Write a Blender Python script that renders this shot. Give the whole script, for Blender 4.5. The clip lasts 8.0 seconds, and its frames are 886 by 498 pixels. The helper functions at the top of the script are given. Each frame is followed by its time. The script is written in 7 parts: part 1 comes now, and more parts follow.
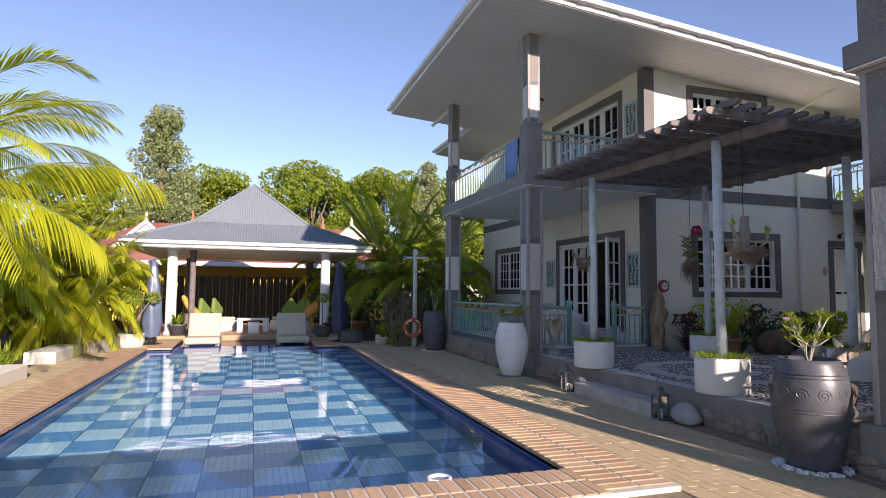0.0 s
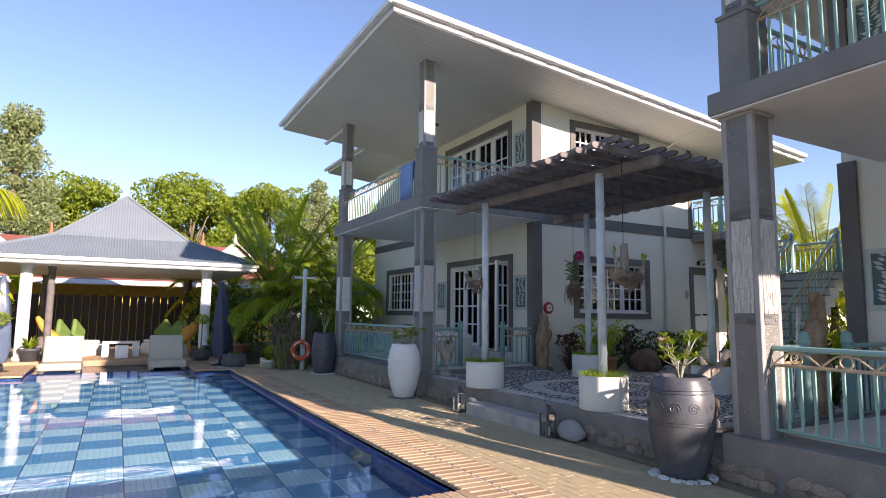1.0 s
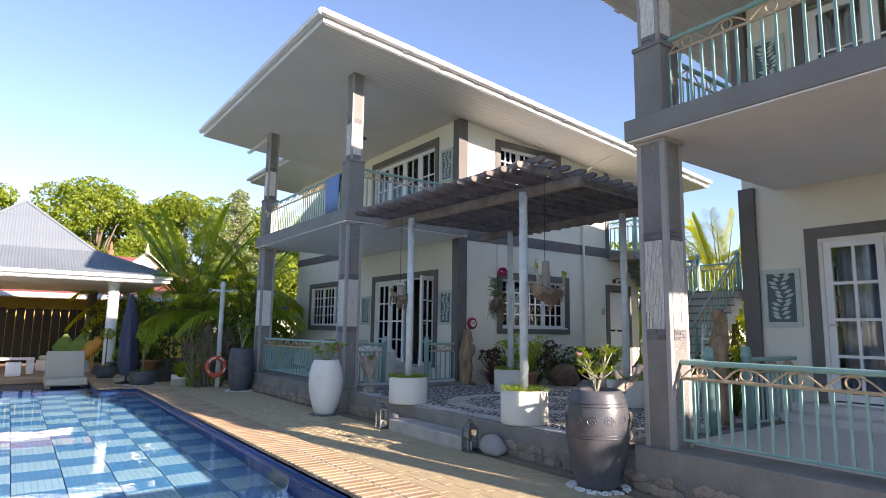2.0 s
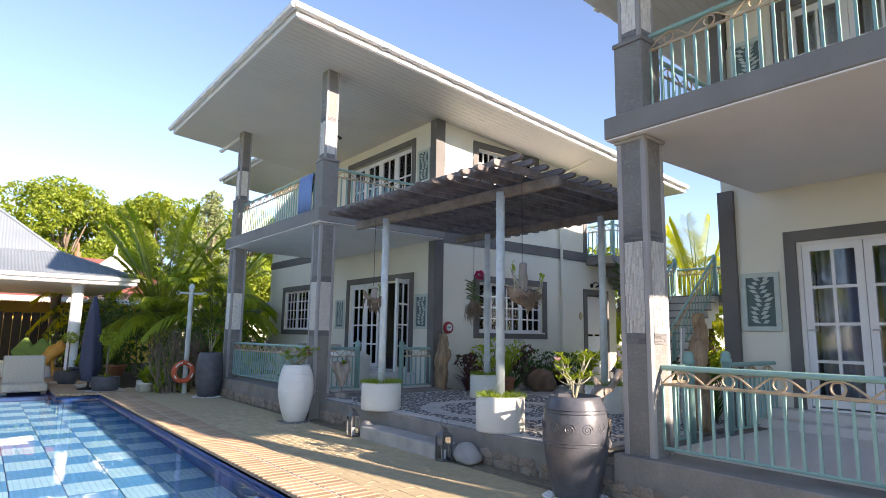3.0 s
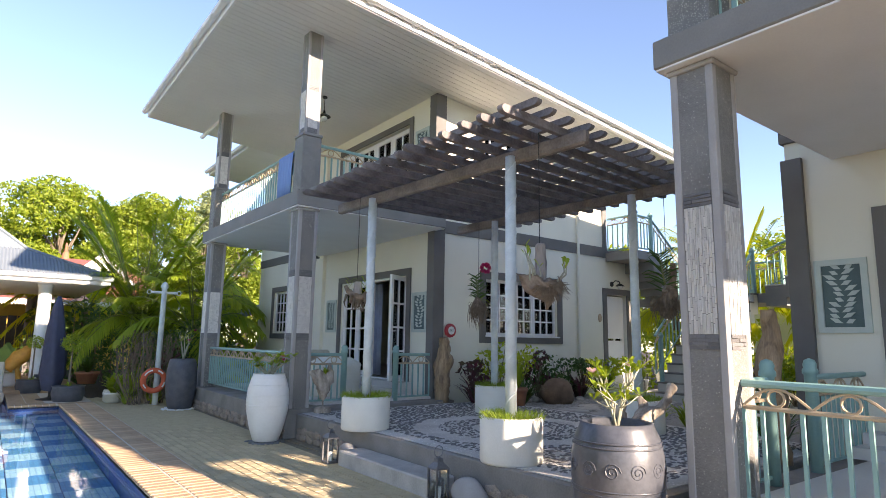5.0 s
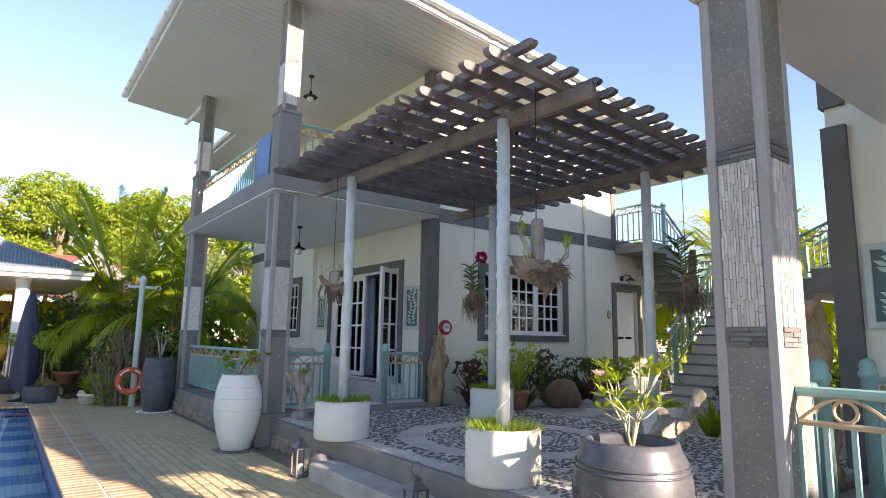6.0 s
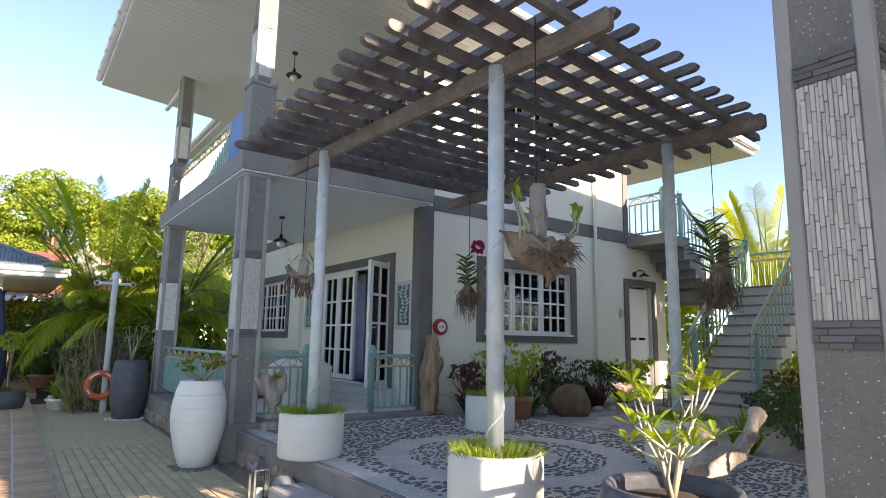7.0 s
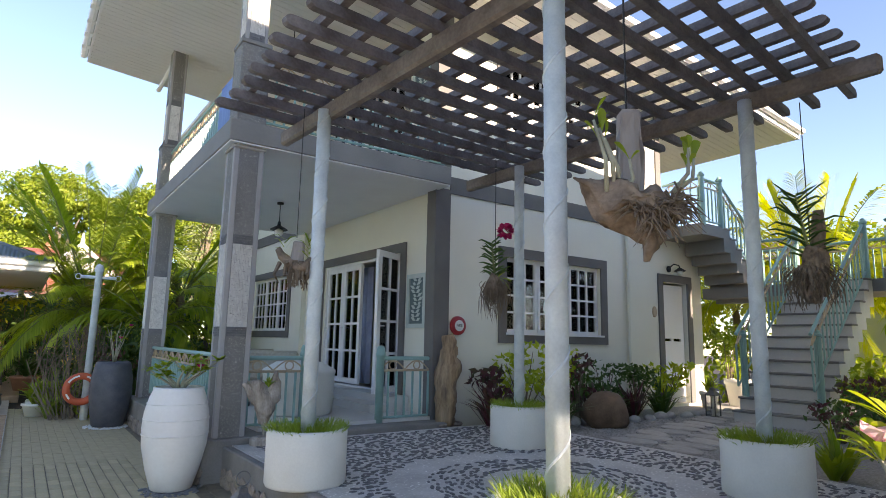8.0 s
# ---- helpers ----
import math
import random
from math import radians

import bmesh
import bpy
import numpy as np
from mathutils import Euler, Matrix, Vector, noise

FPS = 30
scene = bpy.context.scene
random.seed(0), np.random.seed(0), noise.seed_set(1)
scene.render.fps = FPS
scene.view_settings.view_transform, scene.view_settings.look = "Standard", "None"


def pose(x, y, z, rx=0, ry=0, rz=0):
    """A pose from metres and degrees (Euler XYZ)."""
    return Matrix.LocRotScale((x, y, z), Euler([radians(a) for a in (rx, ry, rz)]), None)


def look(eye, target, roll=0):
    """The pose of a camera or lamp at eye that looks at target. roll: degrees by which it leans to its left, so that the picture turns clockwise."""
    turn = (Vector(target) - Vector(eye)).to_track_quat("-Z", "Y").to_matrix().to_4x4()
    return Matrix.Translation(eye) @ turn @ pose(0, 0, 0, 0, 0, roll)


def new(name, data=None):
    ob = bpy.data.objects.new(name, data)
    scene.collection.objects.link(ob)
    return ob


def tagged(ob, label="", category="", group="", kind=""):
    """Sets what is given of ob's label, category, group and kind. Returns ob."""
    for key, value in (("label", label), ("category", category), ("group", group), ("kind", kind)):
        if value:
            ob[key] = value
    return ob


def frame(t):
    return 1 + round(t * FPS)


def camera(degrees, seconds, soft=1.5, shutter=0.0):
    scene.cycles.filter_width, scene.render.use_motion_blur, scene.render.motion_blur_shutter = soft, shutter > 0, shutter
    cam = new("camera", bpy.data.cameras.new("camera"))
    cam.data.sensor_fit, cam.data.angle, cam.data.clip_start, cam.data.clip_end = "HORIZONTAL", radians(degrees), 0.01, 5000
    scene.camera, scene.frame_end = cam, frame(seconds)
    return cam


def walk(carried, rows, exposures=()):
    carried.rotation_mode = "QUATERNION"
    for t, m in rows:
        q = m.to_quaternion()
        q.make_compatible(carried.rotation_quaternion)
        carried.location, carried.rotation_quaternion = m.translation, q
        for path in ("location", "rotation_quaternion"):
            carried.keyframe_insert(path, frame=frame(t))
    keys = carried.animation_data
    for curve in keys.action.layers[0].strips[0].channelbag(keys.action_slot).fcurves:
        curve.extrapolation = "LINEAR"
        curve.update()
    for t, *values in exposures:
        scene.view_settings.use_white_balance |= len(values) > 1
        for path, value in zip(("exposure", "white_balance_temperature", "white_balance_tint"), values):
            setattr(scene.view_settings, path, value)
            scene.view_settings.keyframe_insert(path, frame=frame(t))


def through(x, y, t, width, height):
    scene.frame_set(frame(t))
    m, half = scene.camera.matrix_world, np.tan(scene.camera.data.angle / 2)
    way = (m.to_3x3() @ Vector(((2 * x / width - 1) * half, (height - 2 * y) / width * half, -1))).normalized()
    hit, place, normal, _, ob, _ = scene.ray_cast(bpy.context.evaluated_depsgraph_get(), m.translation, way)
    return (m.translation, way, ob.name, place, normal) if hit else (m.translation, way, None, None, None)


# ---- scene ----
cam = camera(74.0, 8.0, 0.9)
PATH = [
    (0, (0.113, -0.141, 1.492), (0.729, 1.756, 1.636), 0.5),
    (0.5, (0.04, -0.11, 1.489), (0.856, 1.706, 1.671), 0.6),
    (1, (0.01, -0.096, 1.504), (0.97, 1.645, 1.721), 0.6),
    (1.5, (0.008, -0.102, 1.505), (1.075, 1.571, 1.755), 0.7),
    (2, (0.011, -0.088, 1.501), (1.18, 1.512, 1.772), 0.8),
    (3.5, (0.423, 0.331, 1.486), (1.651, 1.883, 1.776), 0.9),
    (4, (0.693, 0.673, 1.483), (1.912, 2.23, 1.782), 0.9),
    (4.5, (0.974, 0.972, 1.476), (2.185, 2.534, 1.781), 0.9),
    (6, (2.043, 1.84, 1.442), (3.223, 3.426, 1.745), 1.0),
    (6.5, (2.41, 2.131, 1.433), (3.581, 3.724, 1.738), 1.0),
    (7, (2.79, 2.513, 1.441), (3.95, 4.113, 1.747), 1.0),
    (7.5, (3.054, 2.936, 1.434), (4.204, 4.543, 1.741), 1.1),
    (8, (3.304, 3.477, 1.434), (4.445, 5.09, 1.742), 1.2),
]
walk(cam, [(t, look(eye, target, roll)) for t, eye, target, roll in PATH],
     exposures=[(0, 0.77, 7100, 31), (1, 1.07, 7100, 28), (2, 1.36, 7200, 26), (3.5, 1.65, 7400, 25), (8, 1.79, 7800, 24)])

# ---- daylight: low sun from behind the second house, clear sky ----
SUN_DIR = Vector((0.20, -0.98, 0.343)).normalized()      # towards the sun
world = bpy.data.worlds.new("sky")
scene.world = world
world.use_nodes = True
wn = world.node_tree
sky = wn.nodes.new("ShaderNodeTexSky")
sky.sky_type = "NISHITA"
sky.sun_disc = False
sky.sun_elevation = math.asin(SUN_DIR.z)
sky.sun_rotation = math.atan2(SUN_DIR.x, SUN_DIR.y)
sky.air_density, sky.dust_density, sky.ozone_density = 0.85, 0.0, 3.0
wn.links.new(sky.outputs[0], wn.nodes["Background"].inputs[0])
wn.nodes["Background"].inputs[1].default_value = 0.13
sun = new("sun", bpy.data.lights.new("sun", "SUN"))
sun.data.energy, sun.data.angle, sun.data.color = 5.0, radians(0.6), (1.0, 0.93, 0.80)
sun.matrix_world = look(SUN_DIR * 60, (0, 0, 0))

# ---- materials ----
def mat(name, a, b=None, rough=0.6, metal=0.0, scale=6.0, fine=60.0, bump=0.15, spec=0.5, vary=0.0, stretch=(1, 1, 1)):
    """Two tones mixed by coarse and fine noise, fine relief; vary: lightness spread between pieces."""
    b = b or tuple(0.75 * c for c in a)
    m = bpy.data.materials.new(name)
    m.use_nodes = True
    n, l = m.node_tree.nodes, m.node_tree.links
    p = n["Principled BSDF"]
    p.inputs["Roughness"].default_value, p.inputs["Metallic"].default_value = rough, metal
    p.inputs["Specular IOR Level"].default_value = spec
    tc, mp = n.new("ShaderNodeTexCoord"), n.new("ShaderNodeMapping")
    mp.inputs["Scale"].default_value = stretch
    l.new(tc.outputs["Object"], mp.inputs[0])
    n1, n2 = n.new("ShaderNodeTexNoise"), n.new("ShaderNodeTexNoise")
    n1.inputs["Scale"].default_value, n2.inputs["Scale"].default_value = scale, fine
    n1.inputs["Detail"].default_value, n2.inputs["Detail"].default_value = 4, 3
    l.new(mp.outputs[0], n1.inputs[0])
    l.new(mp.outputs[0], n2.inputs[0])
    add = n.new("ShaderNodeMath")
    add.operation = "MULTIPLY_ADD"
    add.inputs[1].default_value = 0.45
    l.new(n2.outputs[0], add.inputs[0])
    l.new(n1.outputs[0], add.inputs[2])
    ramp = n.new("ShaderNodeMapRange")
    ramp.inputs[1].default_value, ramp.inputs[2].default_value = 0.5, 0.95
    l.new(add.outputs[0], ramp.inputs[0])
    mix = n.new("ShaderNodeMix")
    mix.data_type = "RGBA"
    mix.inputs[6].default_value, mix.inputs[7].default_value = (*a, 1), (*b, 1)
    l.new(ramp.outputs[0], mix.inputs[0])
    out = mix.outputs[2]
    if vary:
        oi, hs, mr = n.new("ShaderNodeObjectInfo"), n.new("ShaderNodeHueSaturation"), n.new("ShaderNodeMapRange")
        mr.inputs[3].default_value, mr.inputs[4].default_value = 1 - vary, 1 + vary
        l.new(oi.outputs["Random"], mr.inputs[0])
        l.new(mr.outputs[0], hs.inputs["Value"])
        l.new(out, hs.inputs["Color"])
        out = hs.outputs[0]
    l.new(out, p.inputs["Base Color"])
    if bump:
        bp = n.new("ShaderNodeBump")
        bp.inputs["Strength"].default_value, bp.inputs["Distance"].default_value = bump, 0.01
        l.new(add.outputs[0], bp.inputs["Height"])
        l.new(bp.outputs[0], p.inputs["Normal"])
    return m


def leafy(name, a, b, rough=0.45, through=0.35):
    """Leaf: two greens by island and noise, some light passing through."""
    m = bpy.data.materials.new(name)
    m.use_nodes = True
    n, l = m.node_tree.nodes, m.node_tree.links
    p = n["Principled BSDF"]
    p.inputs["Roughness"].default_value = rough
    g, mix = n.new("ShaderNodeNewGeometry"), n.new("ShaderNodeMix")
    mix.data_type = "RGBA"
    mix.inputs[6].default_value, mix.inputs[7].default_value = (*a, 1), (*b, 1)
    l.new(g.outputs["Random Per Island"], mix.inputs[0])
    l.new(mix.outputs[2], p.inputs["Base Color"])
    tr, ms = n.new("ShaderNodeBsdfTranslucent"), n.new("ShaderNodeMixShader")
    hs = n.new("ShaderNodeHueSaturation")
    hs.inputs["Value"].default_value, hs.inputs["Saturation"].default_value = 1.6, 1.1
    l.new(mix.outputs[2], hs.inputs["Color"])
    l.new(hs.outputs[0], tr.inputs[0])
    ms.inputs[0].default_value = through
    l.new(p.outputs[0], ms.inputs[1])
    l.new(tr.outputs[0], ms.inputs[2])
    l.new(ms.outputs[0], n["Material Output"].inputs[0])
    return m


def speckle(name, base, chip, scale, rough=0.8):
    """Washed aggregate: pale and dark chips in a grey mortar."""
    m = mat(name, base, tuple(0.7 * c for c in base), rough, scale=3, fine=40)
    n, l = m.node_tree.nodes, m.node_tree.links
    p = n["Principled BSDF"]
    tc, v = n.new("ShaderNodeTexCoord"), n.new("ShaderNodeTexVoronoi")
    v.inputs["Scale"].default_value = scale
    l.new(tc.outputs["Object"], v.inputs[0])
    hs = n.new("ShaderNodeMapRange")
    hs.inputs[1].default_value, hs.inputs[2].default_value = 0.35, 0.25
    l.new(v.outputs["Distance"], hs.inputs[0])
    sep = n.new("ShaderNodeSeparateColor")
    l.new(v.outputs["Color"], sep.inputs[0])
    pw = n.new("ShaderNodeMath")
    pw.operation = "POWER"
    pw.inputs[1].default_value = 2.2
    l.new(sep.outputs[0], pw.inputs[0])
    mul = n.new("ShaderNodeMath")
    mul.operation = "MULTIPLY"
    l.new(pw.outputs[0], mul.inputs[0])
    l.new(hs.outputs[0], mul.inputs[1])
    mix = n.new("ShaderNodeMix")
    mix.data_type = "RGBA"
    mix.inputs[7].default_value = (*chip, 1)
    l.new(p.inputs["Base Color"].links[0].from_socket, mix.inputs[6])
    l.new(mul.outputs[0], mix.inputs[0])
    l.new(mix.outputs[2], p.inputs["Base Color"])
    bp = n.new("ShaderNodeBump")
    bp.inputs["Strength"].default_value, bp.inputs["Distance"].default_value = 0.5, 0.008
    l.new(v.outputs["Distance"], bp.inputs["Height"])
    bp.invert = True
    l.new(bp.outputs[0], p.inputs["Normal"])
    return m


def glass(name, tint=(0.95, 0.98, 1.0), rough=0.02):
    """Window glass: clear sheet with Fresnel gloss."""
    m = bpy.data.materials.new(name)
    m.use_nodes = True
    n, l = m.node_tree.nodes, m.node_tree.links
    n.remove(n["Principled BSDF"])
    tr, gl, fr, ms = n.new("ShaderNodeBsdfTransparent"), n.new("ShaderNodeBsdfGlossy"), n.new("ShaderNodeFresnel"), n.new("ShaderNodeMixShader")
    tr.inputs[0].default_value = (*tint, 1)
    gl.inputs["Roughness"].default_value = rough
    fr.inputs[0].default_value = 1.52
    l.new(fr.outputs[0], ms.inputs[0])
    l.new(tr.outputs[0], ms.inputs[1])
    l.new(gl.outputs[0], ms.inputs[2])
    l.new(ms.outputs[0], n["Material Output"].inputs[0])
    return m


M_wall = mat("cream_render", (0.78, 0.77, 0.66), (0.72, 0.71, 0.61), 0.85, scale=1.2, fine=90, bump=0.12)
M_white = mat("white_paint", (0.80, 0.80, 0.79), (0.74, 0.74, 0.73), 0.45, scale=2, fine=50, bump=0.04)
M_trim = mat("grey_render", (0.17, 0.165, 0.155), (0.13, 0.125, 0.12), 0.85, scale=2, fine=120, bump=0.35)
M_slab = mat("grey_slab_paint", (0.24, 0.235, 0.22), (0.19, 0.185, 0.175), 0.8, scale=2, fine=80, bump=0.25)
M_soffit = mat("soffit_board", (0.76, 0.75, 0.71), (0.70, 0.69, 0.66), 0.5, scale=1, fine=30, bump=0.03)
M_agg = speckle("washed_aggregate", (0.22, 0.215, 0.20), (0.70, 0.67, 0.61), 75)
M_smooth = mat("column_edge", (0.37, 0.36, 0.345), (0.31, 0.30, 0.29), 0.8, scale=4, fine=80, bump=0.2)
M_stone = mat("white_split_stone", (0.70, 0.68, 0.63), (0.55, 0.53, 0.49), 0.8, scale=20, fine=90, bump=0.5, vary=0.16)
M_slate = mat("dark_split_stone", (0.20, 0.20, 0.20), (0.13, 0.13, 0.135), 0.8, scale=20, fine=90, bump=0.5, vary=0.2)
M_mint = mat("mint_enamel", (0.25, 0.44, 0.40), (0.21, 0.38, 0.35), 0.4, scale=5, fine=70, bump=0.05)
M_gold = mat("tan_enamel", (0.52, 0.40, 0.26), (0.42, 0.32, 0.21), 0.45, scale=5, fine=70, bump=0.05)
M_wood = mat("weathered_timber", (0.22, 0.20, 0.195), (0.115, 0.10, 0.097), 0.85, scale=5, fine=40, bump=0.4, vary=0.18)
M_beam = mat("weathered_beam", (0.27, 0.235, 0.205), (0.15, 0.125, 0.11), 0.85, scale=5, fine=40, bump=0.4)
M_drift = mat("pale_driftwood", (0.48, 0.42, 0.35), (0.17, 0.13, 0.10), 0.8, scale=11, fine=70, bump=0.9, stretch=(1, 1, 0.3))
M_driftorange = mat("orange_driftwood", (0.46, 0.31, 0.18), (0.14, 0.085, 0.05), 0.55, scale=12, fine=60, bump=0.8, stretch=(1, 1, 0.14))
M_post = mat("rope_wrapped_post", (0.66, 0.73, 0.74), (0.50, 0.57, 0.59), 0.7, scale=8, fine=70, bump=0.3)
M_planter = mat("planter_render", (0.76, 0.75, 0.68), (0.66, 0.65, 0.58), 0.85, scale=3, fine=70, bump=0.2)
M_terrace = mat("terrace_kerb", (0.27, 0.255, 0.235), (0.18, 0.17, 0.155), 0.85, scale=3, fine=60, bump=0.3)
M_step = mat("worn_concrete", (0.50, 0.48, 0.44), (0.34, 0.32, 0.29), 0.85, scale=4, fine=60, bump=0.35)
M_floor = mat("pale_tile", (0.62, 0.61, 0.58), (0.55, 0.54, 0.51), 0.4, scale=2, fine=40, bump=0.05)
M_paver = mat("tan_paver", (0.53, 0.43, 0.26), (0.44, 0.355, 0.215), 0.9, scale=9, fine=90, bump=0.3, vary=0.12)
M_joint = mat("sand_joint", (0.27, 0.22, 0.15), (0.18, 0.145, 0.10), 0.95, scale=12, fine=90, bump=0.3)
M_brick = mat("clay_coping", (0.52, 0.36, 0.225), (0.40, 0.26, 0.155), 0.75, scale=8, fine=80, bump=0.3, vary=0.18)
M_mortar = mat("pale_mortar", (0.60, 0.54, 0.46), (0.48, 0.43, 0.36), 0.95, scale=12, fine=90, bump=0.3)
M_rubble = mat("rubble_stone", (0.36, 0.29, 0.23), (0.20, 0.16, 0.13), 0.9, scale=10, fine=70, bump=0.6, vary=0.25)
M_rubblejoint = mat("rubble_mortar", (0.20, 0.17, 0.145), (0.12, 0.10, 0.09), 0.95, scale=10, fine=70, bump=0.5)
M_tin = mat("grey_blue_roof_sheet", (0.20, 0.24, 0.27), (0.17, 0.205, 0.235), 0.7, scale=1, fine=25, bump=0.04)
M_redtin = mat("red_roof_sheet", (0.36, 0.12, 0.085), (0.28, 0.09, 0.065), 0.5, scale=1, fine=25, bump=0.05)
M_dark = mat("dark_interior", (0.05, 0.045, 0.04), (0.03, 0.028, 0.025), 0.8, scale=3, fine=40, bump=0.05)
M_iron = mat("black_iron", (0.03, 0.03, 0.032), (0.02, 0.02, 0.02), 0.5, 0.3, scale=10, fine=60, bump=0.1)
M_glass = glass("window_glass")
M_curtain = mat("blue_grey_curtain", (0.34, 0.38, 0.50), (0.26, 0.30, 0.42), 0.9, scale=6, fine=80, bump=0.2)
M_sheer = mat("white_curtain", (0.70, 0.70, 0.68), (0.60, 0.60, 0.59), 0.9, scale=6, fine=80, bump=0.2)
M_soil = mat("dark_soil", (0.07, 0.05, 0.035), (0.04, 0.028, 0.02), 0.95, scale=9, fine=60, bump=0.7)
M_gravel = mat("grey_gravel", (0.42, 0.40, 0.37), (0.24, 0.23, 0.21), 0.9, scale=40, fine=120, bump=0.7)
M_flag = mat("flagstone", (0.46, 0.44, 0.40), (0.34, 0.32, 0.29), 0.85, scale=6, fine=60, bump=0.4, vary=0.12)
M_white_jar = mat("white_glazed_jar", (0.80, 0.79, 0.75), (0.72, 0.71, 0.67), 0.4, scale=3, fine=30, bump=0.05)
M_black_jar = mat("black_glazed_jar", (0.095, 0.10, 0.115), (0.05, 0.054, 0.064), 0.36, scale=5, fine=40, bump=0.15, spec=0.6)
M_blue_jar = mat("dark_slate_jar", (0.055, 0.06, 0.075), (0.09, 0.095, 0.11), 0.5, scale=8, fine=50, bump=0.3)
M_terracotta = mat("terracotta", (0.38, 0.17, 0.09), (0.28, 0.12, 0.07), 0.8, scale=6, fine=60, bump=0.2)
M_boulder = mat("brown_boulder", (0.22, 0.14, 0.09), (0.12, 0.075, 0.05), 0.85, scale=7, fine=50, bump=0.6)
M_ring = mat("orange_lifebuoy", (0.62, 0.11, 0.04), (0.50, 0.09, 0.035), 0.45, scale=5, fine=50, bump=0.05)
M_lead = mat("white_letter", (0.85, 0.85, 0.82), rough=0.5, bump=0)
M_red = mat("red_enamel", (0.42, 0.03, 0.04), (0.36, 0.025, 0.03), 0.35, scale=5, fine=50, bump=0.02)
M_navy = mat("navy_canvas", (0.035, 0.045, 0.09), (0.025, 0.03, 0.06), 0.55, scale=6, fine=80, bump=0.4)
M_canvas = mat("grey_blue_cover", (0.12, 0.16, 0.24), (0.08, 0.11, 0.17), 0.35, scale=4, fine=60, bump=0.4)
M_wicker = mat("pale_wicker", (0.50, 0.47, 0.38), (0.38, 0.35, 0.28), 0.8, scale=30, fine=120, bump=0.6)
M_cushion = mat("green_cushion", (0.16, 0.26, 0.06), (0.11, 0.19, 0.045), 0.9, scale=6, fine=90, bump=0.2)
M_seat = mat("cream_cushion", (0.74, 0.72, 0.60), (0.66, 0.64, 0.53), 0.9, scale=6, fine=90, bump=0.2)
M_yellow = mat("yellow_driftwood", (0.72, 0.36, 0.06), (0.50, 0.22, 0.035), 0.6, scale=6, fine=50, bump=0.4)
M_yellowboard = mat("yellow_board", (0.70, 0.48, 0.08), (0.60, 0.40, 0.06), 0.6, scale=4, fine=50, bump=0.1)
M_bark = mat("grey_bark", (0.24, 0.19, 0.14), (0.13, 0.10, 0.075), 0.95, scale=9, fine=50, bump=0.8)
M_towel = mat("blue_striped_towel", (0.13, 0.22, 0.47), (0.22, 0.36, 0.60), 0.95, scale=40, fine=120, bump=0.3, stretch=(1, 3, 0.02))
M_decorback = mat("pale_panel", (0.52, 0.60, 0.55), (0.45, 0.53, 0.49), 0.7, scale=6, fine=70, bump=0.1)
M_decor = mat("dark_teal_cutout", (0.10, 0.16, 0.16), (0.07, 0.12, 0.12), 0.6, scale=6, fine=70, bump=0.1)
M_alu = mat("aluminium", (0.72, 0.72, 0.72), (0.6, 0.6, 0.6), 0.35, 0.9, scale=10, fine=80, bump=0.05)
M_palm = leafy("palm_frond", (0.20, 0.30, 0.03), (0.34, 0.41, 0.05), through=0.45)
M_palmy = leafy("yellow_palm_frond", (0.32, 0.38, 0.02), (0.46, 0.46, 0.03), through=0.45)
M_leaf = leafy("dark_leaf", (0.045, 0.10, 0.02), (0.08, 0.14, 0.03))
M_leafl = leafy("light_leaf", (0.17, 0.26, 0.025), (0.31, 0.37, 0.035))
M_lime = leafy("lime_leaf", (0.26, 0.36, 0.025), (0.42, 0.47, 0.04))
M_leafr = leafy("red_leaf", (0.14, 0.035, 0.05), (0.08, 0.07, 0.035))
M_crown = leafy("crown_leaf", (0.13, 0.20, 0.02), (0.26, 0.31, 0.03), through=0.35)
M_far = leafy("hazy_crown_leaf", (0.18, 0.23, 0.10), (0.26, 0.30, 0.13), through=0.3)
M_grass = leafy("planter_grass", (0.16, 0.25, 0.03), (0.28, 0.36, 0.05))
M_petal = leafy("magenta_petal", (0.45, 0.02, 0.10), (0.55, 0.05, 0.18), through=0.25)
M_pinkpetal = leafy("pink_petal", (0.72, 0.40, 0.48), (0.80, 0.60, 0.66), through=0.25)
M_root = mat("aerial_root", (0.22, 0.17, 0.12), (0.12, 0.09, 0.065), 0.9, scale=20, fine=80, bump=0.5)
M_palestem = mat("pale_stem", (0.40, 0.40, 0.29), (0.26, 0.25, 0.18), 0.6, scale=12, fine=60, bump=0.3)
M_stalk = mat("green_stalk", (0.20, 0.24, 0.08), (0.14, 0.17, 0.06), 0.6, scale=9, fine=60, bump=0.2)
M_lampglass = mat("opal_glass", (0.80, 0.80, 0.76), rough=0.2, bump=0)

# ---- mesh tools ----
def part(name, bm, material, parent=None, label="", smooth=False):
    me = bpy.data.meshes.new(name)
    bm.to_mesh(me)
    bm.free()
    if smooth:
        me.polygons.foreach_set("use_smooth", [True] * len(me.polygons))
    me.materials.append(material)
    ob = new(name, me)
    if parent is not None:
        ob.parent = parent
    if label:
        ob["label"] = label
    return ob


def shared(name, me, parent, m):
    """One more object on a mesh that others use too."""
    ob = new(name, me)
    ob.parent = parent
    ob.matrix_basis = m
    return ob


def thing(name, at, label, category, group="", rz=0.0, kind=""):
    ob = new(name)
    ob.empty_display_size = 0.2
    ob.matrix_basis = pose(*at, 0, 0, rz)
    return tagged(ob, label, category, group, kind)


def setting(name, bm, material, label="", smooth=False):
    return tagged(part(name, bm, material, None, "", smooth), label, "", "", "structure")


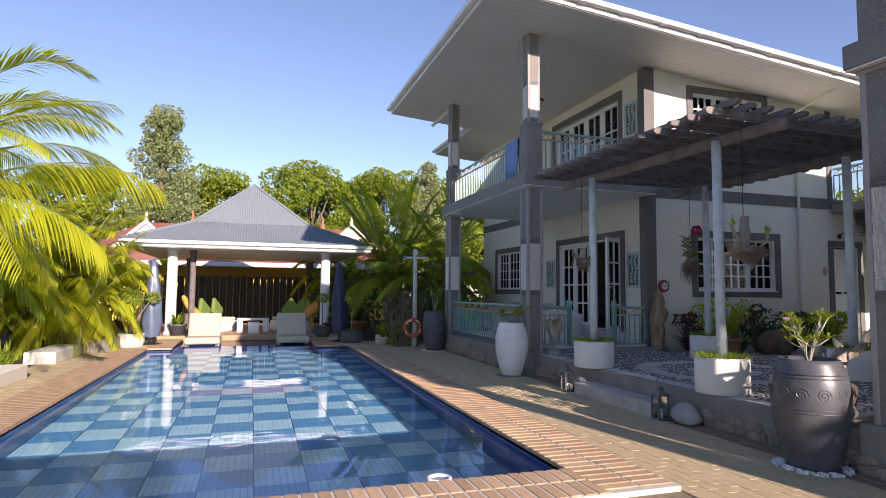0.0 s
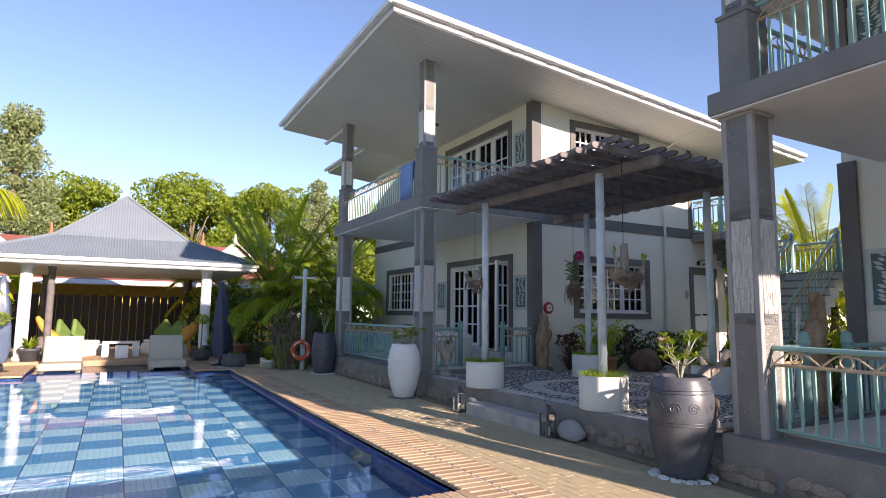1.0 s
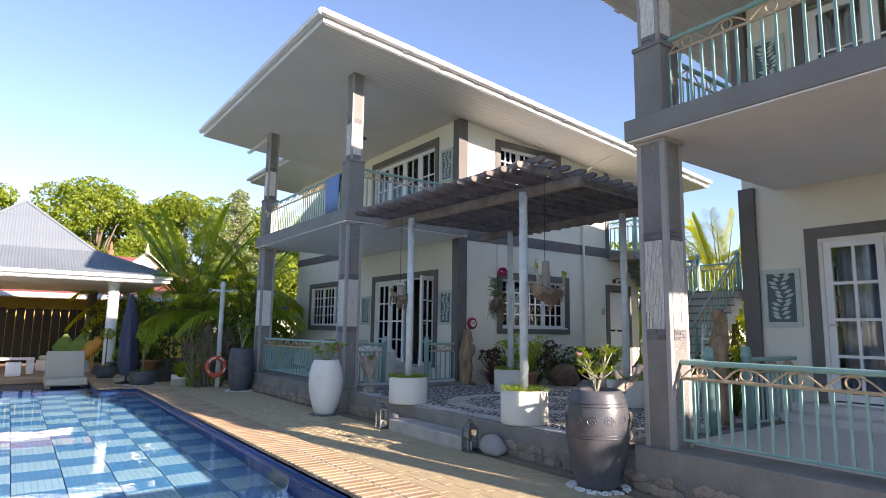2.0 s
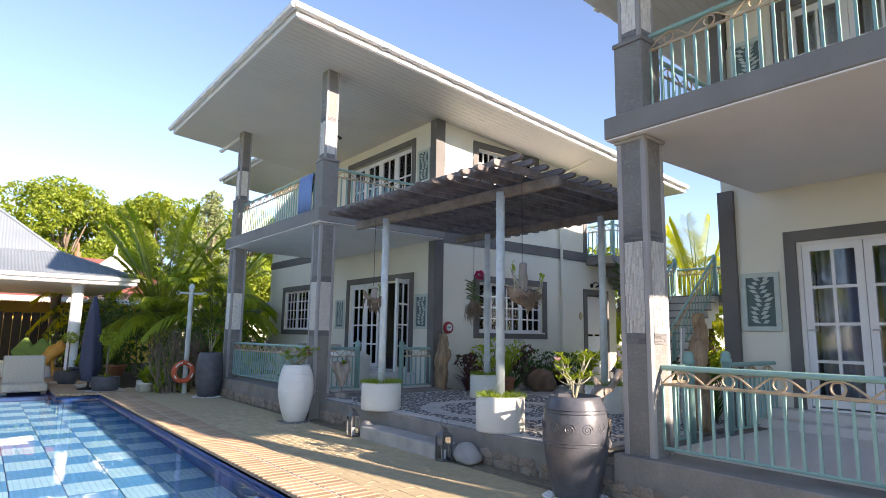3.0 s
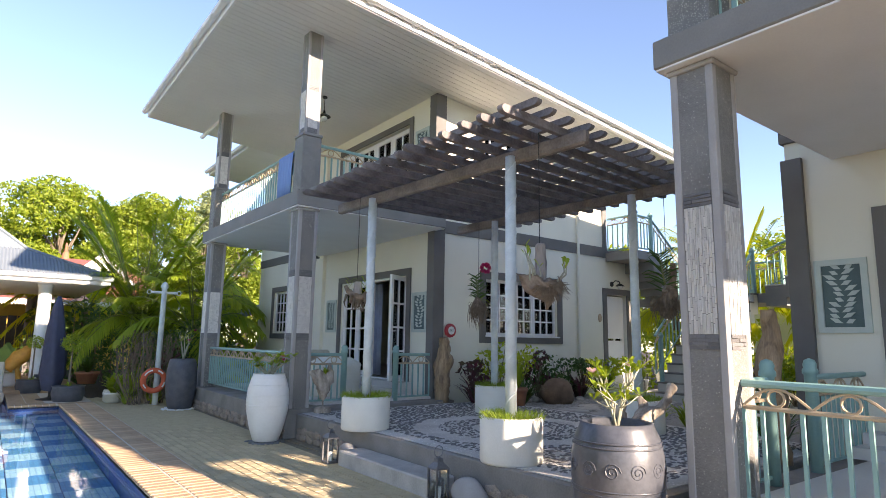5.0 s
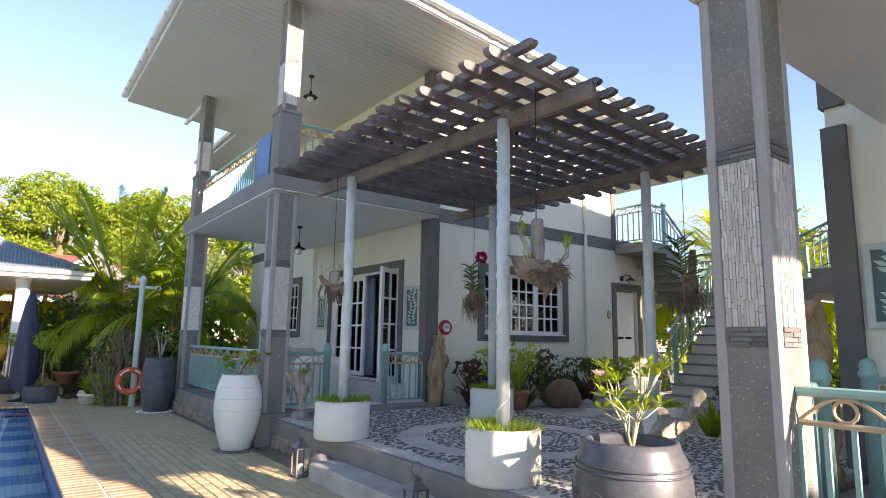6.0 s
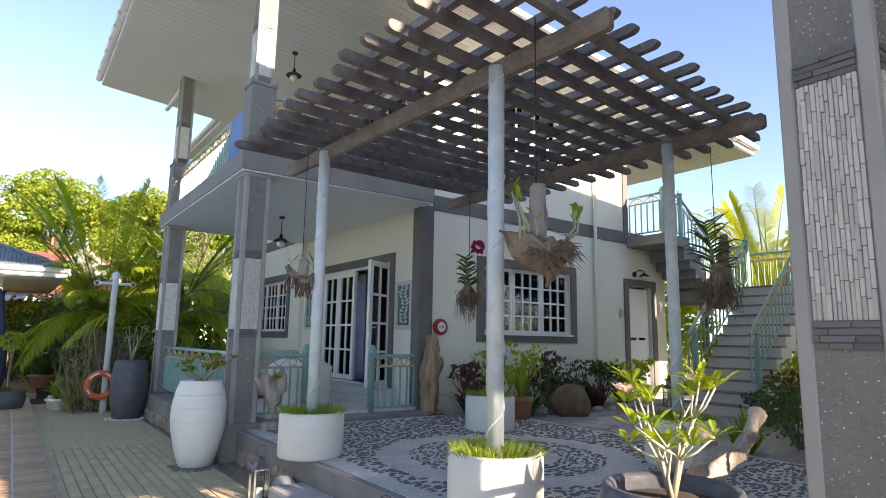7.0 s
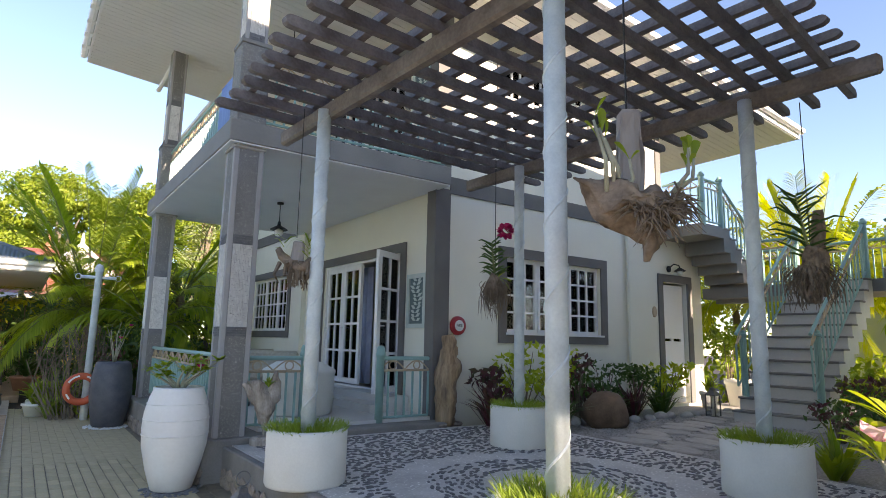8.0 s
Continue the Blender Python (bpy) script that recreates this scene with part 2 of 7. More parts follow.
def box(bm, x0, y0, z0, x1, y1, z1, bevel=0.0):
    """A box between two corners, its edges taken off by bevel."""
    vs = [bm.verts.new((x, y, z)) for z in (z0, z1) for y in (y0, y1) for x in (x0, x1)]
    fs = [bm.faces.new([vs[i] for i in f]) for f in ((0, 2, 3, 1), (4, 5, 7, 6), (0, 1, 5, 4), (2, 6, 7, 3), (0, 4, 6, 2), (1, 3, 7, 5))]
    if bevel:
        bmesh.ops.bevel(bm, geom=list({e for f in fs for e in f.edges}), offset=bevel, segments=1, affect="EDGES")
    return bm


def boxes(*rows, bevel=0.0):
    bm = bmesh.new()
    for r in rows:
        box(bm, *r, bevel=bevel)
    return bm


def tube(bm, pts, radii, seg=8, caps=True):
    """A tapered tube through points."""
    pts = [Vector(p) for p in pts]
    if not hasattr(radii, "__len__"):
        radii = [radii] * len(pts)
    rings = []
    side = None
    for i, p in enumerate(pts):
        d = (pts[min(i + 1, len(pts) - 1)] - pts[max(i - 1, 0)]).normalized()
        if side is None:
            side = d.orthogonal().normalized()
        side = (side - d * side.dot(d)).normalized()
        up = d.cross(side)
        rings.append([bm.verts.new(p + (side * math.cos(2 * math.pi * k / seg) + up * math.sin(2 * math.pi * k / seg)) * radii[i]) for k in range(seg)])
    for a, b in zip(rings, rings[1:]):
        for k in range(seg):
            bm.faces.new((a[k], a[(k + 1) % seg], b[(k + 1) % seg], b[k]))
    if caps:
        bm.faces.new(rings[0][::-1])
        bm.faces.new(rings[-1])
    return bm


def lathe(bm, profile, seg=32, at=(0, 0, 0)):
    """A turned body; profile rows of radius and height."""
    rings = [[bm.verts.new((at[0] + r * math.cos(2 * math.pi * k / seg), at[1] + r * math.sin(2 * math.pi * k / seg), at[2] + z)) for k in range(seg)] for r, z in profile]
    for a, b in zip(rings, rings[1:]):
        for k in range(seg):
            bm.faces.new((a[k], a[(k + 1) % seg], b[(k + 1) % seg], b[k]))
    bm.faces.new(rings[0][::-1])
    bm.faces.new(rings[-1])
    return bm


def wall_bm(axis, a0, a1, u0, u1, z0, z1, holes=()):
    """A wall between a0 and a1 across its thickness and u0..u1 along it, with holes (u0, u1, z0, z1) that do not overlap in u."""
    bm = bmesh.new()

    def b(p, q, r, s):
        if q - p > 1e-4 and s - r > 1e-4:
            box(bm, *((a0, p, r, a1, q, s) if axis == "x" else (p, a0, r, q, a1, s)))
    at = u0
    for h0, h1, hz0, hz1 in sorted(holes):
        b(at, h0, z0, z1)
        b(h0, h1, z0, hz0)
        b(h0, h1, hz1, z1)
        at = h1
    b(at, u1, z0, z1)
    bmesh.ops.remove_doubles(bm, verts=bm.verts, dist=1e-4)
    return bm


def knobbly(bm, seed, amount, freq=1.5):
    """Push the vertices about by noise."""
    off = Vector((seed * 7.3, seed * 3.1, seed * 5.7))
    for v in bm.verts:
        v.co += Vector(noise.noise_vector(v.co * freq + off)) * amount
    return bm


def blade(bm, base, tip, width, droop=0.0, fold=None):
    """One leaf: four faces, tapering to a tip, sagging by droop."""
    base, tip = Vector(base), Vector(tip)
    d = tip - base
    side = d.cross(Vector((0, 0, 1)) if fold is None else fold)
    side = side.normalized() if side.length > 1e-6 else Vector((1, 0, 0))
    mid = base + d * 0.5 + Vector((0, 0, droop))
    a, b = bm.verts.new(base - side * width * 0.25), bm.verts.new(base + side * width * 0.25)
    c, e = bm.verts.new(mid + side * width * 0.5), bm.verts.new(mid - side * width * 0.5)
    t = bm.verts.new(tip)
    bm.faces.new((a, b, c, e))
    bm.faces.new((e, c, t))


def frond(bm, base, azim, length, rise, sag, leaves=26, leaf=0.5, width=0.05, twist=0.0, rng=random, hang=1.0):
    """A palm frond: leaflets both sides of an arching midrib; gives the midrib's points."""
    base = Vector(base)
    out = Vector((math.cos(azim), math.sin(azim), 0))
    pts = [base + out * (length * s * (1 - 0.12 * s)) + Vector((0, 0, rise * s - sag * s * s)) for s in np.linspace(0, 1, 9)]
    for k in range(leaves):
        s = 0.12 + 0.88 * k / (leaves - 1)
        f = s * 8
        i = min(int(f), 7)
        p = pts[i].lerp(pts[i + 1], f - i)
        d = (pts[i + 1] - pts[i]).normalized()
        side = d.cross(Vector((0, 0, 1))).normalized()
        ln = leaf * (0.35 + 0.65 * math.sin(math.pi * min(1, 0.12 + 0.86 * s)) ** 0.7) * rng.uniform(0.85, 1.1)
        for w in (-1, 1):
            to = side * w * 0.8 + d * (0.55 + 0.3 * s) + Vector((0, 0, -0.25 * hang + 0.3 * twist + rng.uniform(-0.12, 0.12)))
            tip = p + to.normalized() * ln + Vector((0, 0, -ln * rng.uniform(0.15, 0.4) * hang))
            blade(bm, p, tip, width, ln * 0.08, d.cross(to) if abs(twist) > 0.5 else None)
    return pts


def frame_of(bm, axis, a0, a1, u0, u1, z0, z1, w):
    """A rectangular frame of strips w wide."""
    for p, q, r, s in ((u0, u0 + w, z0, z1), (u1 - w, u1, z0, z1), (u0 + w, u1 - w, z0, z0 + w), (u0 + w, u1 - w, z1 - w, z1)):
        box(bm, *((a0, p, r, a1, q, s) if axis == "x" else (p, a0, r, q, a1, s)))
    bmesh.ops.remove_doubles(bm, verts=bm.verts, dist=1e-4)
    return bm


# ---- ground, pool basin and terraces ----
POOL_L, POOL_R, POOL_N, POOL_F = -2.27, 2.65, 4.28, 15.9     # the main basin
NECK_L, NECK_R, NECK_F = -1.75, 1.80, 19.4                     # the narrow shallow end
gr = bmesh.new()
for r in ((-90, -60, -0.06, POOL_L - 0.3, 160, -0.02), (POOL_R + 0.3, -60, -0.06, 90, 160, -0.02),
          (POOL_L - 0.3, -60, -0.06, POOL_R + 0.3, POOL_N - 0.3, -0.02), (POOL_L - 0.3, NECK_F, -0.06, POOL_R + 0.3, 160, -0.02)):
    box(gr, *r)
setting("ground", gr, M_soil, "dark garden soil round the pool")

basin = bmesh.new()
for r in ((POOL_L - 0.3, POOL_N - 0.3, -1.06, POOL_R + 0.3, NECK_F + 0.3, -0.98),
          (POOL_L - 0.3, POOL_N - 0.3, -0.98, POOL_L, POOL_F + 0.3, -0.005), (POOL_R, POOL_N - 0.3, -0.98, POOL_R + 0.3, POOL_F + 0.3, -0.005),
          (POOL_L, POOL_N - 0.3, -0.98, POOL_R, POOL_N, -0.005),
          (POOL_L, POOL_F, -0.98, NECK_L, POOL_F + 0.3, -0.005), (NECK_R, POOL_F, -0.98, POOL_R, POOL_F + 0.3, -0.005),
          (NECK_L - 0.3, POOL_F + 0.3, -0.98, NECK_L, NECK_F, -0.005), (NECK_R, POOL_F + 0.3, -0.98, NECK_R + 0.3, NECK_F, -0.005),
          (NECK_L - 0.3, NECK_F, -0.98, NECK_R + 0.3, NECK_F + 0.3, -0.005)):
    box(basin, *r)
M_poolwall = mat("deep_blue_mosaic", (0.022, 0.08, 0.28), (0.015, 0.055, 0.21), 0.3, scale=14, fine=60, bump=0.05)
pool_basin = setting("pool_basin", basin, M_poolwall, "deep blue mosaic lining of the swimming pool")
ledge = boxes((NECK_L, POOL_F + 0.9, -0.97, -0.62, NECK_F, -0.22), (0.72, POOL_F + 0.9, -0.97, NECK_R, NECK_F, -0.22),
              (-0.62, POOL_F + 0.9, -0.97, 0.72, POOL_F + 1.3, -0.75), (-0.62, POOL_F + 1.3, -0.97, 0.72, NECK_F, -0.6))
setting("pool_ledge", ledge, M_poolwall, "shallow blue tiled sitting ledge at the far end of the pool")

# water
wm = bpy.data.materials.new("pool_water")
wm.use_nodes = True
n, l = wm.node_tree.nodes, wm.node_tree.links
n.remove(n["Principled BSDF"])
rf, gl, fr, ms = n.new("ShaderNodeBsdfRefraction"), n.new("ShaderNodeBsdfGlossy"), n.new("ShaderNodeFresnel"), n.new("ShaderNodeMixShader")
rf.inputs["Color"].default_value, rf.inputs["IOR"].default_value, rf.inputs["Roughness"].default_value = (0.92, 0.97, 1.0, 1), 1.33, 0.0
gl.inputs["Roughness"].default_value = 0.01
fr.inputs[0].default_value = 1.33
nz, bp, tc = n.new("ShaderNodeTexNoise"), n.new("ShaderNodeBump"), n.new("ShaderNodeTexCoord")
nz.inputs["Scale"].default_value, nz.inputs["Detail"].default_value = 1.6, 3
bp.inputs["Strength"].default_value, bp.inputs["Distance"].default_value = 0.10, 0.03
l.new(tc.outputs["Object"], nz.inputs[0])
l.new(nz.outputs[0], bp.inputs["Height"])
for s in (rf, gl, fr):
    l.new(bp.outputs[0], s.inputs["Normal"])
l.new(fr.outputs[0], ms.inputs[0])
l.new(rf.outputs[0], ms.inputs[1])
l.new(gl.outputs[0], ms.inputs[2])
l.new(ms.outputs[0], n["Material Output"].inputs[0])
wb = bmesh.new()
WZ = -0.045
for x0, y0, x1, y1 in ((POOL_L, POOL_N, POOL_R, POOL_F), (NECK_L, POOL_F, NECK_R, NECK_F)):
    wb.faces.new([wb.verts.new(p) for p in ((x0, y0, WZ), (x1, y0, WZ), (x1, y1, WZ), (x0, y1, WZ))])
bmesh.ops.remove_doubles(wb, verts=wb.verts, dist=0.001)
water = setting("water", wb, wm, "still clear water of the swimming pool")
water.visible_shadow = False

# paving beds (the pavers themselves come last)
setting("pavement", boxes((POOL_R + 0.62, -6, -0.06, 5.05, 17.4, -0.006), (POOL_L - 1.6, -6, -0.06, POOL_L - 0.62, 17.0, -0.006),
                          (POOL_L - 0.62, -6, -0.06, POOL_R + 0.62, POOL_N - 0.6, -0.008)), M_joint, "sandy joints of the tan block paving")
setting("terrace", boxes((5.05, 3.86, -0.05, 8.9, 9.64, 0.36), (5.05, 3.6, -0.05, 8.9, 3.86, 0.3), bevel=0.012), M_terrace, "raised grey concrete terrace with a white pebble mosaic top")
setting("garden_gravel", boxes((8.9, 3.9, -0.05, 24, 9.98, 0.33)), M_gravel, "grey gravel bed round stepping stones")
setting("front_step", boxes((4.72, 5.9, -0.02, 5.05, 7.68, 0.17), bevel=0.015), M_step, "worn concrete step up to the pebble terrace")

# ---- the two houses ----
SOFFIT0, FALL = 6.58, 0.086
def soffit_z(x):
    return SOFFIT0 - FALL * (x - 3.8)


def railing(parent, p, q, height, base=0.08, gap=0.115, ringed=True, name="railing"):
    """A metal railing between two feet points: top rail, tan band with rings and bows, mint balusters."""
    p, q = Vector(p), Vector(q)
    d = q - p
    ln = math.hypot(d.x, d.y)
    flat = Vector((d.x, d.y, 0)) / ln
    up = Vector((0, 0, 1))
    rail = bmesh.new()
    tube(rail, [p + up * height, q + up * height], 0.026, 8)
    tube(rail, [p + up * base, q + up * base], 0.016, 6)
    top = part(name, rail, M_mint, parent, "mint green rail")
    band = bmesh.new()
    tube(band, [p + up * (height - 0.15), q + up * (height - 0.15)], 0.016, 6)
    cells = max(1, round(ln / 0.42))
    for i in range(cells):
        a, b = p.lerp(q, i / cells), p.lerp(q, (i + 1) / cells)
        mid = a.lerp(b, 0.5)
        for s, e in ((a, mid), (b, mid)):
            arc = []
            for k in range(6):
                w = k / 5
                arc.append(s.lerp(e, w) + up * (height - 0.14 + 0.115 * math.sin(w * math.pi / 2)))
            tube(band, arc, 0.009, 5)
        if ringed:
            c = mid + up * (height - 0.085)
            tube(band, [c + (flat * math.cos(k * math.pi / 6) + up * math.sin(k * math.pi / 6)) * 0.05 for k in range(13)], 0.009, 5)
    part("scroll_band", band, M_gold, top, "tan scrollwork with rings")
    count = max(2, round(ln / gap))
    me = None
    for i in range(count + 1):
        at = p.lerp(q, i / count)
        if me is None:
            bb = boxes((-0.011, -0.011, base, 0.011, 0.011, height - 0.15))
            first = part("baluster", bb, M_mint, top)
            me = first.data
            first.matrix_basis = Matrix.Translation(at)
        else:
            shared("baluster", me, top, Matrix.Translation(at))
    return top


def grid_leaf(parent, name, axis, a, u0, u1, z0, z1, cols, rows, w=0.075, bar=0.03, depth=0.05, material=None, m=None):
    """A glazed sash or door leaf: stiles, bars, panes. a: its outer plane."""
    bm = bmesh.new()
    frame_of(bm, axis, a, a + depth, u0, u1, z0, z1, w)
    iu, iz = (u1 - u0 - 2 * w) / cols, (z1 - z0 - 2 * w) / rows
    for c in range(1, cols):
        u = u0 + w + c * iu
        box(bm, *((a + 0.008, u - bar / 2, z0 + w, a + depth - 0.008, u + bar / 2, z1 - w) if axis == "x" else (u - bar / 2, a + 0.008, z0 + w, u + bar / 2, a + depth - 0.008, z1 - w)))
    for r in range(1, rows):
        z = z0 + w + r * iz
        box(bm, *((a + 0.006, u0 + w, z - bar / 2, a + depth - 0.006, u1 - w, z + bar / 2) if axis == "x" else (u0 + w, a + 0.006, z - bar / 2, u1 - w, a + depth - 0.006, z + bar / 2)))
    ob = part(name, bm, material or M_white, parent)
    pane = boxes((a + 0.02, u0 + w, z0 + w, a + 0.026, u1 - w, z1 - w) if axis == "x" else (u0 + w, a + 0.02, z0 + w, u1 - w, a + 0.026, z1 - w))
    g = part("pane", pane, M_glass, ob)
    g.visible_shadow = False
    if m is not None:
        ob.matrix_basis = m
    return ob


def folds(parent, axis, a, u0, u1, z0, z1, material, name="curtain"):
    """A hanging curtain with soft folds."""
    bm = bmesh.new()
    k = max(8, int((u1 - u0) / 0.02))
    rows = []
    for z in (z0, z1):
        row = []
        for i in range(k + 1):
            u = u0 + (u1 - u0) * i / k
            o = a + 0.035 * math.sin(u * 38 + 1.5 * math.sin(u * 9))
            row.append(bm.verts.new((o, u, z) if axis == "x" else (u, o, z)))
        rows.append(row)
    for i in range(k):
        bm.faces.new((rows[0][i], rows[0][i + 1], rows[1][i + 1], rows[1][i]))
    c = part(name, bm, material, parent, smooth=True)
    so = c.modifiers.new("thick", "SOLIDIFY")
    so.thickness = 0.004
    return c


def decor_panel(parent, a, y0, y1, z0, z1, seed):
    """A pale framed wall panel with leaf cut-outs."""
    fr = bmesh.new()
    frame_of(fr, "x", a - 0.035, a, y0, y1, z0, z1, 0.06)
    p = part("wall_panel", fr, M_decorback, parent, "pale green framed panel with leaf cut-outs")
    part("panel_back", boxes((a - 0.012, y0 + 0.055, z0 + 0.055, a - 0.002, y1 - 0.055, z1 - 0.055)), M_decor, p, "dark teal backing")
    rng = random.Random(seed)
    lf = bmesh.new()
    mid = (y0 + y1) / 2
    for i in range(11):
        z = z0 + 0.10 + (z1 - z0 - 0.2) * i / 10
        for s in (-1, 1):
            ln = rng.uniform(0.08, 0.13)
            b = Vector((a - 0.022, mid + 0.03 * math.sin(i) + s * 0.012, z))
            t = b + Vector((0, s * ln, ln * 0.45))
            wv = Vector((0, -0.45 * s, 1)).normalized() * 0.024
            c = b.lerp(t, 0.5)
            vs = [lf.verts.new(v) for v in (b, c - wv, t, c + wv)]
            f = lf.faces.new(vs)
            ex = bmesh.ops.extrude_face_region(lf, geom=[f])
            for v in ex["geom"]:
                if isinstance(v, bmesh.types.BMVert):
                    v.co.x += 0.009
    part("leaf_relief", lf, M_decorback, p, "pale leaf shapes")


def column(parent, x0, y0, w, z0, z1, s0, s1, pieces, seed, name="column"):
    """A square column: smooth edges, aggregate faces, a belt of split stone between two slate strips."""
    core = boxes((x0 + 0.006, y0 + 0.006, z0, x0 + w - 0.006, y0 + w - 0.006, z1))
    col = part(name, core, M_agg, parent, "grey washed-aggregate column with a white split-stone belt")
    e = 0.055 if w > 0.3 else 0.04
    edges = bmesh.new()
    for ex in (x0, x0 + w - e):
        for ey in (y0, y0 + w - e):
            box(edges, ex, ey, z0, ex + e, ey + e, z1, bevel=0.006)
    part("edge_strip", edges, M_smooth, col, "smooth grey corner strips")
    rng = random.Random(seed)
    white, dark = bmesh.new(), bmesh.new()
    me_w = me_d = None
    for face in ("-x", "-y") + (("+x",) if not pieces else ()):
        lo, hi = (y0, y0 + w) if face in ("-x", "+x") else (x0, x0 + w)
        lo, hi = lo + e + 0.002, hi - e - 0.002

        def put(u0, u1, za, zb, mesh, bmj, m, nm):
            d = rng.uniform(0.006, 0.016)
            if face == "-x":
                r = (x0 - d + 0.008, u0, za, x0 + 0.012, u1, zb)
            elif face == "+x":
                r = (x0 + w - 0.012, u0, za, x0 + w + d - 0.008, u1, zb)
            else:
                r = (u0, y0 - d + 0.008, za, u1, y0 + 0.012, zb)
            if not pieces:
                box(bmj, *r)
                return mesh
            if mesh is None:
                mesh = bpy.data.meshes.new(nm)
                b = boxes((-0.5, -0.5, -0.5, 0.5, 0.5, 0.5), bevel=0.06)
                b.to_mesh(mesh)
                b.free()
                mesh.materials.append(m)
            c = Vector(((r[0] + r[3]) / 2, (r[1] + r[4]) / 2, (r[2] + r[5]) / 2))
            shared(nm, mesh, col, Matrix.LocRotScale(c, None, (r[3] - r[0], r[4] - r[1], r[5] - r[2])))
            return mesh
        u = lo
        while u < hi - 0.008:
            uw = min(rng.uniform(0.0135, 0.0185), hi - u)
            z = s0
            while z < s1 - 0.01:
                h = min(rng.uniform(0.06, 0.14), s1 - z)
                me_w = put(u + 0.0013, u + uw - 0.0013, z + 0.0016, z + h - 0.0016, me_w, white, M_stone, "stone")
                z += h
            u += uw
        for za, zb in ((s0 - 0.1, s0), (s1, s1 + 0.1)):
            for i in range(4):
                z = za + (zb - za) * i / 4
                u = lo + (0 if i % 2 else -0.0)
                while u < hi - 0.01:
                    uw = min(rng.uniform(0.07, 0.16), hi - u)
                    me_d = put(u + 0.001, u + uw - 0.002, z + 0.002, z + 0.023, me_d, dark, M_slate, "slate")
                    u += uw
    if not pieces:
        tagged(part("stone_belt", white, M_stone, col, "white split-stone belt"), kind="stuff")
        tagged(part("slate_strip", dark, M_slate, col, "dark slate strips"), kind="stuff")
    else:
        white.free()
        dark.free()
    return col


def house(name, label, Y, S, fl, near, cx, eaves, lip, plinth, deck, pier, xw=7.81, xe=14.15, xu=12.9):
    """One villa. Y maps the first villa's depth for walls, S for slab and columns; fl: -1 when mirrored.
    eaves: the roof's two ends; lip: how far the slab passes the columns; xw: face of the veranda wall;
    deck: underside and top of the balcony slab; pier: top of the balcony piers."""
    h = thing(name, (0, 0, 0), label, "house")

    def R(x0, y0, z0, x1, y1, z1, f=Y):
        a, b = sorted((f(y0), f(y1)))
        return (x0, a, z0, x1, b, z1)

    def H(*hs):
        return [tuple(sorted((Y(a), Y(b)))) + (c, d) for a, b, c, d in hs]
    def W(axis, a0, a1, u0, u1, z0, z1, holes=()):
        if axis == "x":
            p, q = sorted((Y(u0), Y(u1)))
            return wall_bm("x", a0, a1, p, q, z0, z1, H(*holes))
        p, q = sorted((Y(a0), Y(a1)))
        return wall_bm("y", p, q, u0, u1, z0, z1, holes)
    # walls
    part("wall", W("x", 7.81, 8.01, 10.18, 14.5, 0.3, 3.52, [(10.9, 13.62, 0.66, 2.72)]), M_wall, h)
    part("wall", W("x", 7.81, 8.01, 10.18, 14.5, 3.52, 6.27, [(10.92, 13.8, 3.96, 5.86)]), M_wall, h)
    part("wall", W("y", 9.98, 10.18, 7.81, xe, 0.3, 3.5, [(9.05, 11.15, 1.57, 2.68), (12.88, 13.66, 0.38, 2.60)]), M_wall, h)
    part("wall", W("y", 9.98, 10.18, 7.81, xu, 3.5, 6.2 if fl > 0 else 5.6, [(9.0, 10.9, 4.65, 5.80)]), M_wall, h)
    part("wall", W("y", 14.5, 14.7, 7.72 if fl > 0 else 7.81, 8.01, 0.3, 6.2), M_wall, h)
    back = 18.5 if fl > 0 else 14.7
    if fl > 0:
        part("wall", W("x", 7.72, 7.92, 14.7, 18.7, 0.3, 6.3, [(15.2, 17.5, 1.57, 2.72)]), M_wall, h)
        part("wall", W("y", 18.5, 18.7, 7.92, xe, 0.3, 5.6), M_wall, h)
    else:
        part("wall", W("y", 14.5, 14.7, 8.01, xe, 0.3, 5.4), M_wall, h)
    part("wall", W("x", xe - 0.2, xe, 10.18, back, 0.3, 3.5), M_wall, h)
    part("wall", W("x", xu - 0.2, xu, 10.18, back, 3.5, 5.4), M_wall, h)
    part("inner_wall", boxes(R(11.6, 10.2, 0.66, 11.7, 14.4, 3.3)), M_wall, h)
    part("inner_wall", boxes(R(8.9, 12.0, 0.66, 11.55, 12.1, 3.3)), M_wall, h)
    part("inner_floor", boxes(R(8.01, 10.18, 0.3, xe - 0.2, back, 0.64), R(8.01, 10.18, 3.5, xe - 0.2, back, 3.54)), M_floor, h)
    # grey bands and corner pilasters
    part("string_course", boxes(R(8.0, 9.955, 3.47, xe + 0.02, 9.98, 3.71)), M_trim, h, "dark grey painted band")
    if fl > 0:
        part("string_course", boxes(R(7.695, 14.95, 3.5, 7.72, 18.7, 3.72)), M_trim, h, "dark grey painted band")
    part("pilaster", boxes(R(7.75, 9.95, 0.36, 8.0, 10.16, 3.52)), M_trim, h, "dark grey corner pilaster")
    part("pilaster", boxes(R(7.75, 9.95, 3.72, 8.0, 10.16, 6.2)), M_trim, h, "dark grey corner pilaster")
    part("pilaster", boxes(R(12.78, 9.95, 3.5, 12.92, 9.98, 5.8)), M_trim, h, "dark grey corner pilaster")

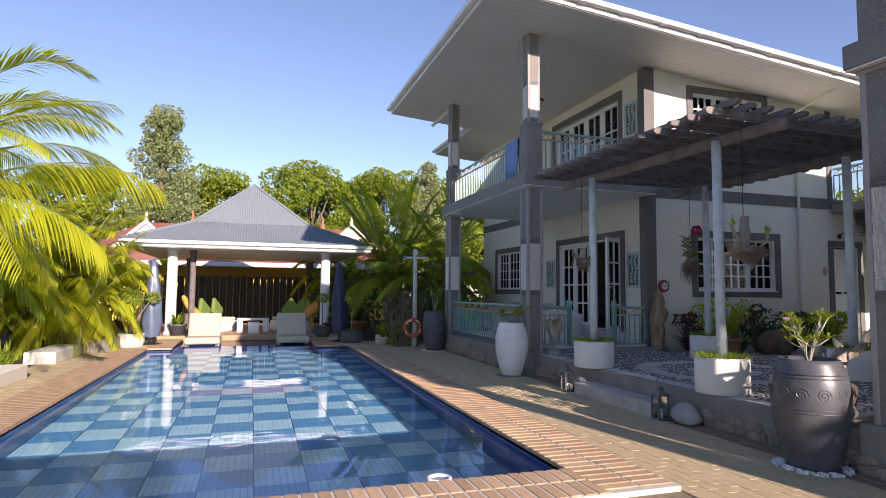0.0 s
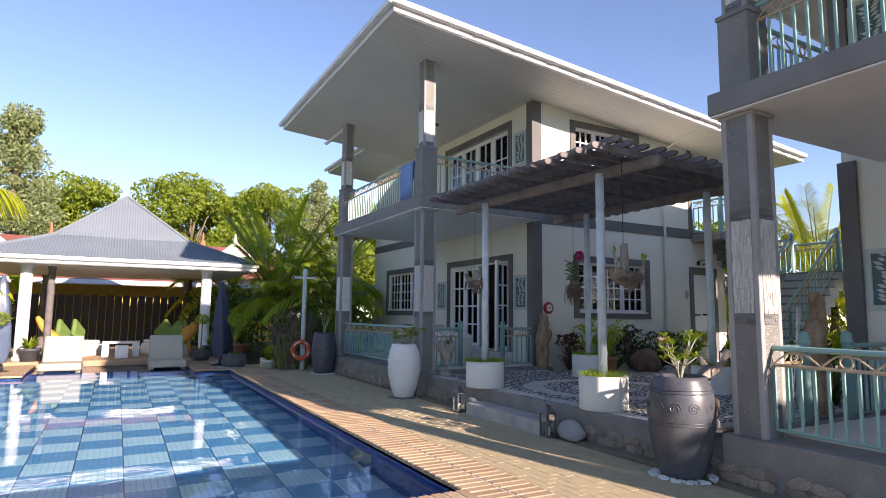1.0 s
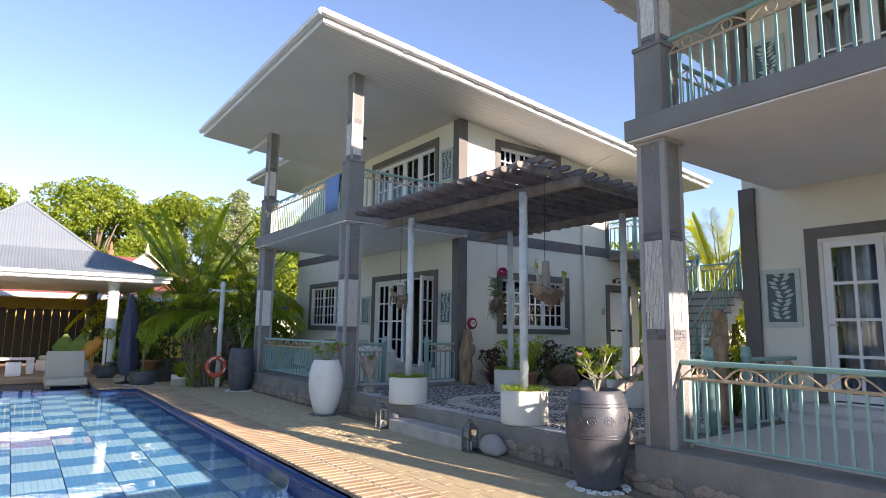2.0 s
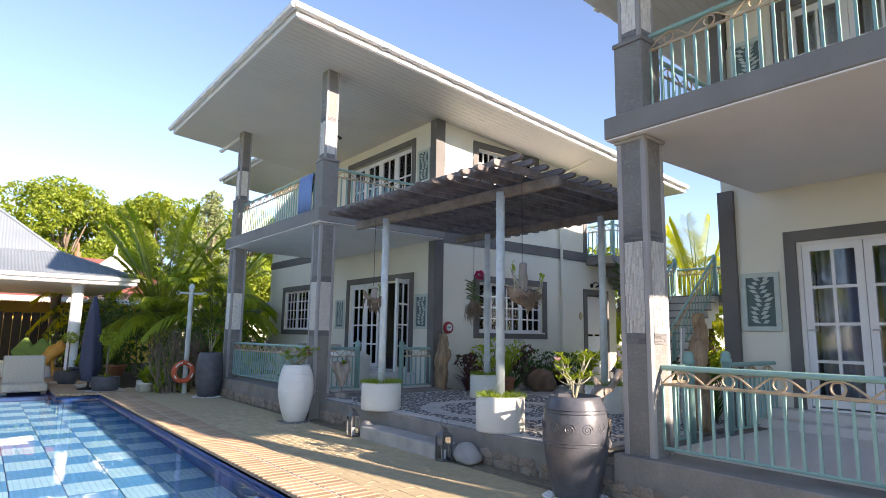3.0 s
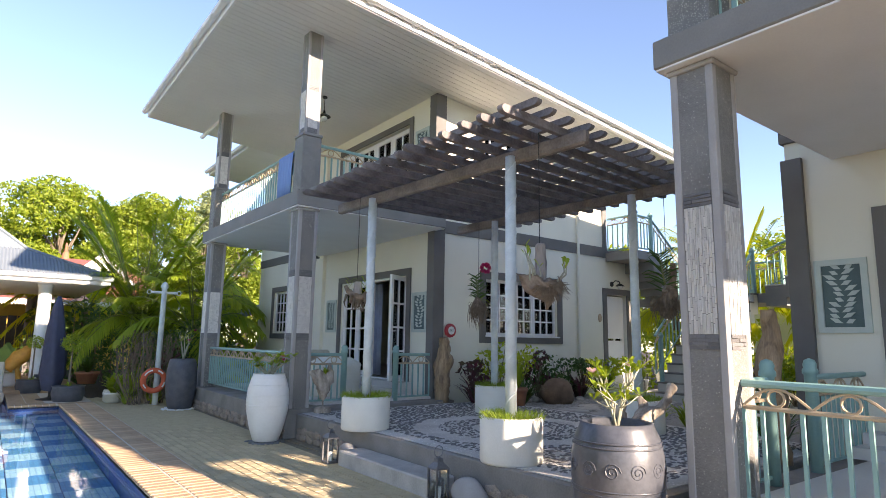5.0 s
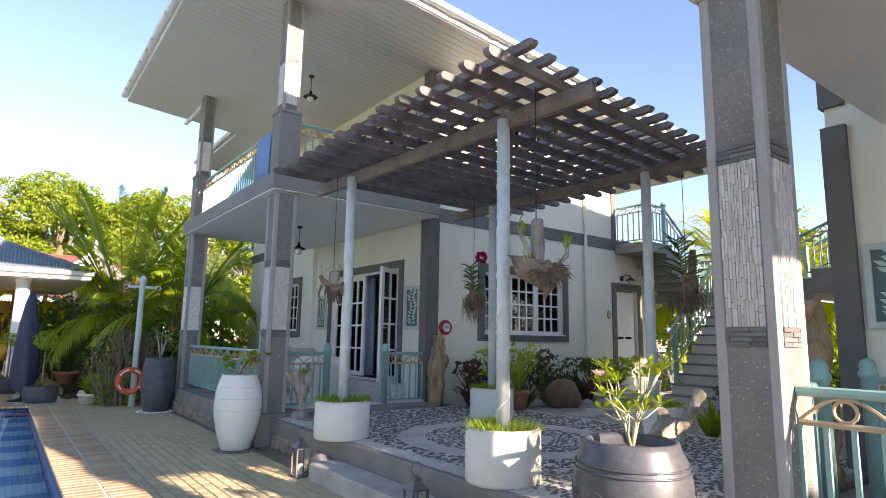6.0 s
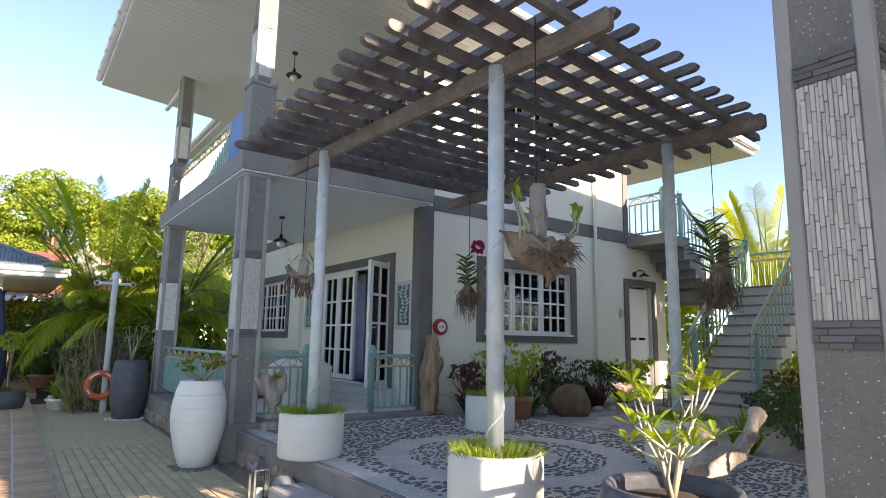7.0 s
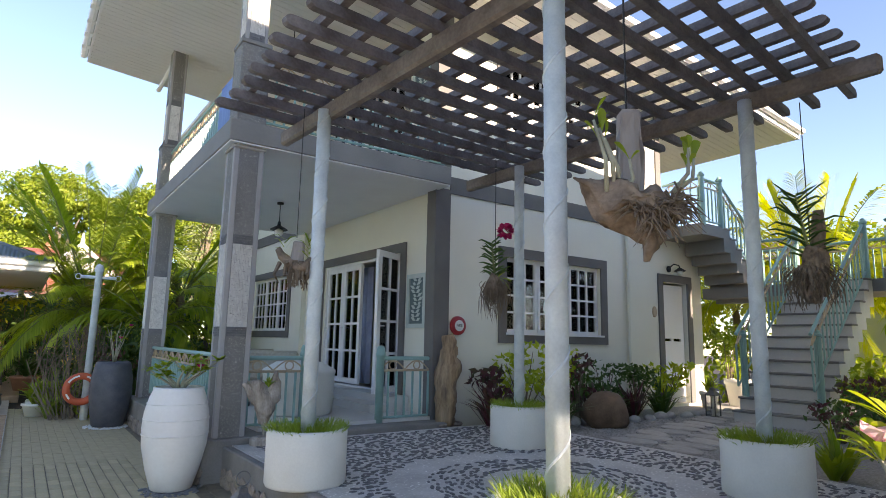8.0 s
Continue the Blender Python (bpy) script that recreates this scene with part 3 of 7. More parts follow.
    def surround(axis, a, u0, u1, z0, z1, w, sill=True):
        bm = bmesh.new()
        for p, q, r, s in ((u0 - w, u0, z0 - (w if sill else 0), z1 + w), (u1, u1 + w, z0 - (w if sill else 0), z1 + w), (u0, u1, z1, z1 + w)) + (((u0, u1, z0 - w, z0),) if sill else ()):
            box(bm, *(R(a - 0.028, p, r, a, q, s) if axis == "x" else R(p, a - 0.028, r, q, a, s)))
        bmesh.ops.remove_doubles(bm, verts=bm.verts, dist=1e-4)
        return part("surround", bm, M_trim, h, "dark grey painted surround")
    surround("x", 7.81, 10.9, 13.62, 0.66, 2.72, 0.14, False)
    surround("x", 7.81, 10.92, 13.8, 3.96, 5.86, 0.13, False)
    surround("y", 9.98, 9.05, 11.15, 1.57, 2.68, 0.15)
    surround("y", 9.98, 9.0, 10.9, 4.65, 5.80, 0.15)
    if fl > 0:
        surround("x", 7.72, 15.2, 17.5, 1.57, 2.72, 0.14)
    surround("y", 9.98, 12.88, 13.66, 0.38, 2.60, 0.14, False)
    # french doors: two fixed outer leaves, one closed leaf, one swung inwards
    yy = [10.94, 11.6, 12.27, 12.93, 13.58]
    for i, (a, b) in enumerate(zip(yy, yy[1:])):
        p, q = sorted((Y(a), Y(b)))
        if i == 1 and fl > 0:
            continue
        m = None
        if i == 0 and fl > 0:
            hinge = Vector((7.86, Y(10.94), 0))
            m = Matrix.Translation(hinge) @ pose(0, 0, 0, 0, 0, 118) @ Matrix.Translation(-hinge)
        leafd = grid_leaf(h, "french_door", "x", 7.86, p + 0.004, q - 0.004, 0.7, 2.68, 2, 4, 0.085, 0.035, m=m)
        leafd["label"] = "white glazed french door leaf" + (", standing open" if m is not None else "")
        knob = bmesh.new()
        tube(knob, [(7.86, q - 0.04, 1.62), (7.82, q - 0.04, 1.62)], 0.012, 6)
        tube(knob, [(7.82, q - 0.04, 1.62), (7.82, q - 0.13, 1.62)], 0.009, 6)
        part("handle", knob, M_alu, leafd, "steel lever handle")
    bm = bmesh.new()
    p, q = sorted((Y(10.9), Y(13.62)))
    frame_of(bm, "x", 7.84, 7.93, p, q, 0.64, 2.72, 0.04)
    part("door_frame", bm, M_white, h, "white door frame")
    for a, b in ((13.0, 13.55), (12.32, 12.9)) if fl > 0 else ((13.0, 13.55), (12.32, 12.9), (11.68, 12.2), (11.0, 11.55)):
        p, q = sorted((Y(a), Y(b)))
        folds(h, "x", 8.1, p, q, 0.7, 2.66, M_curtain)
    # upper sliding doors
    yy = [10.96, 11.66, 12.36, 13.06, 13.76]
    for a, b in zip(yy, yy[1:]):
        p, q = sorted((Y(a), Y(b)))
        grid_leaf(h, "balcony_door", "x", 7.86, p + 0.003, q - 0.003, 4.0, 5.82, 2, 3, 0.09, 0.03)["label"] = "white glazed balcony door leaf"
        folds(h, "x", 8.1, p + 0.1, q - 0.1, 4.0, 5.8, M_sheer)
    # windows with bars
    for u0, u1, z0, z1, ax, pl in ((9.05, 11.15, 1.57, 2.68, "y", 9.98), (9.0, 10.9, 4.65, 5.80, "y", 9.98), (15.2, 17.5, 1.57, 2.72, "x", 7.72))[:3 if fl > 0 else 2]:
        k = 3
        for i in range(k):
            a, b = u0 + (u1 - u0) * i / k, u0 + (u1 - u0) * (i + 1) / k
            if ax == "y":
                pl2 = Y(pl + 0.06) if fl > 0 else Y(pl + 0.06) - 0.05
                wdw = grid_leaf(h, "window", "y", pl2, a + 0.004, b - 0.004, z0, z1, 3, 4, 0.055, 0.028)
            else:
                p, q = sorted((Y(a), Y(b)))
                wdw = grid_leaf(h, "window", "x", pl + 0.06, p + 0.004, q - 0.004, z0, z1, 3, 4, 0.055, 0.028)
            wdw["label"] = "white small-paned casement window"
        if ax == "y":
            folds(h, "y", Y(pl + 0.3), u0, u0 + 0.3, z0 - 0.05, z1, M_sheer)
            folds(h, "y", Y(pl + 0.3), u1 - 0.95, u1, z0 - 0.05, z1, M_curtain)
            if z0 < 3:
                sill = boxes(R(u0 - 0.02, pl - 0.06, z0 - 0.03, u1 + 0.02, pl + 0.1, z0))
                part("window_sill", sill, M_white, h, "white window sill")
    # side door
    p = Y(10.05) if fl > 0 else Y(10.1)
    sd = grid_leaf(h, "side_door", "y", p, 12.92, 13.62, 0.4, 2.56, 2, 4, 0.09, 0.06)
    sd["label"] = "white panelled side door"
    q = p - 0.006 if fl > 0 else p + 0.045
    part("door_panel", boxes((13.0, q, 0.49, 13.54, q + 0.012, 1.5)), M_white, sd, "white lower panel")
    part("door_panel", boxes((13.0, q, 1.56, 13.54, q + 0.012, 2.48)), M_white, sd, "white upper panel")
    # decorative panels
    for y0, y1, z0, z1, sd_ in ((10.2, 10.68, 1.6, 2.36, 1), (13.84, 14.32, 1.6, 2.36, 2), (10.22, 10.68, 4.85, 5.62, 3)):
        p, q = sorted((Y(y0), Y(y1)))
        decor_panel(h, 7.808, p, q, z0, z1, sd_)
    # veranda floor, step and balcony slab
    part("veranda_floor", boxes(R(plinth, 9.9, -0.02, xw, 14.8, 0.42, S), bevel=0.012), M_terrace, h, "grey concrete veranda plinth")
    part("veranda_tiles", boxes(R(5.5, 10.2, 0.42, xw - 0.01, 14.5, 0.46, S)), M_floor, h, "pale floor tiles")
    part("door_step", boxes(R(7.2, 10.6, 0.46, 7.8, 13.9, 0.56), R(7.5, 10.6, 0.56, 7.8, 13.9, 0.66)), M_floor, h, "pale tiled door step")
    part("balcony_slab", boxes(R(cx - lip, 9.9, deck[0], xw - 0.01, 14.78, deck[1], S), bevel=0.01), M_slab, h, "grey painted balcony edge beam")
    part("balcony_ceiling", boxes(R(cx - lip + 0.015, 9.915, deck[0] - 0.015, xw - 0.02, 14.765, deck[0] - 0.001, S)), M_white, h, "white painted balcony ceiling")
    # columns and piers
    for i, yc in enumerate((9.97, 14.36)):
        a = S(yc) if fl > 0 else S(yc + 0.32)
        column(h, cx, a, 0.32, 0.42 if fl > 0 else 0.3, deck[0], 1.53, 2.40, near and i == 0, 11 + i)
        p = boxes((cx, a, deck[1], cx + 0.32, a + 0.32, pier), bevel=0.01)
        part("pier", p, M_agg, h, "grey aggregate balcony pier")
        part("pier_cap", boxes((cx - 0.012, a - 0.012, pier, cx + 0.332, a + 0.332, pier + 0.05), bevel=0.008), M_slab, h)
        cap = boxes((cx - 0.02, a - 0.02, deck[0] - 0.055, cx + 0.34, a + 0.34, deck[0] - 0.017), bevel=0.01)
        part("capital", cap, M_smooth, h)
        column(h, cx + 0.035, a + 0.035, 0.25, pier + 0.05, soffit_z(5.3) + 0.01, pier + 0.15, pier + 0.78, False, 21 + i, "upper_column")
    # railings
    railing(h, (cx + 0.16, S(10.29), 0.42), (cx + 0.16, S(14.36), 0.42), 0.80)
    railing(h, (cx + 0.16, S(10.29), deck[1]), (cx + 0.16, S(14.36), deck[1]), 0.82)
    railing(h, (cx + 0.32, S(10.05), deck[1]), (xw - 0.01, S(10.05), deck[1]), 0.82)
    # roof, sloping gently down from the pool side
    y0, y1 = sorted(eaves)
    bm = bmesh.new()
    x0, x1 = 3.80, 15.6
    vs = [bm.verts.new((x, y, soffit_z(x) + dz)) for dz in (0, 0.2) for x, y in ((x0, y0), (x1, y0), (x1, y1), (x0, y1))]
    for f in ((0, 3, 2, 1), (4, 5, 6, 7), (0, 1, 5, 4), (1, 2, 6, 5), (2, 3, 7, 6), (3, 0, 4, 7)):
        bm.faces.new([vs[i] for i in f])
    part("roof", bm, M_white, h, "white fascia and roof edge")
    if fl > 0:
        # the set-back roof over the rear rooms, on the same slope
        rear = bmesh.new()
        xr, yr = 6.25, 19.7
        vs = [rear.verts.new((x, y, soffit_z(x) + dz)) for dz in (0.003, 0.17) for x, y in ((xr, y1 + 0.003), (x1, y1 + 0.003), (x1, yr), (xr, yr))]
        for f in ((0, 3, 2, 1), (4, 5, 6, 7), (0, 1, 5, 4), (1, 2, 6, 5), (2, 3, 7, 6), (3, 0, 4, 7)):
            rear.faces.new([vs[i] for i in f])
        part("rear_roof", rear, M_white, h, "white eaves of the set-back rear roof")
        gr_ = bmesh.new()
        tube(gr_, [(xr - 0.06, y1 + 0.1, soffit_z(xr) + 0.12), (xr - 0.06, yr + 0.06, soffit_z(xr) + 0.12)], 0.06, 8)
        part("gutter", gr_, M_white, h, "white gutter")
        rp_ = bmesh.new()
        tube(rp_, [(5.1, y1 + 0.2, soffit_z(5.1) - 0.03), (5.1, y1 + 0.12, soffit_z(5.1) - 0.06), (5.1, 14.55, soffit_z(5.1) - 0.06)], 0.045, 8)
        part("rainwater_pipe", rp_, M_white, h, "white pipe under the soffit")
    sof = bmesh.new()
    nb = 54
    for i in range(nb):
        ya, yb = y0 + 0.03 + (y1 - y0 - 0.06) * i / nb, y0 + 0.03 + (y1 - y0 - 0.06) * (i + 1) / nb - 0.006
        xs = (x0 + 0.03, x1 - 0.03)
        v = [sof.verts.new((x, y, soffit_z(x) - d)) for d in (0.014, 0.002) for x, y in ((xs[0], ya), (xs[1], ya), (xs[1], yb), (xs[0], yb))]
        for f in ((0, 3, 2, 1), (0, 1, 5, 4), (2, 3, 7, 6)):
            sof.faces.new([v[k] for k in f])
    tagged(part("soffit", sof, M_soffit, h, "white tongue-and-groove soffit boards"), kind="stuff")
    # gutters
    for a, b in (((x0 - 0.06, y0 - 0.06), (x0 - 0.06, y1 + 0.06)), ((x0 - 0.06, eaves[0] - 0.06 * fl), (x1, eaves[0] - 0.06 * fl))):
        g = bmesh.new()
        tube(g, [(a[0], a[1], soffit_z(a[0]) + 0.14), (b[0], b[1], soffit_z(b[0]) + 0.14)], 0.065, 8)
        gut = part("gutter", g, M_white, h, "white gutter")
        first = None
        for i in range(1, 14):
            w = i / 14
            x, y = a[0] + (b[0] - a[0]) * w, a[1] + (b[1] - a[1]) * w
            if first is None:
                first = part("gutter_bracket", boxes((-0.07, -0.07, 0.08, 0.07, 0.07, 0.1)), M_white, gut)
                first.matrix_basis = pose(x, y, soffit_z(x))
            else:
                shared("gutter_bracket", first.data, gut, pose(x, y, soffit_z(x)))
    dp = bmesh.new()
    tube(dp, [(11.84, eaves[0] + 0.05 * fl, soffit_z(11.84) + 0.08), (11.84, Y(9.93), soffit_z(11.84) - 0.25), (11.84, Y(9.93), 0.35)], 0.035, 8)
    part("downpipe", dp, M_wall, h, "cream downpipe")
    # lamps under soffit and slab
    for x, y, z in ((6.3, 12.0, soffit_z(6.3) - 0.014), (6.36, 12.3, deck[0] - 0.016))[:2 if fl > 0 else 1]:
        lampb = bmesh.new()
        tube(lampb, [(x, S(y), z), (x, S(y), z - 0.03)], 0.05, 10)
        tube(lampb, [(x, S(y), z - 0.03), (x, S(y), z - 0.32)], 0.007, 5)
        lathe(lampb, [(0.02, -0.30), (0.03, -0.36), (0.13, -0.42), (0.135, -0.43), (0.02, -0.40)], 16, (x, S(y), z))
        lo = part("pendant_lamp", lampb, M_iron, h, "black iron pendant lamp")
        bulb = bmesh.new()
        lathe(bulb, [(0.02, -0.41), (0.065, -0.44), (0.07, -0.48), (0.05, -0.52), (0.01, -0.535)], 14, (x, S(y), z))
        part("globe", bulb, M_lampglass, lo, "opal glass globe", smooth=True)
    return h


villa = house("villa", "two-storey cream villa with grey stone columns and a white overhanging roof", lambda y: y, lambda y: 9.74 + (y - 9.97) * 1.0365, 1, False, 4.97, (8.58, 16.14), 0.08, 4.86, (3.50, 3.74), 4.66)
villa2 = house("villa", "second cream villa with a stone-belted column beside the pool", lambda y: 14.0 - y, lambda y: 13.47 - y, -1, True, 5.09, (5.08, -2.95), 0.10, 5.01, (3.45, 3.67), 4.42, 8.28, 14.25, 14.25)
for piece in villa2.children:
    # its veranda wall stands farther back than the first villa's
    if piece.name.split(".")[0] in ("wall", "inner_wall", "inner_floor", "string_course", "pilaster", "surround", "french_door", "door_frame", "curtain", "balcony_door", "window", "window_sill", "side_door", "wall_panel", "door_step"):
        piece.matrix_basis = Matrix.Translation((0.47, 0, 0)) @ piece.matrix_basis

# rail pieces of the ground verandas
railing(villa, (5.3, 10.1, 0.40), (6.05, 10.1, 0.40), 0.80)
railing(villa, (7.0, 10.0, 0.40), (7.72, 10.0, 0.40), 0.80)
railing(villa2, (5.42, 3.42, 0.40), (6.15, 3.42, 0.40), 0.80)
railing(villa2, (6.95, 3.42, 0.40), (8.2, 3.42, 0.40), 0.80)
for px, py, own in ((6.05, 10.1, villa), (7.0, 10.0, villa), (6.15, 3.42, villa2), (6.95, 3.42, villa2)):
    gp = bmesh.new()
    lathe(gp, [(0.05, 0), (0.05, 0.86), (0.062, 0.87), (0.062, 0.90), (0.05, 0.92), (0.055, 0.95), (0.04, 0.985), (0.005, 1.0)], 16, (px, py, 0.36))
    part("gate_post", gp, M_mint, own, "thick mint green gate post with a rounded cap", smooth=True)

# ---- pergola ----
pergola = thing("pergola", (6.6, 6.7, 0.36), "weathered timber pergola on rope-wrapped white posts", "pergola")
POSTS = ((5.16, 7.83), (5.30, 5.385), (7.69, 8.22), (7.88, 5.765))
ox, oy, oz = 6.6, 6.7, 0.36
for px, py in POSTS:
    pb = bmesh.new()
    tube(pb, [(px - ox, py - oy, 0.2), (px - ox, py - oy, 2.93 + 0.04 * (px - 5.15))], 0.055, 14)
    post = part("post", pb, M_post, pergola, "pale blue-white painted post", smooth=True)
    rp = bmesh.new()
    turns = 7
    tube(rp, [(px - ox + 0.054 * math.cos(2 * math.pi * turns * k / 110), py - oy + 0.054 * math.sin(2 * math.pi * turns * k / 110), 0.35 + 2.6 * k / 110) for k in range(111)], 0.007, 5)
    part("rope", rp, M_post, post, "rope wound round the post")
for (ax_, ay), (bx_, by) in (((5.40, 4.5), (5.16, 8.75)), ((7.96, 4.85), (7.80, 9.3))):
    ln = math.hypot(bx_ - ax_, by - ay)
    bb = boxes((-ln / 2, -0.045, 0, ln / 2, 0.045, 0.14), bevel=0.02)
    bo = part("beam", bb, M_beam, pergola, "brown timber beam")
    bo.matrix_basis = pose((ax_ + bx_) / 2 - ox, (ay + by) / 2 - oy, 2.86 + 0.04 * ((ax_ + bx_) / 2 - 5.15), 0, 0, math.degrees(math.atan2(by - ay, bx_ - ax_)))


def slat(length, w, hgt):
    """A batten with rounded ends, along x."""
    bm = bmesh.new()
    prof = [(-length / 2 + 0.05 * (1 - math.cos(a)), hgt * 0.5 * (1 + math.sin(a))) for a in np.linspace(-math.pi / 2, math.pi / 2, 7)]
    prof += [(-x, z) for x, z in prof[::-1]]
    a = [bm.verts.new((x, -w / 2, z)) for x, z in prof]
    b = [bm.verts.new((x, w / 2, z)) for x, z in prof]
    bm.faces.new(a)
    bm.faces.new(b[::-1])
    for i in range(len(prof)):
        j = (i + 1) % len(prof)
        bm.faces.new((a[i], b[i], b[j], a[j]))
    return bm


rng = random.Random(5)
sl = part("slat", slat(4.4, 0.055, 0.075), M_wood, pergola, "weathered grey-brown batten")
first = True
for i in range(15):
    y = 4.66 + 0.265 * i + rng.uniform(-0.012, 0.012)
    m = pose(6.62 - ox + rng.uniform(-0.03, 0.03), y + 2.18 * math.sin(radians(8.5)) - oy, 3.0 + 0.04 * (6.62 - 5.15), 0, 0, 8.5 + rng.uniform(-0.5, 0.5)) @ pose(0, 0, 0, 0, -2.3, 0)
    if first:
        sl.matrix_basis, first = m, False
    else:
        shared("slat", sl.data, pergola, m)
sb = part("slat", slat(4.15, 0.055, 0.065), M_wood, pergola, "weathered grey-brown batten")
for i in range(14):
    x = 4.76 + 0.29 * i
    m = pose(x - 0.07 - ox, 4.53 + 0.155 * (x - 4.75) + 2.05 - oy + rng.uniform(-0.04, 0.04), 3.076 + 0.04 * (x - 5.15), 0, 0, 92 + rng.uniform(-0.5, 0.5))
    if i == 0:
        sb.matrix_basis = m
    else:
        shared("slat", sb.data, pergola, m)

# ---- outdoor stair between the villas ----
stair = thing("staircase", (13.1, 8.3, 0.33), "pale concrete outdoor stair with mint green railings", "staircase")


def S_(x, y, z):
    return (x - 13.1, y - 8.3, z - 0.33)


N1, X0, X1, ZM = 12, 12.05, 14.25, 2.55
def flight(x0, y0, z0, x1, y1, z1, count, along, body):
    """Treads with a dark nosing line and a grey sawtooth string below."""
    for i in range(count):
        za, zb = z0 + (z1 - z0) * i / count, z0 + (z1 - z0) * (i + 1) / count
        low = zb - 0.34 if z0 > 1 else 0.33
        if along == "x":
            a, b = x0 + (x1 - x0) * i / count, x0 + (x1 - x0) * (i + 1) / count
            a, b = min(a, b), max(a, b)
            low = max(0.33, zb - 0.45)
            part("step", boxes((*S_(a, y0, low), *S_(b, y1, zb - 0.032))), body, stair)
            t = part("tread", boxes((*S_(a - (0.03 if x1 > x0 else 0), y0 - 0.015, zb - 0.032), *S_(b + (0 if x1 > x0 else 0.03), y1 + 0.015, zb)), bevel=0.006), M_slab, stair)
        else:
            a, b = sorted((y0 + (y1 - y0) * i / count, y0 + (y1 - y0) * (i + 1) / count))
            part("step", boxes((*S_(x0, a, max(0.33, zb - 0.45)), *S_(x1, b, zb - 0.032))), body, stair)
            part("tread", boxes((*S_(x0 - 0.015, a, zb - 0.028), *S_(x1 + 0.015, b + 0.02, zb)), bevel=0.006), M_floor, stair)


flight(X0, 7.12, 0.33, X1, 8.28, ZM, N1, "x", M_floor)
part("landing", boxes((*S_(X1, 6.95, ZM - 0.2), *S_(15.6, 10.0, ZM))), M_slab, stair, "grey middle landing")
flight(X1 + 0.5, 9.12, ZM, 13.55, 9.9, 3.58, 6, "x", M_slab)
part("landing", boxes((*S_(12.86, 9.12, 3.38), *S_(13.55, 9.95, 3.58))), M_slab, stair, "grey upper landing")
flight(X1, 6.95, ZM, 15.4, 4.5, 3.6, 6, "y", M_slab)
part("landing", boxes((*S_(14.25, 3.92, 3.4), *S_(15.4, 4.5, 3.6))), M_slab, stair, "grey upper landing")


def newel(x, y, z, hgt=0.95):
    b = bmesh.new()
    lathe(b, [(0.05, 0), (0.05, hgt - 0.06), (0.062, hgt - 0.05), (0.062, hgt - 0.02), (0.04, hgt), (0.03, hgt + 0.03), (0.005, hgt + 0.045)], 14, S_(x, y, z))
    part("newel", b, M_mint, stair, "mint green newel post")


for a, b in (((12.1, 8.22, 0.8), (14.2, 8.22, 2.6)), ((12.1, 7.18, 0.8), (14.2, 7.18, 2.6)), ((14.75, 9.16, 2.7), (13.55, 9.16, 3.58)),
             ((12.9, 9.16, 3.58), (13.53, 9.16, 3.58)), ((12.9, 9.9, 3.58), (12.9, 9.2, 3.58)), ((14.31, 6.9, 2.65), (14.31, 4.5, 3.6)), ((15.5, 7.1, 2.55), (15.5, 9.9, 2.55)), ((15.3, 6.9, 2.65), (15.3, 4.5, 3.6)),
             ((14.31, 4.45, 3.6), (14.31, 3.95, 3.6)), ((14.3, 8.28, 2.55), (14.3, 9.1, 2.55))):
    railing(stair, S_(*a), S_(*b), 0.82, base=0.06, gap=0.13)
for x, y, z in ((12.3, 8.22, 0.70), (12.3, 7.18, 0.70), (14.25, 8.22, 2.55), (14.25, 7.18, 2.55), (14.75, 9.16, 2.55), (13.55, 9.16, 3.55), (12.95, 9.16, 3.55), (15.5, 7.1, 2.55)):
    newel(x, y, z)

# ---- gazebo at the far end of the pool ----
GX, GY, GH = 0.12, 22.1, 3.6
gaz = thing("gazebo", (GX, GY, 0.0), "open poolside gazebo with a steep grey corrugated roof", "gazebo")
part("platform", boxes((-3.3, -3.3, -0.05, 3.3, 3.4, 0.12), bevel=0.02), M_brick, gaz, "low brick-edged platform")


def hip(bm, w0, z0, w1, z1, rib, depth):
    """One ring of a square hipped roof, corrugated down the slope."""
    for k in range(4):
        c, s = math.cos(k * math.pi / 2), math.sin(k * math.pi / 2)
        cols = int(2 * w0 / rib) * 2
        prev = None
        for i in range(cols + 1):
            u = -w0 + 2 * w0 * i / cols
            top = w1 if abs(u) <= w1 else abs(u)
            f = 0 if w0 == w1 else (w0 - top) / (w0 - w1)
            zt = z0 + (z1 - z0) * f
            d = depth if i % 2 else 0
            lo, hi = Vector((u, -w0, z0 + d)), Vector((u, -top, zt + d))
            a, b = (bm.verts.new((v.x * c - v.y * s, v.x * s + v.y * c, v.z)) for v in (lo, hi))
            if prev:
                if (prev[1].co - b.co).length > 1e-5:
                    bm.faces.new((prev[0], a, b, prev[1]))
            prev = (a, b)


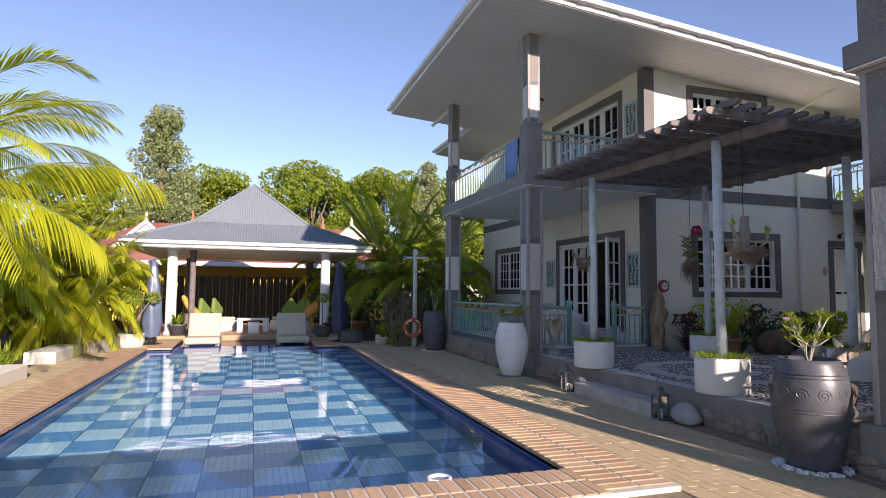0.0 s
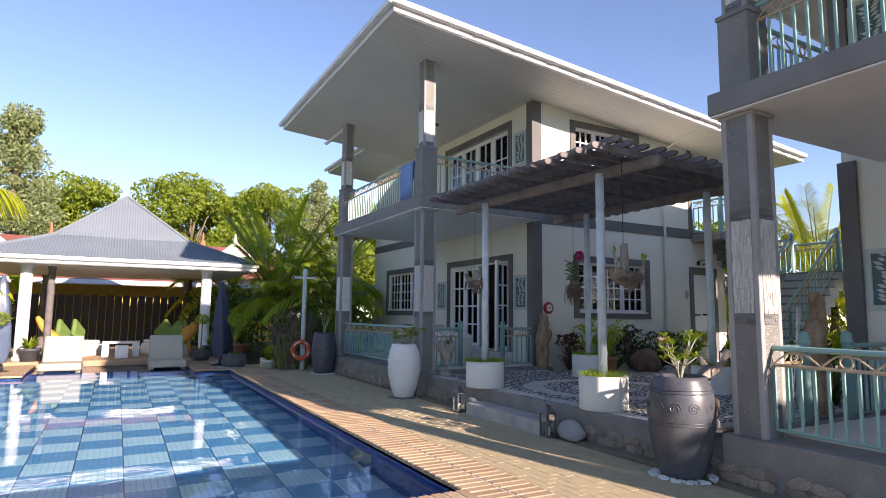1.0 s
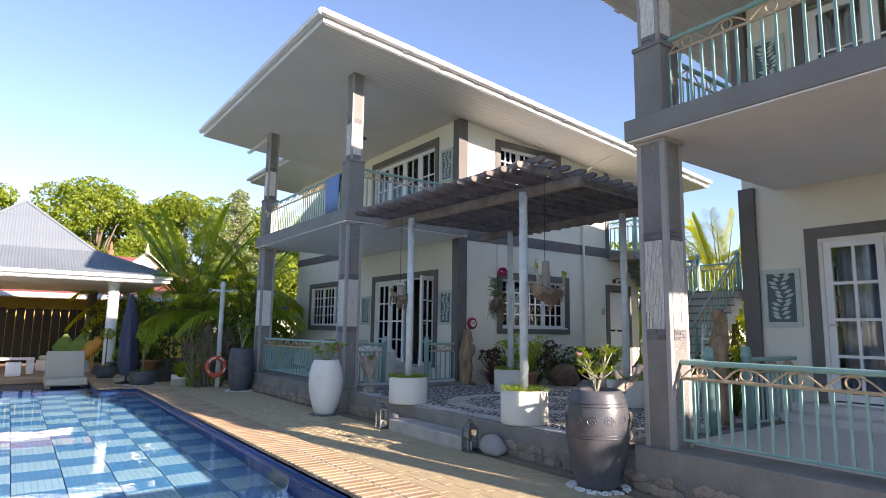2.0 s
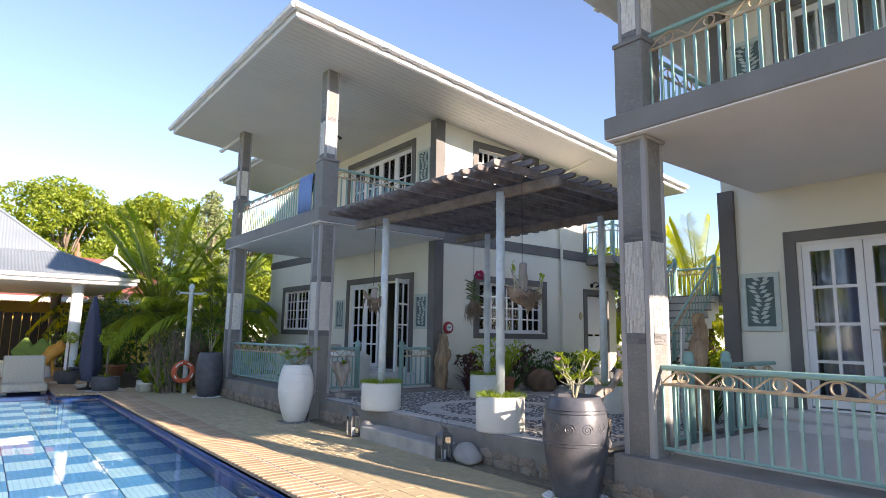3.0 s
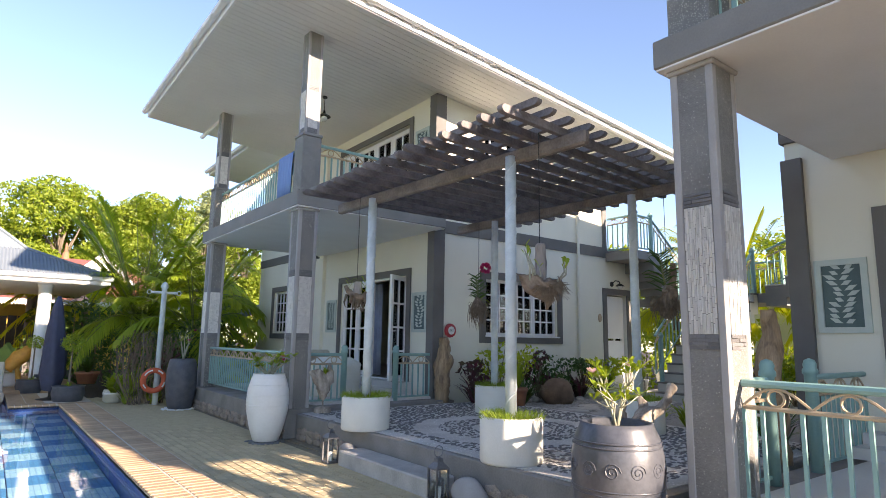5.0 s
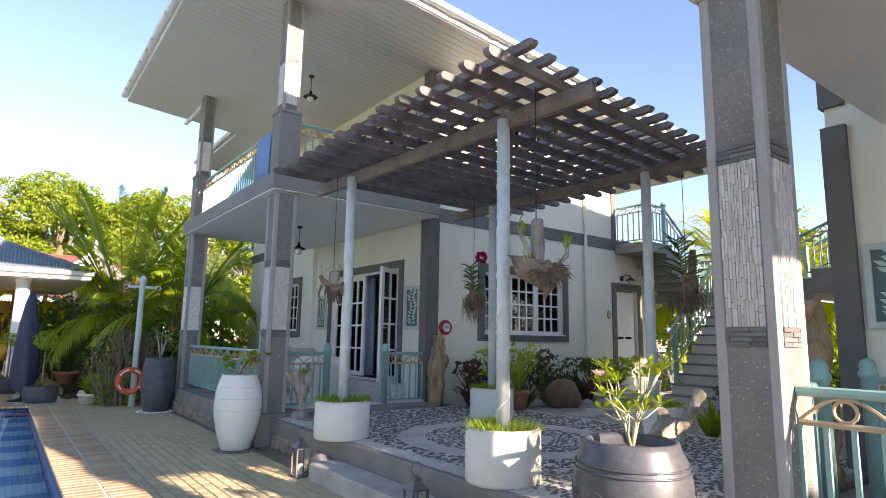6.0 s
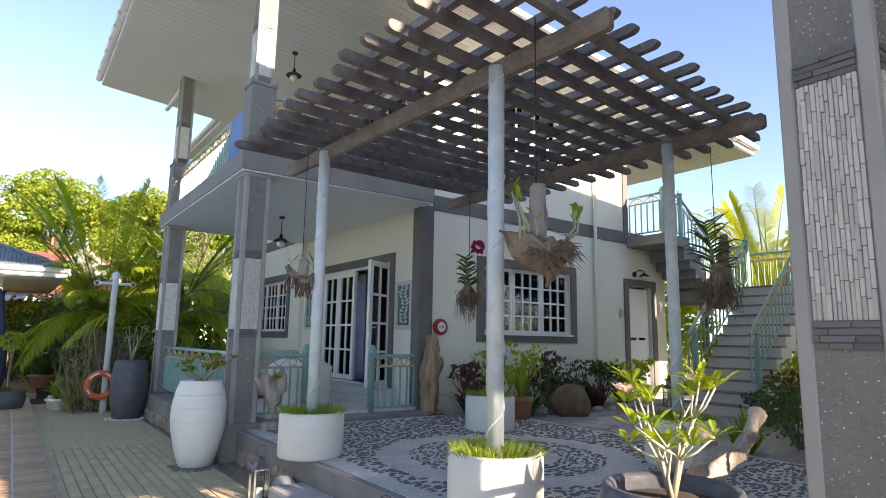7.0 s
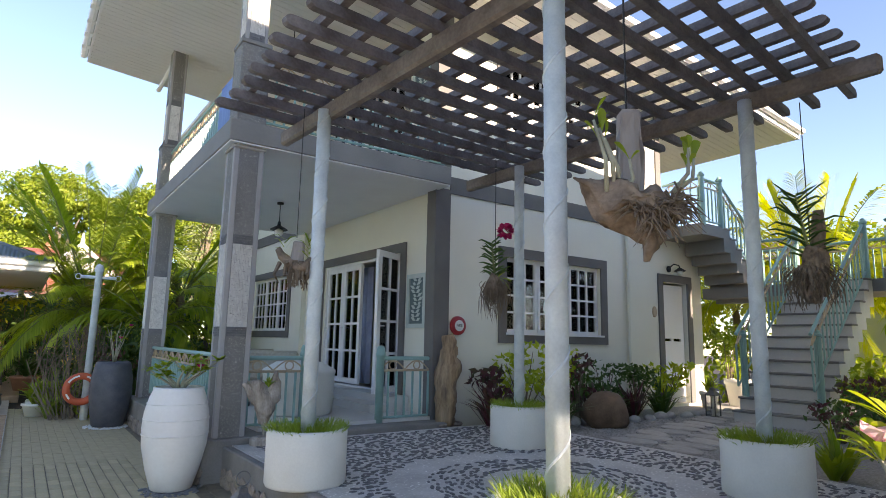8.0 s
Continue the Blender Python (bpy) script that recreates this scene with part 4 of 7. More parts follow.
rb = bmesh.new()
hip(rb, GH, 2.92, 1.83, 3.66, 0.075, 0.018)
hip(rb, 1.83, 3.66, 0.001, 5.26, 0.075, 0.018)
part("roof", rb, M_tin, gaz, "grey-blue corrugated steel roof")
cap = bmesh.new()
for k in range(4):
    sx, sy = (1, 1, -1, -1)[k], (1, -1, 1, -1)[k]
    tube(cap, [(sx * GH, sy * GH, 2.93), (sx * 1.83, sy * 1.83, 3.68), (0, 0, 5.29)], 0.05, 6)
part("ridge_cap", cap, M_tin, gaz)
fas = bmesh.new()
for r in ((-GH, -GH, 2.72, GH, -GH + 0.04, 2.90), (-GH, GH - 0.04, 2.72, GH, GH, 2.90), (-GH, -GH + 0.04, 2.72, -GH + 0.04, GH - 0.04, 2.90), (GH - 0.04, -GH + 0.04, 2.72, GH, GH - 0.04, 2.90)):
    box(fas, *r)
part("fascia", fas, M_white, gaz, "white fascia board")
gt = bmesh.new()
tube(gt, [(-GH - 0.05, -GH - 0.06, 2.86), (GH + 0.05, -GH - 0.06, 2.86)], 0.06, 8)
part("gutter", gt, M_white, gaz, "white gutter")
rf_ = bmesh.new()
for i in range(13):
    u = -3.3 + 6.6 * i / 12
    for y0, y1 in ((-GH + 0.04, -1.8),):
        tube(rf_, [(u, -GH + 0.05, 2.80), (u * 0.55, -1.8, 3.5)], 0.04, 4)
part("rafter", rf_, M_white, gaz, "white rafters under the eaves")
part("ceiling_board", boxes((-GH + 0.05, -GH + 0.05, 2.70, GH - 0.05, GH - 0.05, 2.72)), M_soffit, gaz)
for sx, sy, r, m in ((-2.3, -2.75, 0.15, M_white), (2.28, -2.75, 0.15, M_white), (-2.3, 2.75, 0.15, M_wood), (2.28, 2.75, 0.15, M_wood), (-1.75, -2.4, 0.09, M_wood)):
    pb = bmesh.new()
    lathe(pb, [(r * 1.3, 0.1), (r * 1.3, 0.2), (r, 0.24), (r, 2.6), (r * 1.2, 2.68), (r * 1.2, 2.72)], 18)
    for v in pb.verts:
        v.co.x += sx
        v.co.y += sy
    part("column", pb, m, gaz, smooth=True)

# ---- generators for plants ----
def cloud(name, clumps, per, size, material, parent, seed, label="", squash=0.75):
    """Leaves scattered in clumps: rows of x, y, z, radius. Each leaf is a small folded diamond."""
    rs = np.random.RandomState(seed)
    vs, k = [], 0
    for x, y, z, r in clumps:
        nleaf = int(per * r * r)
        d = rs.normal(size=(nleaf, 3))
        d /= np.linalg.norm(d, axis=1)[:, None]
        rad = r * rs.uniform(0.55, 1.05, (nleaf, 1)) ** 0.6
        c = np.array([x, y, z]) + d * rad * np.array([1, 1, squash])
        a = rs.normal(size=(nleaf, 3)) * 0.8 + d * 0.5 + np.array([0, 0, -0.35])
        a /= np.linalg.norm(a, axis=1)[:, None]
        b = np.cross(a, rs.normal(size=(nleaf, 3)))
        b /= np.linalg.norm(b, axis=1)[:, None] + 1e-9
        s = size * rs.uniform(0.6, 1.25, (nleaf, 1))
        up = np.cross(a, b)
        quad = np.stack([c - a * s * 0.5, c + b * s * 0.27 + up * s * 0.08, c + a * s * 0.55, c - b * s * 0.27 + up * s * 0.08], 1)
        vs.append(quad.reshape(-1, 3))
        k += nleaf
    v = np.concatenate(vs)
    f = np.arange(4 * k).reshape(-1, 4)
    me = bpy.data.meshes.new(name)
    me.from_pydata(v.tolist(), [], f.tolist())
    me.materials.append(material)
    ob = new(name, me)
    ob.parent = parent
    if label:
        ob["label"] = label
    return ob


def tuft(bm, at, count, length, width, spread, rng, droop=0.25):
    """Strap leaves rising from one point."""
    at = Vector(at)
    for i in range(count):
        a = rng.uniform(0, 2 * math.pi)
        s = spread * rng.uniform(0.15, 1)
        ln = length * rng.uniform(0.6, 1.1)
        d = Vector((math.cos(a) * s, math.sin(a) * s, 1)).normalized()
        mid = at + d * ln * 0.6
        tip = mid + (d + Vector((math.cos(a) * s, math.sin(a) * s, -droop * 2 * s))).normalized() * ln * 0.45
        side = d.cross(Vector((0, 0, 1)))
        side = side.normalized() * width / 2 if side.length > 1e-4 else Vector((width / 2, 0, 0))
        v = [bm.verts.new(p) for p in (at - side * 0.6, at + side * 0.6, mid + side, mid - side, tip)]
        bm.faces.new(v[:4])
        bm.faces.new((v[3], v[2], v[4]))
    return bm


def tree(at, height, width, label, seed, material=None, leaf=0.34, dense=55, trunk_r=0.22, category="tree", clumps_n=26, name="tree", slender=False):
    rng = random.Random(seed)
    t = thing(name, at, label, category)
    tb = bmesh.new()
    top = height * 0.72
    tube(tb, [(0, 0, 0), (0.1 * width * rng.uniform(-1, 1), 0, top * 0.45), (0, 0.05 * width, top)], [trunk_r, trunk_r * 0.75, trunk_r * 0.3], 9)
    cl = []
    for i in range(clumps_n):
        a = rng.uniform(0, 2 * math.pi)
        zz = rng.uniform(0.25, 0.93) * height
        prof = (1 - (zz / height)) if slender else math.sin(math.pi * min(1, (zz / height) * 0.95)) ** 0.6
        rr = width / 2 * prof * rng.uniform(0.35, 0.95)
        r = width * rng.uniform(0.09, 0.16) * (0.85 if slender else 1)
        c = Vector((rr * math.cos(a), rr * math.sin(a), zz))
        cl.append((*c, r))
        s = Vector((0, 0, zz * rng.uniform(0.45, 0.7)))
        if i % 2 == 0:
            tube(tb, [s, s.lerp(c, 0.5) + Vector((0, 0, 0.3)), c], [trunk_r * 0.35, trunk_r * 0.2, trunk_r * 0.08], 5)
    part("trunk", tb, M_bark, t, "grey-brown trunk and limbs", smooth=True)
    cloud("crown", cl, dense, leaf, material or M_crown, t, seed + 1, "uneven leafy crown")
    return t


def palm(at, trunk_h, n, length, rise, sag, label, seed, material, leaf=0.5, width=0.05, leaves=30, trunk_r=0.11, stems=1, category="palm", azim=None, lean=(0, 0), hang=1.0, extra=()):
    rng = random.Random(seed)
    p = thing("palm", at, label, category)
    for s in range(stems):
        off = Vector((0, 0, 0)) if stems == 1 else Vector((rng.uniform(-0.35, 0.35), rng.uniform(-0.35, 0.35), 0))
        h = trunk_h * (1 if s == 0 else rng.uniform(0.5, 1.0))
        top = off + Vector((lean[0], lean[1], h))
        tb = bmesh.new()
        rings = 12
        tube(tb, [off.lerp(top, i / rings) for i in range(rings + 1)], [trunk_r * (1.15 if i % 2 else 0.95) * (1 - 0.35 * i / rings) for i in range(rings + 1)], 9)
        part("trunk", tb, M_bark, p, "ringed grey trunk")
        ribs = bmesh.new()
        for i in range(n if s == 0 else n // 2):
            a = rng.uniform(0, 2 * math.pi) if azim is None else rng.uniform(*azim)
            f = rng.uniform(0.0, 1.0)
            fb = bmesh.new()
            pts = frond(fb, top, a, length * rng.uniform(0.8, 1.1), rise * (0.35 + f), sag * (1.35 - 0.5 * f), leaves, leaf, width, rng=rng, hang=hang)
            part("frond", fb, material, p)
            tube(ribs, pts, [0.022, 0.02, 0.018, 0.016, 0.013, 0.011, 0.009, 0.007, 0.004], 4)
        for a, ln, up, sg, z0, hg, lf in (extra if s == 0 else ()):
            fb = bmesh.new()
            pts = frond(fb, (top.x, top.y, z0), a, ln, up, sg, 112, lf, 0.02, rng=rng, hang=hg)
            part("frond", fb, material, p)
            tube(ribs, pts, [0.024, 0.022, 0.02, 0.018, 0.015, 0.012, 0.009, 0.007, 0.004], 4)
        part("midrib", ribs, M_stalk, p, "pale arching midribs")
    return p


def shrub(at, r, h, label, seed, material, leaf=0.09, dense=900, category="shrub"):
    rng = random.Random(seed)
    t = thing("shrub", at, label, category)
    cl, sb_ = [], bmesh.new()
    for i in range(9):
        a = rng.uniform(0, 2 * math.pi)
        rr = r * rng.uniform(0.1, 0.75)
        c = (rr * math.cos(a), rr * math.sin(a), h * rng.uniform(0.35, 0.85))
        cl.append((*c, r * rng.uniform(0.28, 0.45)))
        tube(sb_, [(0, 0, 0), (c[0] * 0.5, c[1] * 0.5, c[2] * 0.6), c], [0.014, 0.01, 0.004], 5)
    part("stem", sb_, M_bark, t)
    cloud("foliage", cl, dense, leaf, material, t, seed + 3)
    return t


def strappy(at, count, length, width, spread, label, seed, material, category="plant", name="strap_plant"):
    rng = random.Random(seed)
    t = thing(name, at, label, category)
    bm = bmesh.new()
    for k in range(3):
        tuft(bm, (rng.uniform(-0.08, 0.08), rng.uniform(-0.08, 0.08), 0), count // 3, length, width, spread, rng)
    part("leaves", bm, material, t)
    return t


def spun(name, at, profile, material, label, category, seg=36, group=""):
    t = thing(name, at, label, category, group)
    bm = bmesh.new()
    lathe(bm, profile, seg)
    part("body", bm, material, t, smooth=True)
    return t


def pebble_ring(t, r, count, material, seed, name="pebbles", wide=0.07, label=""):
    rng = random.Random(seed)
    bm = bmesh.new()
    for i in range(count):
        a, rr = rng.uniform(0, 2 * math.pi), r + rng.uniform(-wide, wide)
        s = rng.uniform(0.012, 0.022)
        m = Matrix.LocRotScale(Vector((rr * math.cos(a), rr * math.sin(a), s * 0.5)), Euler((0, 0, rng.uniform(0, 3))), (s * 1.3, s, s * 0.7))
        bmesh.ops.create_icosphere(bm, subdivisions=1, radius=1, matrix=m)
    tagged(part(name, bm, material, t, label), kind="stuff")


# ---- planters under the pergola posts ----
rngp = random.Random(8)
for (px, py), r, hgt in zip(POSTS, (0.30, 0.295, 0.305, 0.31), (0.40, 0.41, 0.42, 0.41)):
    pl = spun("round_planter", (px, py, 0.36), [(r * 0.97, 0), (r, 0.02), (r, hgt - 0.015), (r - 0.012, hgt), (r - 0.05, hgt), (r - 0.055, hgt - 0.06), (0.05, hgt - 0.07)], M_planter, "round cream rendered planter at the foot of a pergola post", "planter", 40, "pergola planters")
    so = bmesh.new()
    lathe(so, [(r - 0.06, 0), (r - 0.06, 0.012), (0.06, 0.02)], 24, (0, 0, hgt - 0.072))
    part("soil", so, M_soil, pl, "dark soil")
    gb = bmesh.new()
    for k in range(900):
        a, rr = rngp.uniform(0, 6.283), (r - 0.03) * math.sqrt(rngp.uniform(0, 1))
        ln = rngp.uniform(0.03, 0.10)
        b0 = Vector((rr * math.cos(a), rr * math.sin(a), hgt - 0.06))
        t0 = b0 + Vector((rngp.uniform(-0.05, 0.05) + 0.05 * math.cos(a), rngp.uniform(-0.05, 0.05) + 0.05 * math.sin(a), ln + 0.03))
        blade(gb, b0, t0, 0.006, 0.01, Vector((rngp.uniform(-1, 1), rngp.uniform(-1, 1), 0.2)))
        if k % 2 == 0:
            blade(gb, b0.lerp(t0, 0.6), t0 + Vector((rngp.uniform(-0.04, 0.04), rngp.uniform(-0.04, 0.04), -0.01)), 0.007)
    tagged(part("grass", gb, M_grass, pl, "feathery green ground cover"), kind="stuff")


def spatula(bm, base, tip, width):
    """A rounded fleshy leaf, widest near its tip, folded along the midrib."""
    base, tip = Vector(base), Vector(tip)
    d = tip - base
    side = d.cross(Vector((0.2, 0.1, 1))).normalized()
    up = side.cross(d).normalized()
    mids, left, right = [], [], []
    for s, w in ((0, 0.12), (0.3, 0.45), (0.6, 0.9), (0.82, 1.0), (0.95, 0.6), (1.0, 0.12)):
        c = base + d * s + up * (0.25 * width * math.sin(s * 2.6))
        mids.append(bm.verts.new(c))
        left.append(bm.verts.new(c + side * width * w * 0.5 + up * width * w * 0.12))
        right.append(bm.verts.new(c - side * width * w * 0.5 + up * width * w * 0.12))
    for k in range(5):
        bm.faces.new((mids[k], mids[k + 1], left[k + 1], left[k]))
        bm.faces.new((mids[k + 1], mids[k], right[k], right[k + 1]))


def adenium(t, z, hgt, seed, petal, leaves, spread, stem_r=0.03, fork=7, leaf_w=0.042, tips_only=False):
    """A succulent shrub with swollen stems and leaves at the tips."""
    rng = random.Random(seed)
    lf, fl = bmesh.new(), bmesh.new()
    tips = []
    for i in range(fork):
        a = i * 2.4 + rng.uniform(-0.3, 0.3)
        s = spread * rng.uniform(0.5, 1)
        h = hgt * rng.uniform(0.6, 1)
        p = [Vector((0, 0, z)), Vector((0.25 * s * math.cos(a), 0.25 * s * math.sin(a), z + h * 0.35)), Vector((0.7 * s * math.cos(a + 0.3), 0.7 * s * math.sin(a + 0.3), z + h * 0.7)), Vector((s * math.cos(a), s * math.sin(a), z + h))]
        st = bmesh.new()
        tube(st, p, [stem_r, stem_r * 0.6, stem_r * 0.4, stem_r * 0.25], 7)
        part("stem", st, M_palestem, t, "pale swollen stem", smooth=True)
        tips.append(p[3])
        if tips_only:
            for q in (1, 2):
                e = p[q] + Vector((rng.uniform(-0.11, 0.11), rng.uniform(-0.11, 0.11), rng.uniform(0.05, 0.14)))
                tw_ = bmesh.new()
                tube(tw_, [p[q], p[q].lerp(e, 0.5) + Vector((rng.uniform(-0.02, 0.02), rng.uniform(-0.02, 0.02), -0.01)), e], [stem_r * 0.5, stem_r * 0.4, stem_r * 0.25], 6)
                part("twig", tw_, M_palestem, t, "pale thin twig", smooth=True)
                tips.append(e)
        else:
            tips.append(p[2])
    for k, p in enumerate(tips):
        for i in range(leaves):
            a, e = rng.uniform(0, 6.283), rng.uniform(0.0, 1.0)
            ln = rng.uniform(0.07, 0.13)
            d = Vector((math.cos(a), math.sin(a), e)).normalized()
            if tips_only:
                spatula(lf, p + d * 0.01, p + d * ln * 0.85, 0.027)
            else:
                blade(lf, p + d * 0.01, p + d * ln + Vector((0, 0, -0.02)), leaf_w, 0.008)
        if k in (0, 5):
            for i in range(6):
                a = i * 1.047
                blade(fl, p + Vector((0, 0, 0.04)), p + Vector((0.05 * math.cos(a), 0.05 * math.sin(a), 0.075)), 0.045)
    part("leaves", lf, M_leafl, t, "glossy green leaves")
    part("flower", fl, petal, t)


# ---- jars ----
j = spun("tall_jar", (4.60, 9.63, 0.0), [(0.165, 0.02), (0.18, 0.03), (0.235, 0.2), (0.285, 0.42), (0.295, 0.58), (0.285, 0.72), (0.25, 0.86), (0.225, 0.92), (0.225, 0.945), (0.205, 0.95), (0.195, 0.9), (0.02, 0.88)], M_white_jar, "tall white glazed jar holding a small desert rose", "jar")
for zz, rr in ((0.52, 0.2945), (0.66, 0.291), (0.80, 0.2675)):
    rg = bmesh.new()
    tube(rg, [(rr * math.cos(k * 0.1745), rr * math.sin(k * 0.1745), zz) for k in range(37)], 0.005, 5, False)
    part("throwing_ring", rg, M_white_jar, j, smooth=True)
pebble_ring(j, 0.2, 150, M_slate, 3, "dark_pebbles", 0.07, "dark pebbles round the foot")
adenium(j, 0.88, 0.34, 4, M_petal, 13, 0.36, 0.022, 11)

j = spun("slate_jar", (4.56, 14.2, 0.0), [(0.21, 0.02), (0.225, 0.03), (0.27, 0.25), (0.30, 0.5), (0.29, 0.75), (0.255, 0.95), (0.24, 0.99), (0.215, 1.0), (0.2, 0.95), (0.02, 0.93)], M_blue_jar, "dark slate-blue jar on a ring of white pebbles", "jar")
pebble_ring(j, 0.27, 170, M_white_jar, 5, "white_pebbles", 0.06, "white pebbles round the foot")
adenium(j, 0.93, 0.75, 6, M_petal, 5, 0.22, 0.014, 6)

BJ = (4.79, 3.83, 0.0)
j = spun("black_jar", BJ, [(0.20, 0.02), (0.21, 0.04), (0.25, 0.18), (0.29, 0.38), (0.31, 0.58), (0.305, 0.72), (0.28, 0.84), (0.25, 0.90), (0.242, 0.93), (0.228, 0.935), (0.21, 0.92), (0.2, 0.88), (0.02, 0.85)], M_black_jar, "large black glazed jar with raised scrolls, planted with a desert rose", "jar", 48)
for zz, rr in ((0.5, 0.302), (0.53, 0.305), (0.79, 0.295), (0.82, 0.291)):
    rg = bmesh.new()
    tube(rg, [(rr * math.cos(k * 0.131), rr * math.sin(k * 0.131), zz) for k in range(49)], 0.006, 5, False)
    part("raised_ring", rg, M_black_jar, j, smooth=True)
for k in range(12):
    a0 = k * 2 * math.pi / 12
    sc = bmesh.new()
    pts = []
    for q in range(22):
        w = q / 21
        th = w * 4 * math.pi
        rr = 0.055 * (1 - 0.85 * w)
        aa, zz = a0 + rr * math.cos(th) / 0.31, 0.655 + rr * math.sin(th)
        R_ = 0.308
        pts.append((R_ * math.cos(aa), R_ * math.sin(aa), zz))
    tube(sc, pts, 0.004, 4)
    part("scroll", sc, M_black_jar, j)
so = bmesh.new()
lathe(so, [(0.205, 0.865), (0.18, 0.88), (0.05, 0.89)], 30)
part("soil", so, M_soil, j, "dark gritty soil")
pebble_ring(j, 0.25, 200, M_white_jar, 7, "white_pebbles", 0.05, "white pebbles round the foot")
adenium(j, 0.87, 0.44, 12, M_pinkpetal, 8, 0.22, 0.012, 7, 0.10, True)


# ---- driftwood ----
def driftwood(name, at, limbs, material, label, seed, foot=None, rz=0, knob=1.0):
    t = thing(name, at, label, "driftwood", rz=rz)
    bm = bmesh.new()
    for pts, radii in limbs:
        fine, rad = [], []
        for (p, q), (r0, r1) in zip(zip(pts, pts[1:]), zip(radii, radii[1:])):
            for k in range(5):
                fine.append(Vector(p).lerp(Vector(q), k / 5))
                rad.append(r0 + (r1 - r0) * k / 5)
        fine.append(Vector(pts[-1]))
        rad.append(radii[-1])
        tube(bm, fine, rad, 12)
    knobbly(bm, seed, 0.05 * knob, 4.0 / knob)
    knobbly(bm, seed + 1, 0.03, 13.0)
    part("wood", bm, material, t, smooth=True)
    if foot:
        part("stand", foot, M_drift, t, "pale stand")
    return t


ft = bmesh.new()
lathe(ft, [(0.13, 0), (0.13, 0.06), (0.10, 0.09), (0.02, 0.10)], 14)
tube(ft, [(0, 0, 0.08), (0, 0, 0.22)], 0.012, 6)
dw = driftwood("driftwood_sculpture", (5.40, 9.5, 0.36), [([(0, 0, 0.2), (0.02, 0, 0.35), (-0.02, 0.02, 0.5), (-0.14, 0, 0.66)], [0.03, 0.1, 0.11, 0.04]), ([(0, 0, 0.42), (0.09, 0, 0.56), (0.11, 0.02, 0.72)], [0.09, 0.07, 0.03]), ([(0, 0, 0.4), (-0.1, 0, 0.46), (-0.2, 0.02, 0.62)], [0.06, 0.05, 0.02])], M_drift, "bleached driftwood sculpture on a small round stand", 3, ft)
ap = bmesh.new()
tuft(ap, (0.02, 0, 0.55), 16, 0.16, 0.03, 1.0, random.Random(4))
part("air_plant", ap, M_leafl, dw, "small green air plant")
ft = bmesh.new()
box(ft, -0.2, -0.12, 0, 0.2, 0.12, 0.05, bevel=0.02)
driftwood("driftwood_sculpture", (7.86, 9.78, 0.36), [([(0, 0, 0.04), (-0.02, 0, 0.35), (0.03, 0.01, 0.7), (0.05, 0, 0.98), (0.02, 0, 1.15)], [0.12, 0.16, 0.14, 0.11, 0.07])], M_driftorange, "tall orange-brown driftwood trunk standing by the wall corner", 8, ft)
driftwood("driftwood_root", (5.42, 4.06, 0.36), [([(0, 0, 0.0), (0.02, 0.05, 0.25), (-0.03, 0.0, 0.45), (0.06, -0.05, 0.56), (0.2, -0.1, 0.66), (0.28, -0.12, 0.77)], [0.11, 0.12, 0.09, 0.055, 0.035, 0.04]), ([(0, 0, 0.3), (-0.12, 0.1, 0.42), (-0.2, 0.05, 0.6), (-0.18, 0.0, 0.72)], [0.1, 0.06, 0.04, 0.02]), ([(0.05, 0, 0.1), (0.17, 0.0, 0.2), (0.18, 0.1, 0.36)], [0.09, 0.06, 0.02]), ([(0.02, 0, 0.5), (0.1, 0.04, 0.56), (0.08, 0.05, 0.7)], [0.06, 0.04, 0.015])], M_drift, "gnarled grey driftwood root behind the black jar", 15, knob=0.55)
driftwood("driftwood_sculpture", (7.05, 3.78, 0.42), [([(0, 0, 0.0), (0.02, 0, 0.4), (-0.04, 0.0, 0.8), (0.02, 0, 1.15), (-0.05, 0, 1.38)], [0.10, 0.11, 0.10, 0.09, 0.05]), ([(0, 0, 0.7), (0.13, 0, 0.9), (0.12, 0.02, 1.05)], [0.08, 0.05, 0.02])], M_driftorange, "tall orange driftwood sculpture on the second veranda", 19)

# ---- lanterns and stones ----
M_lantern = mat("grey_lantern_metal", (0.20, 0.20, 0.20), (0.12, 0.12, 0.12), 0.5, 0.6, scale=12, fine=60, bump=0.2)


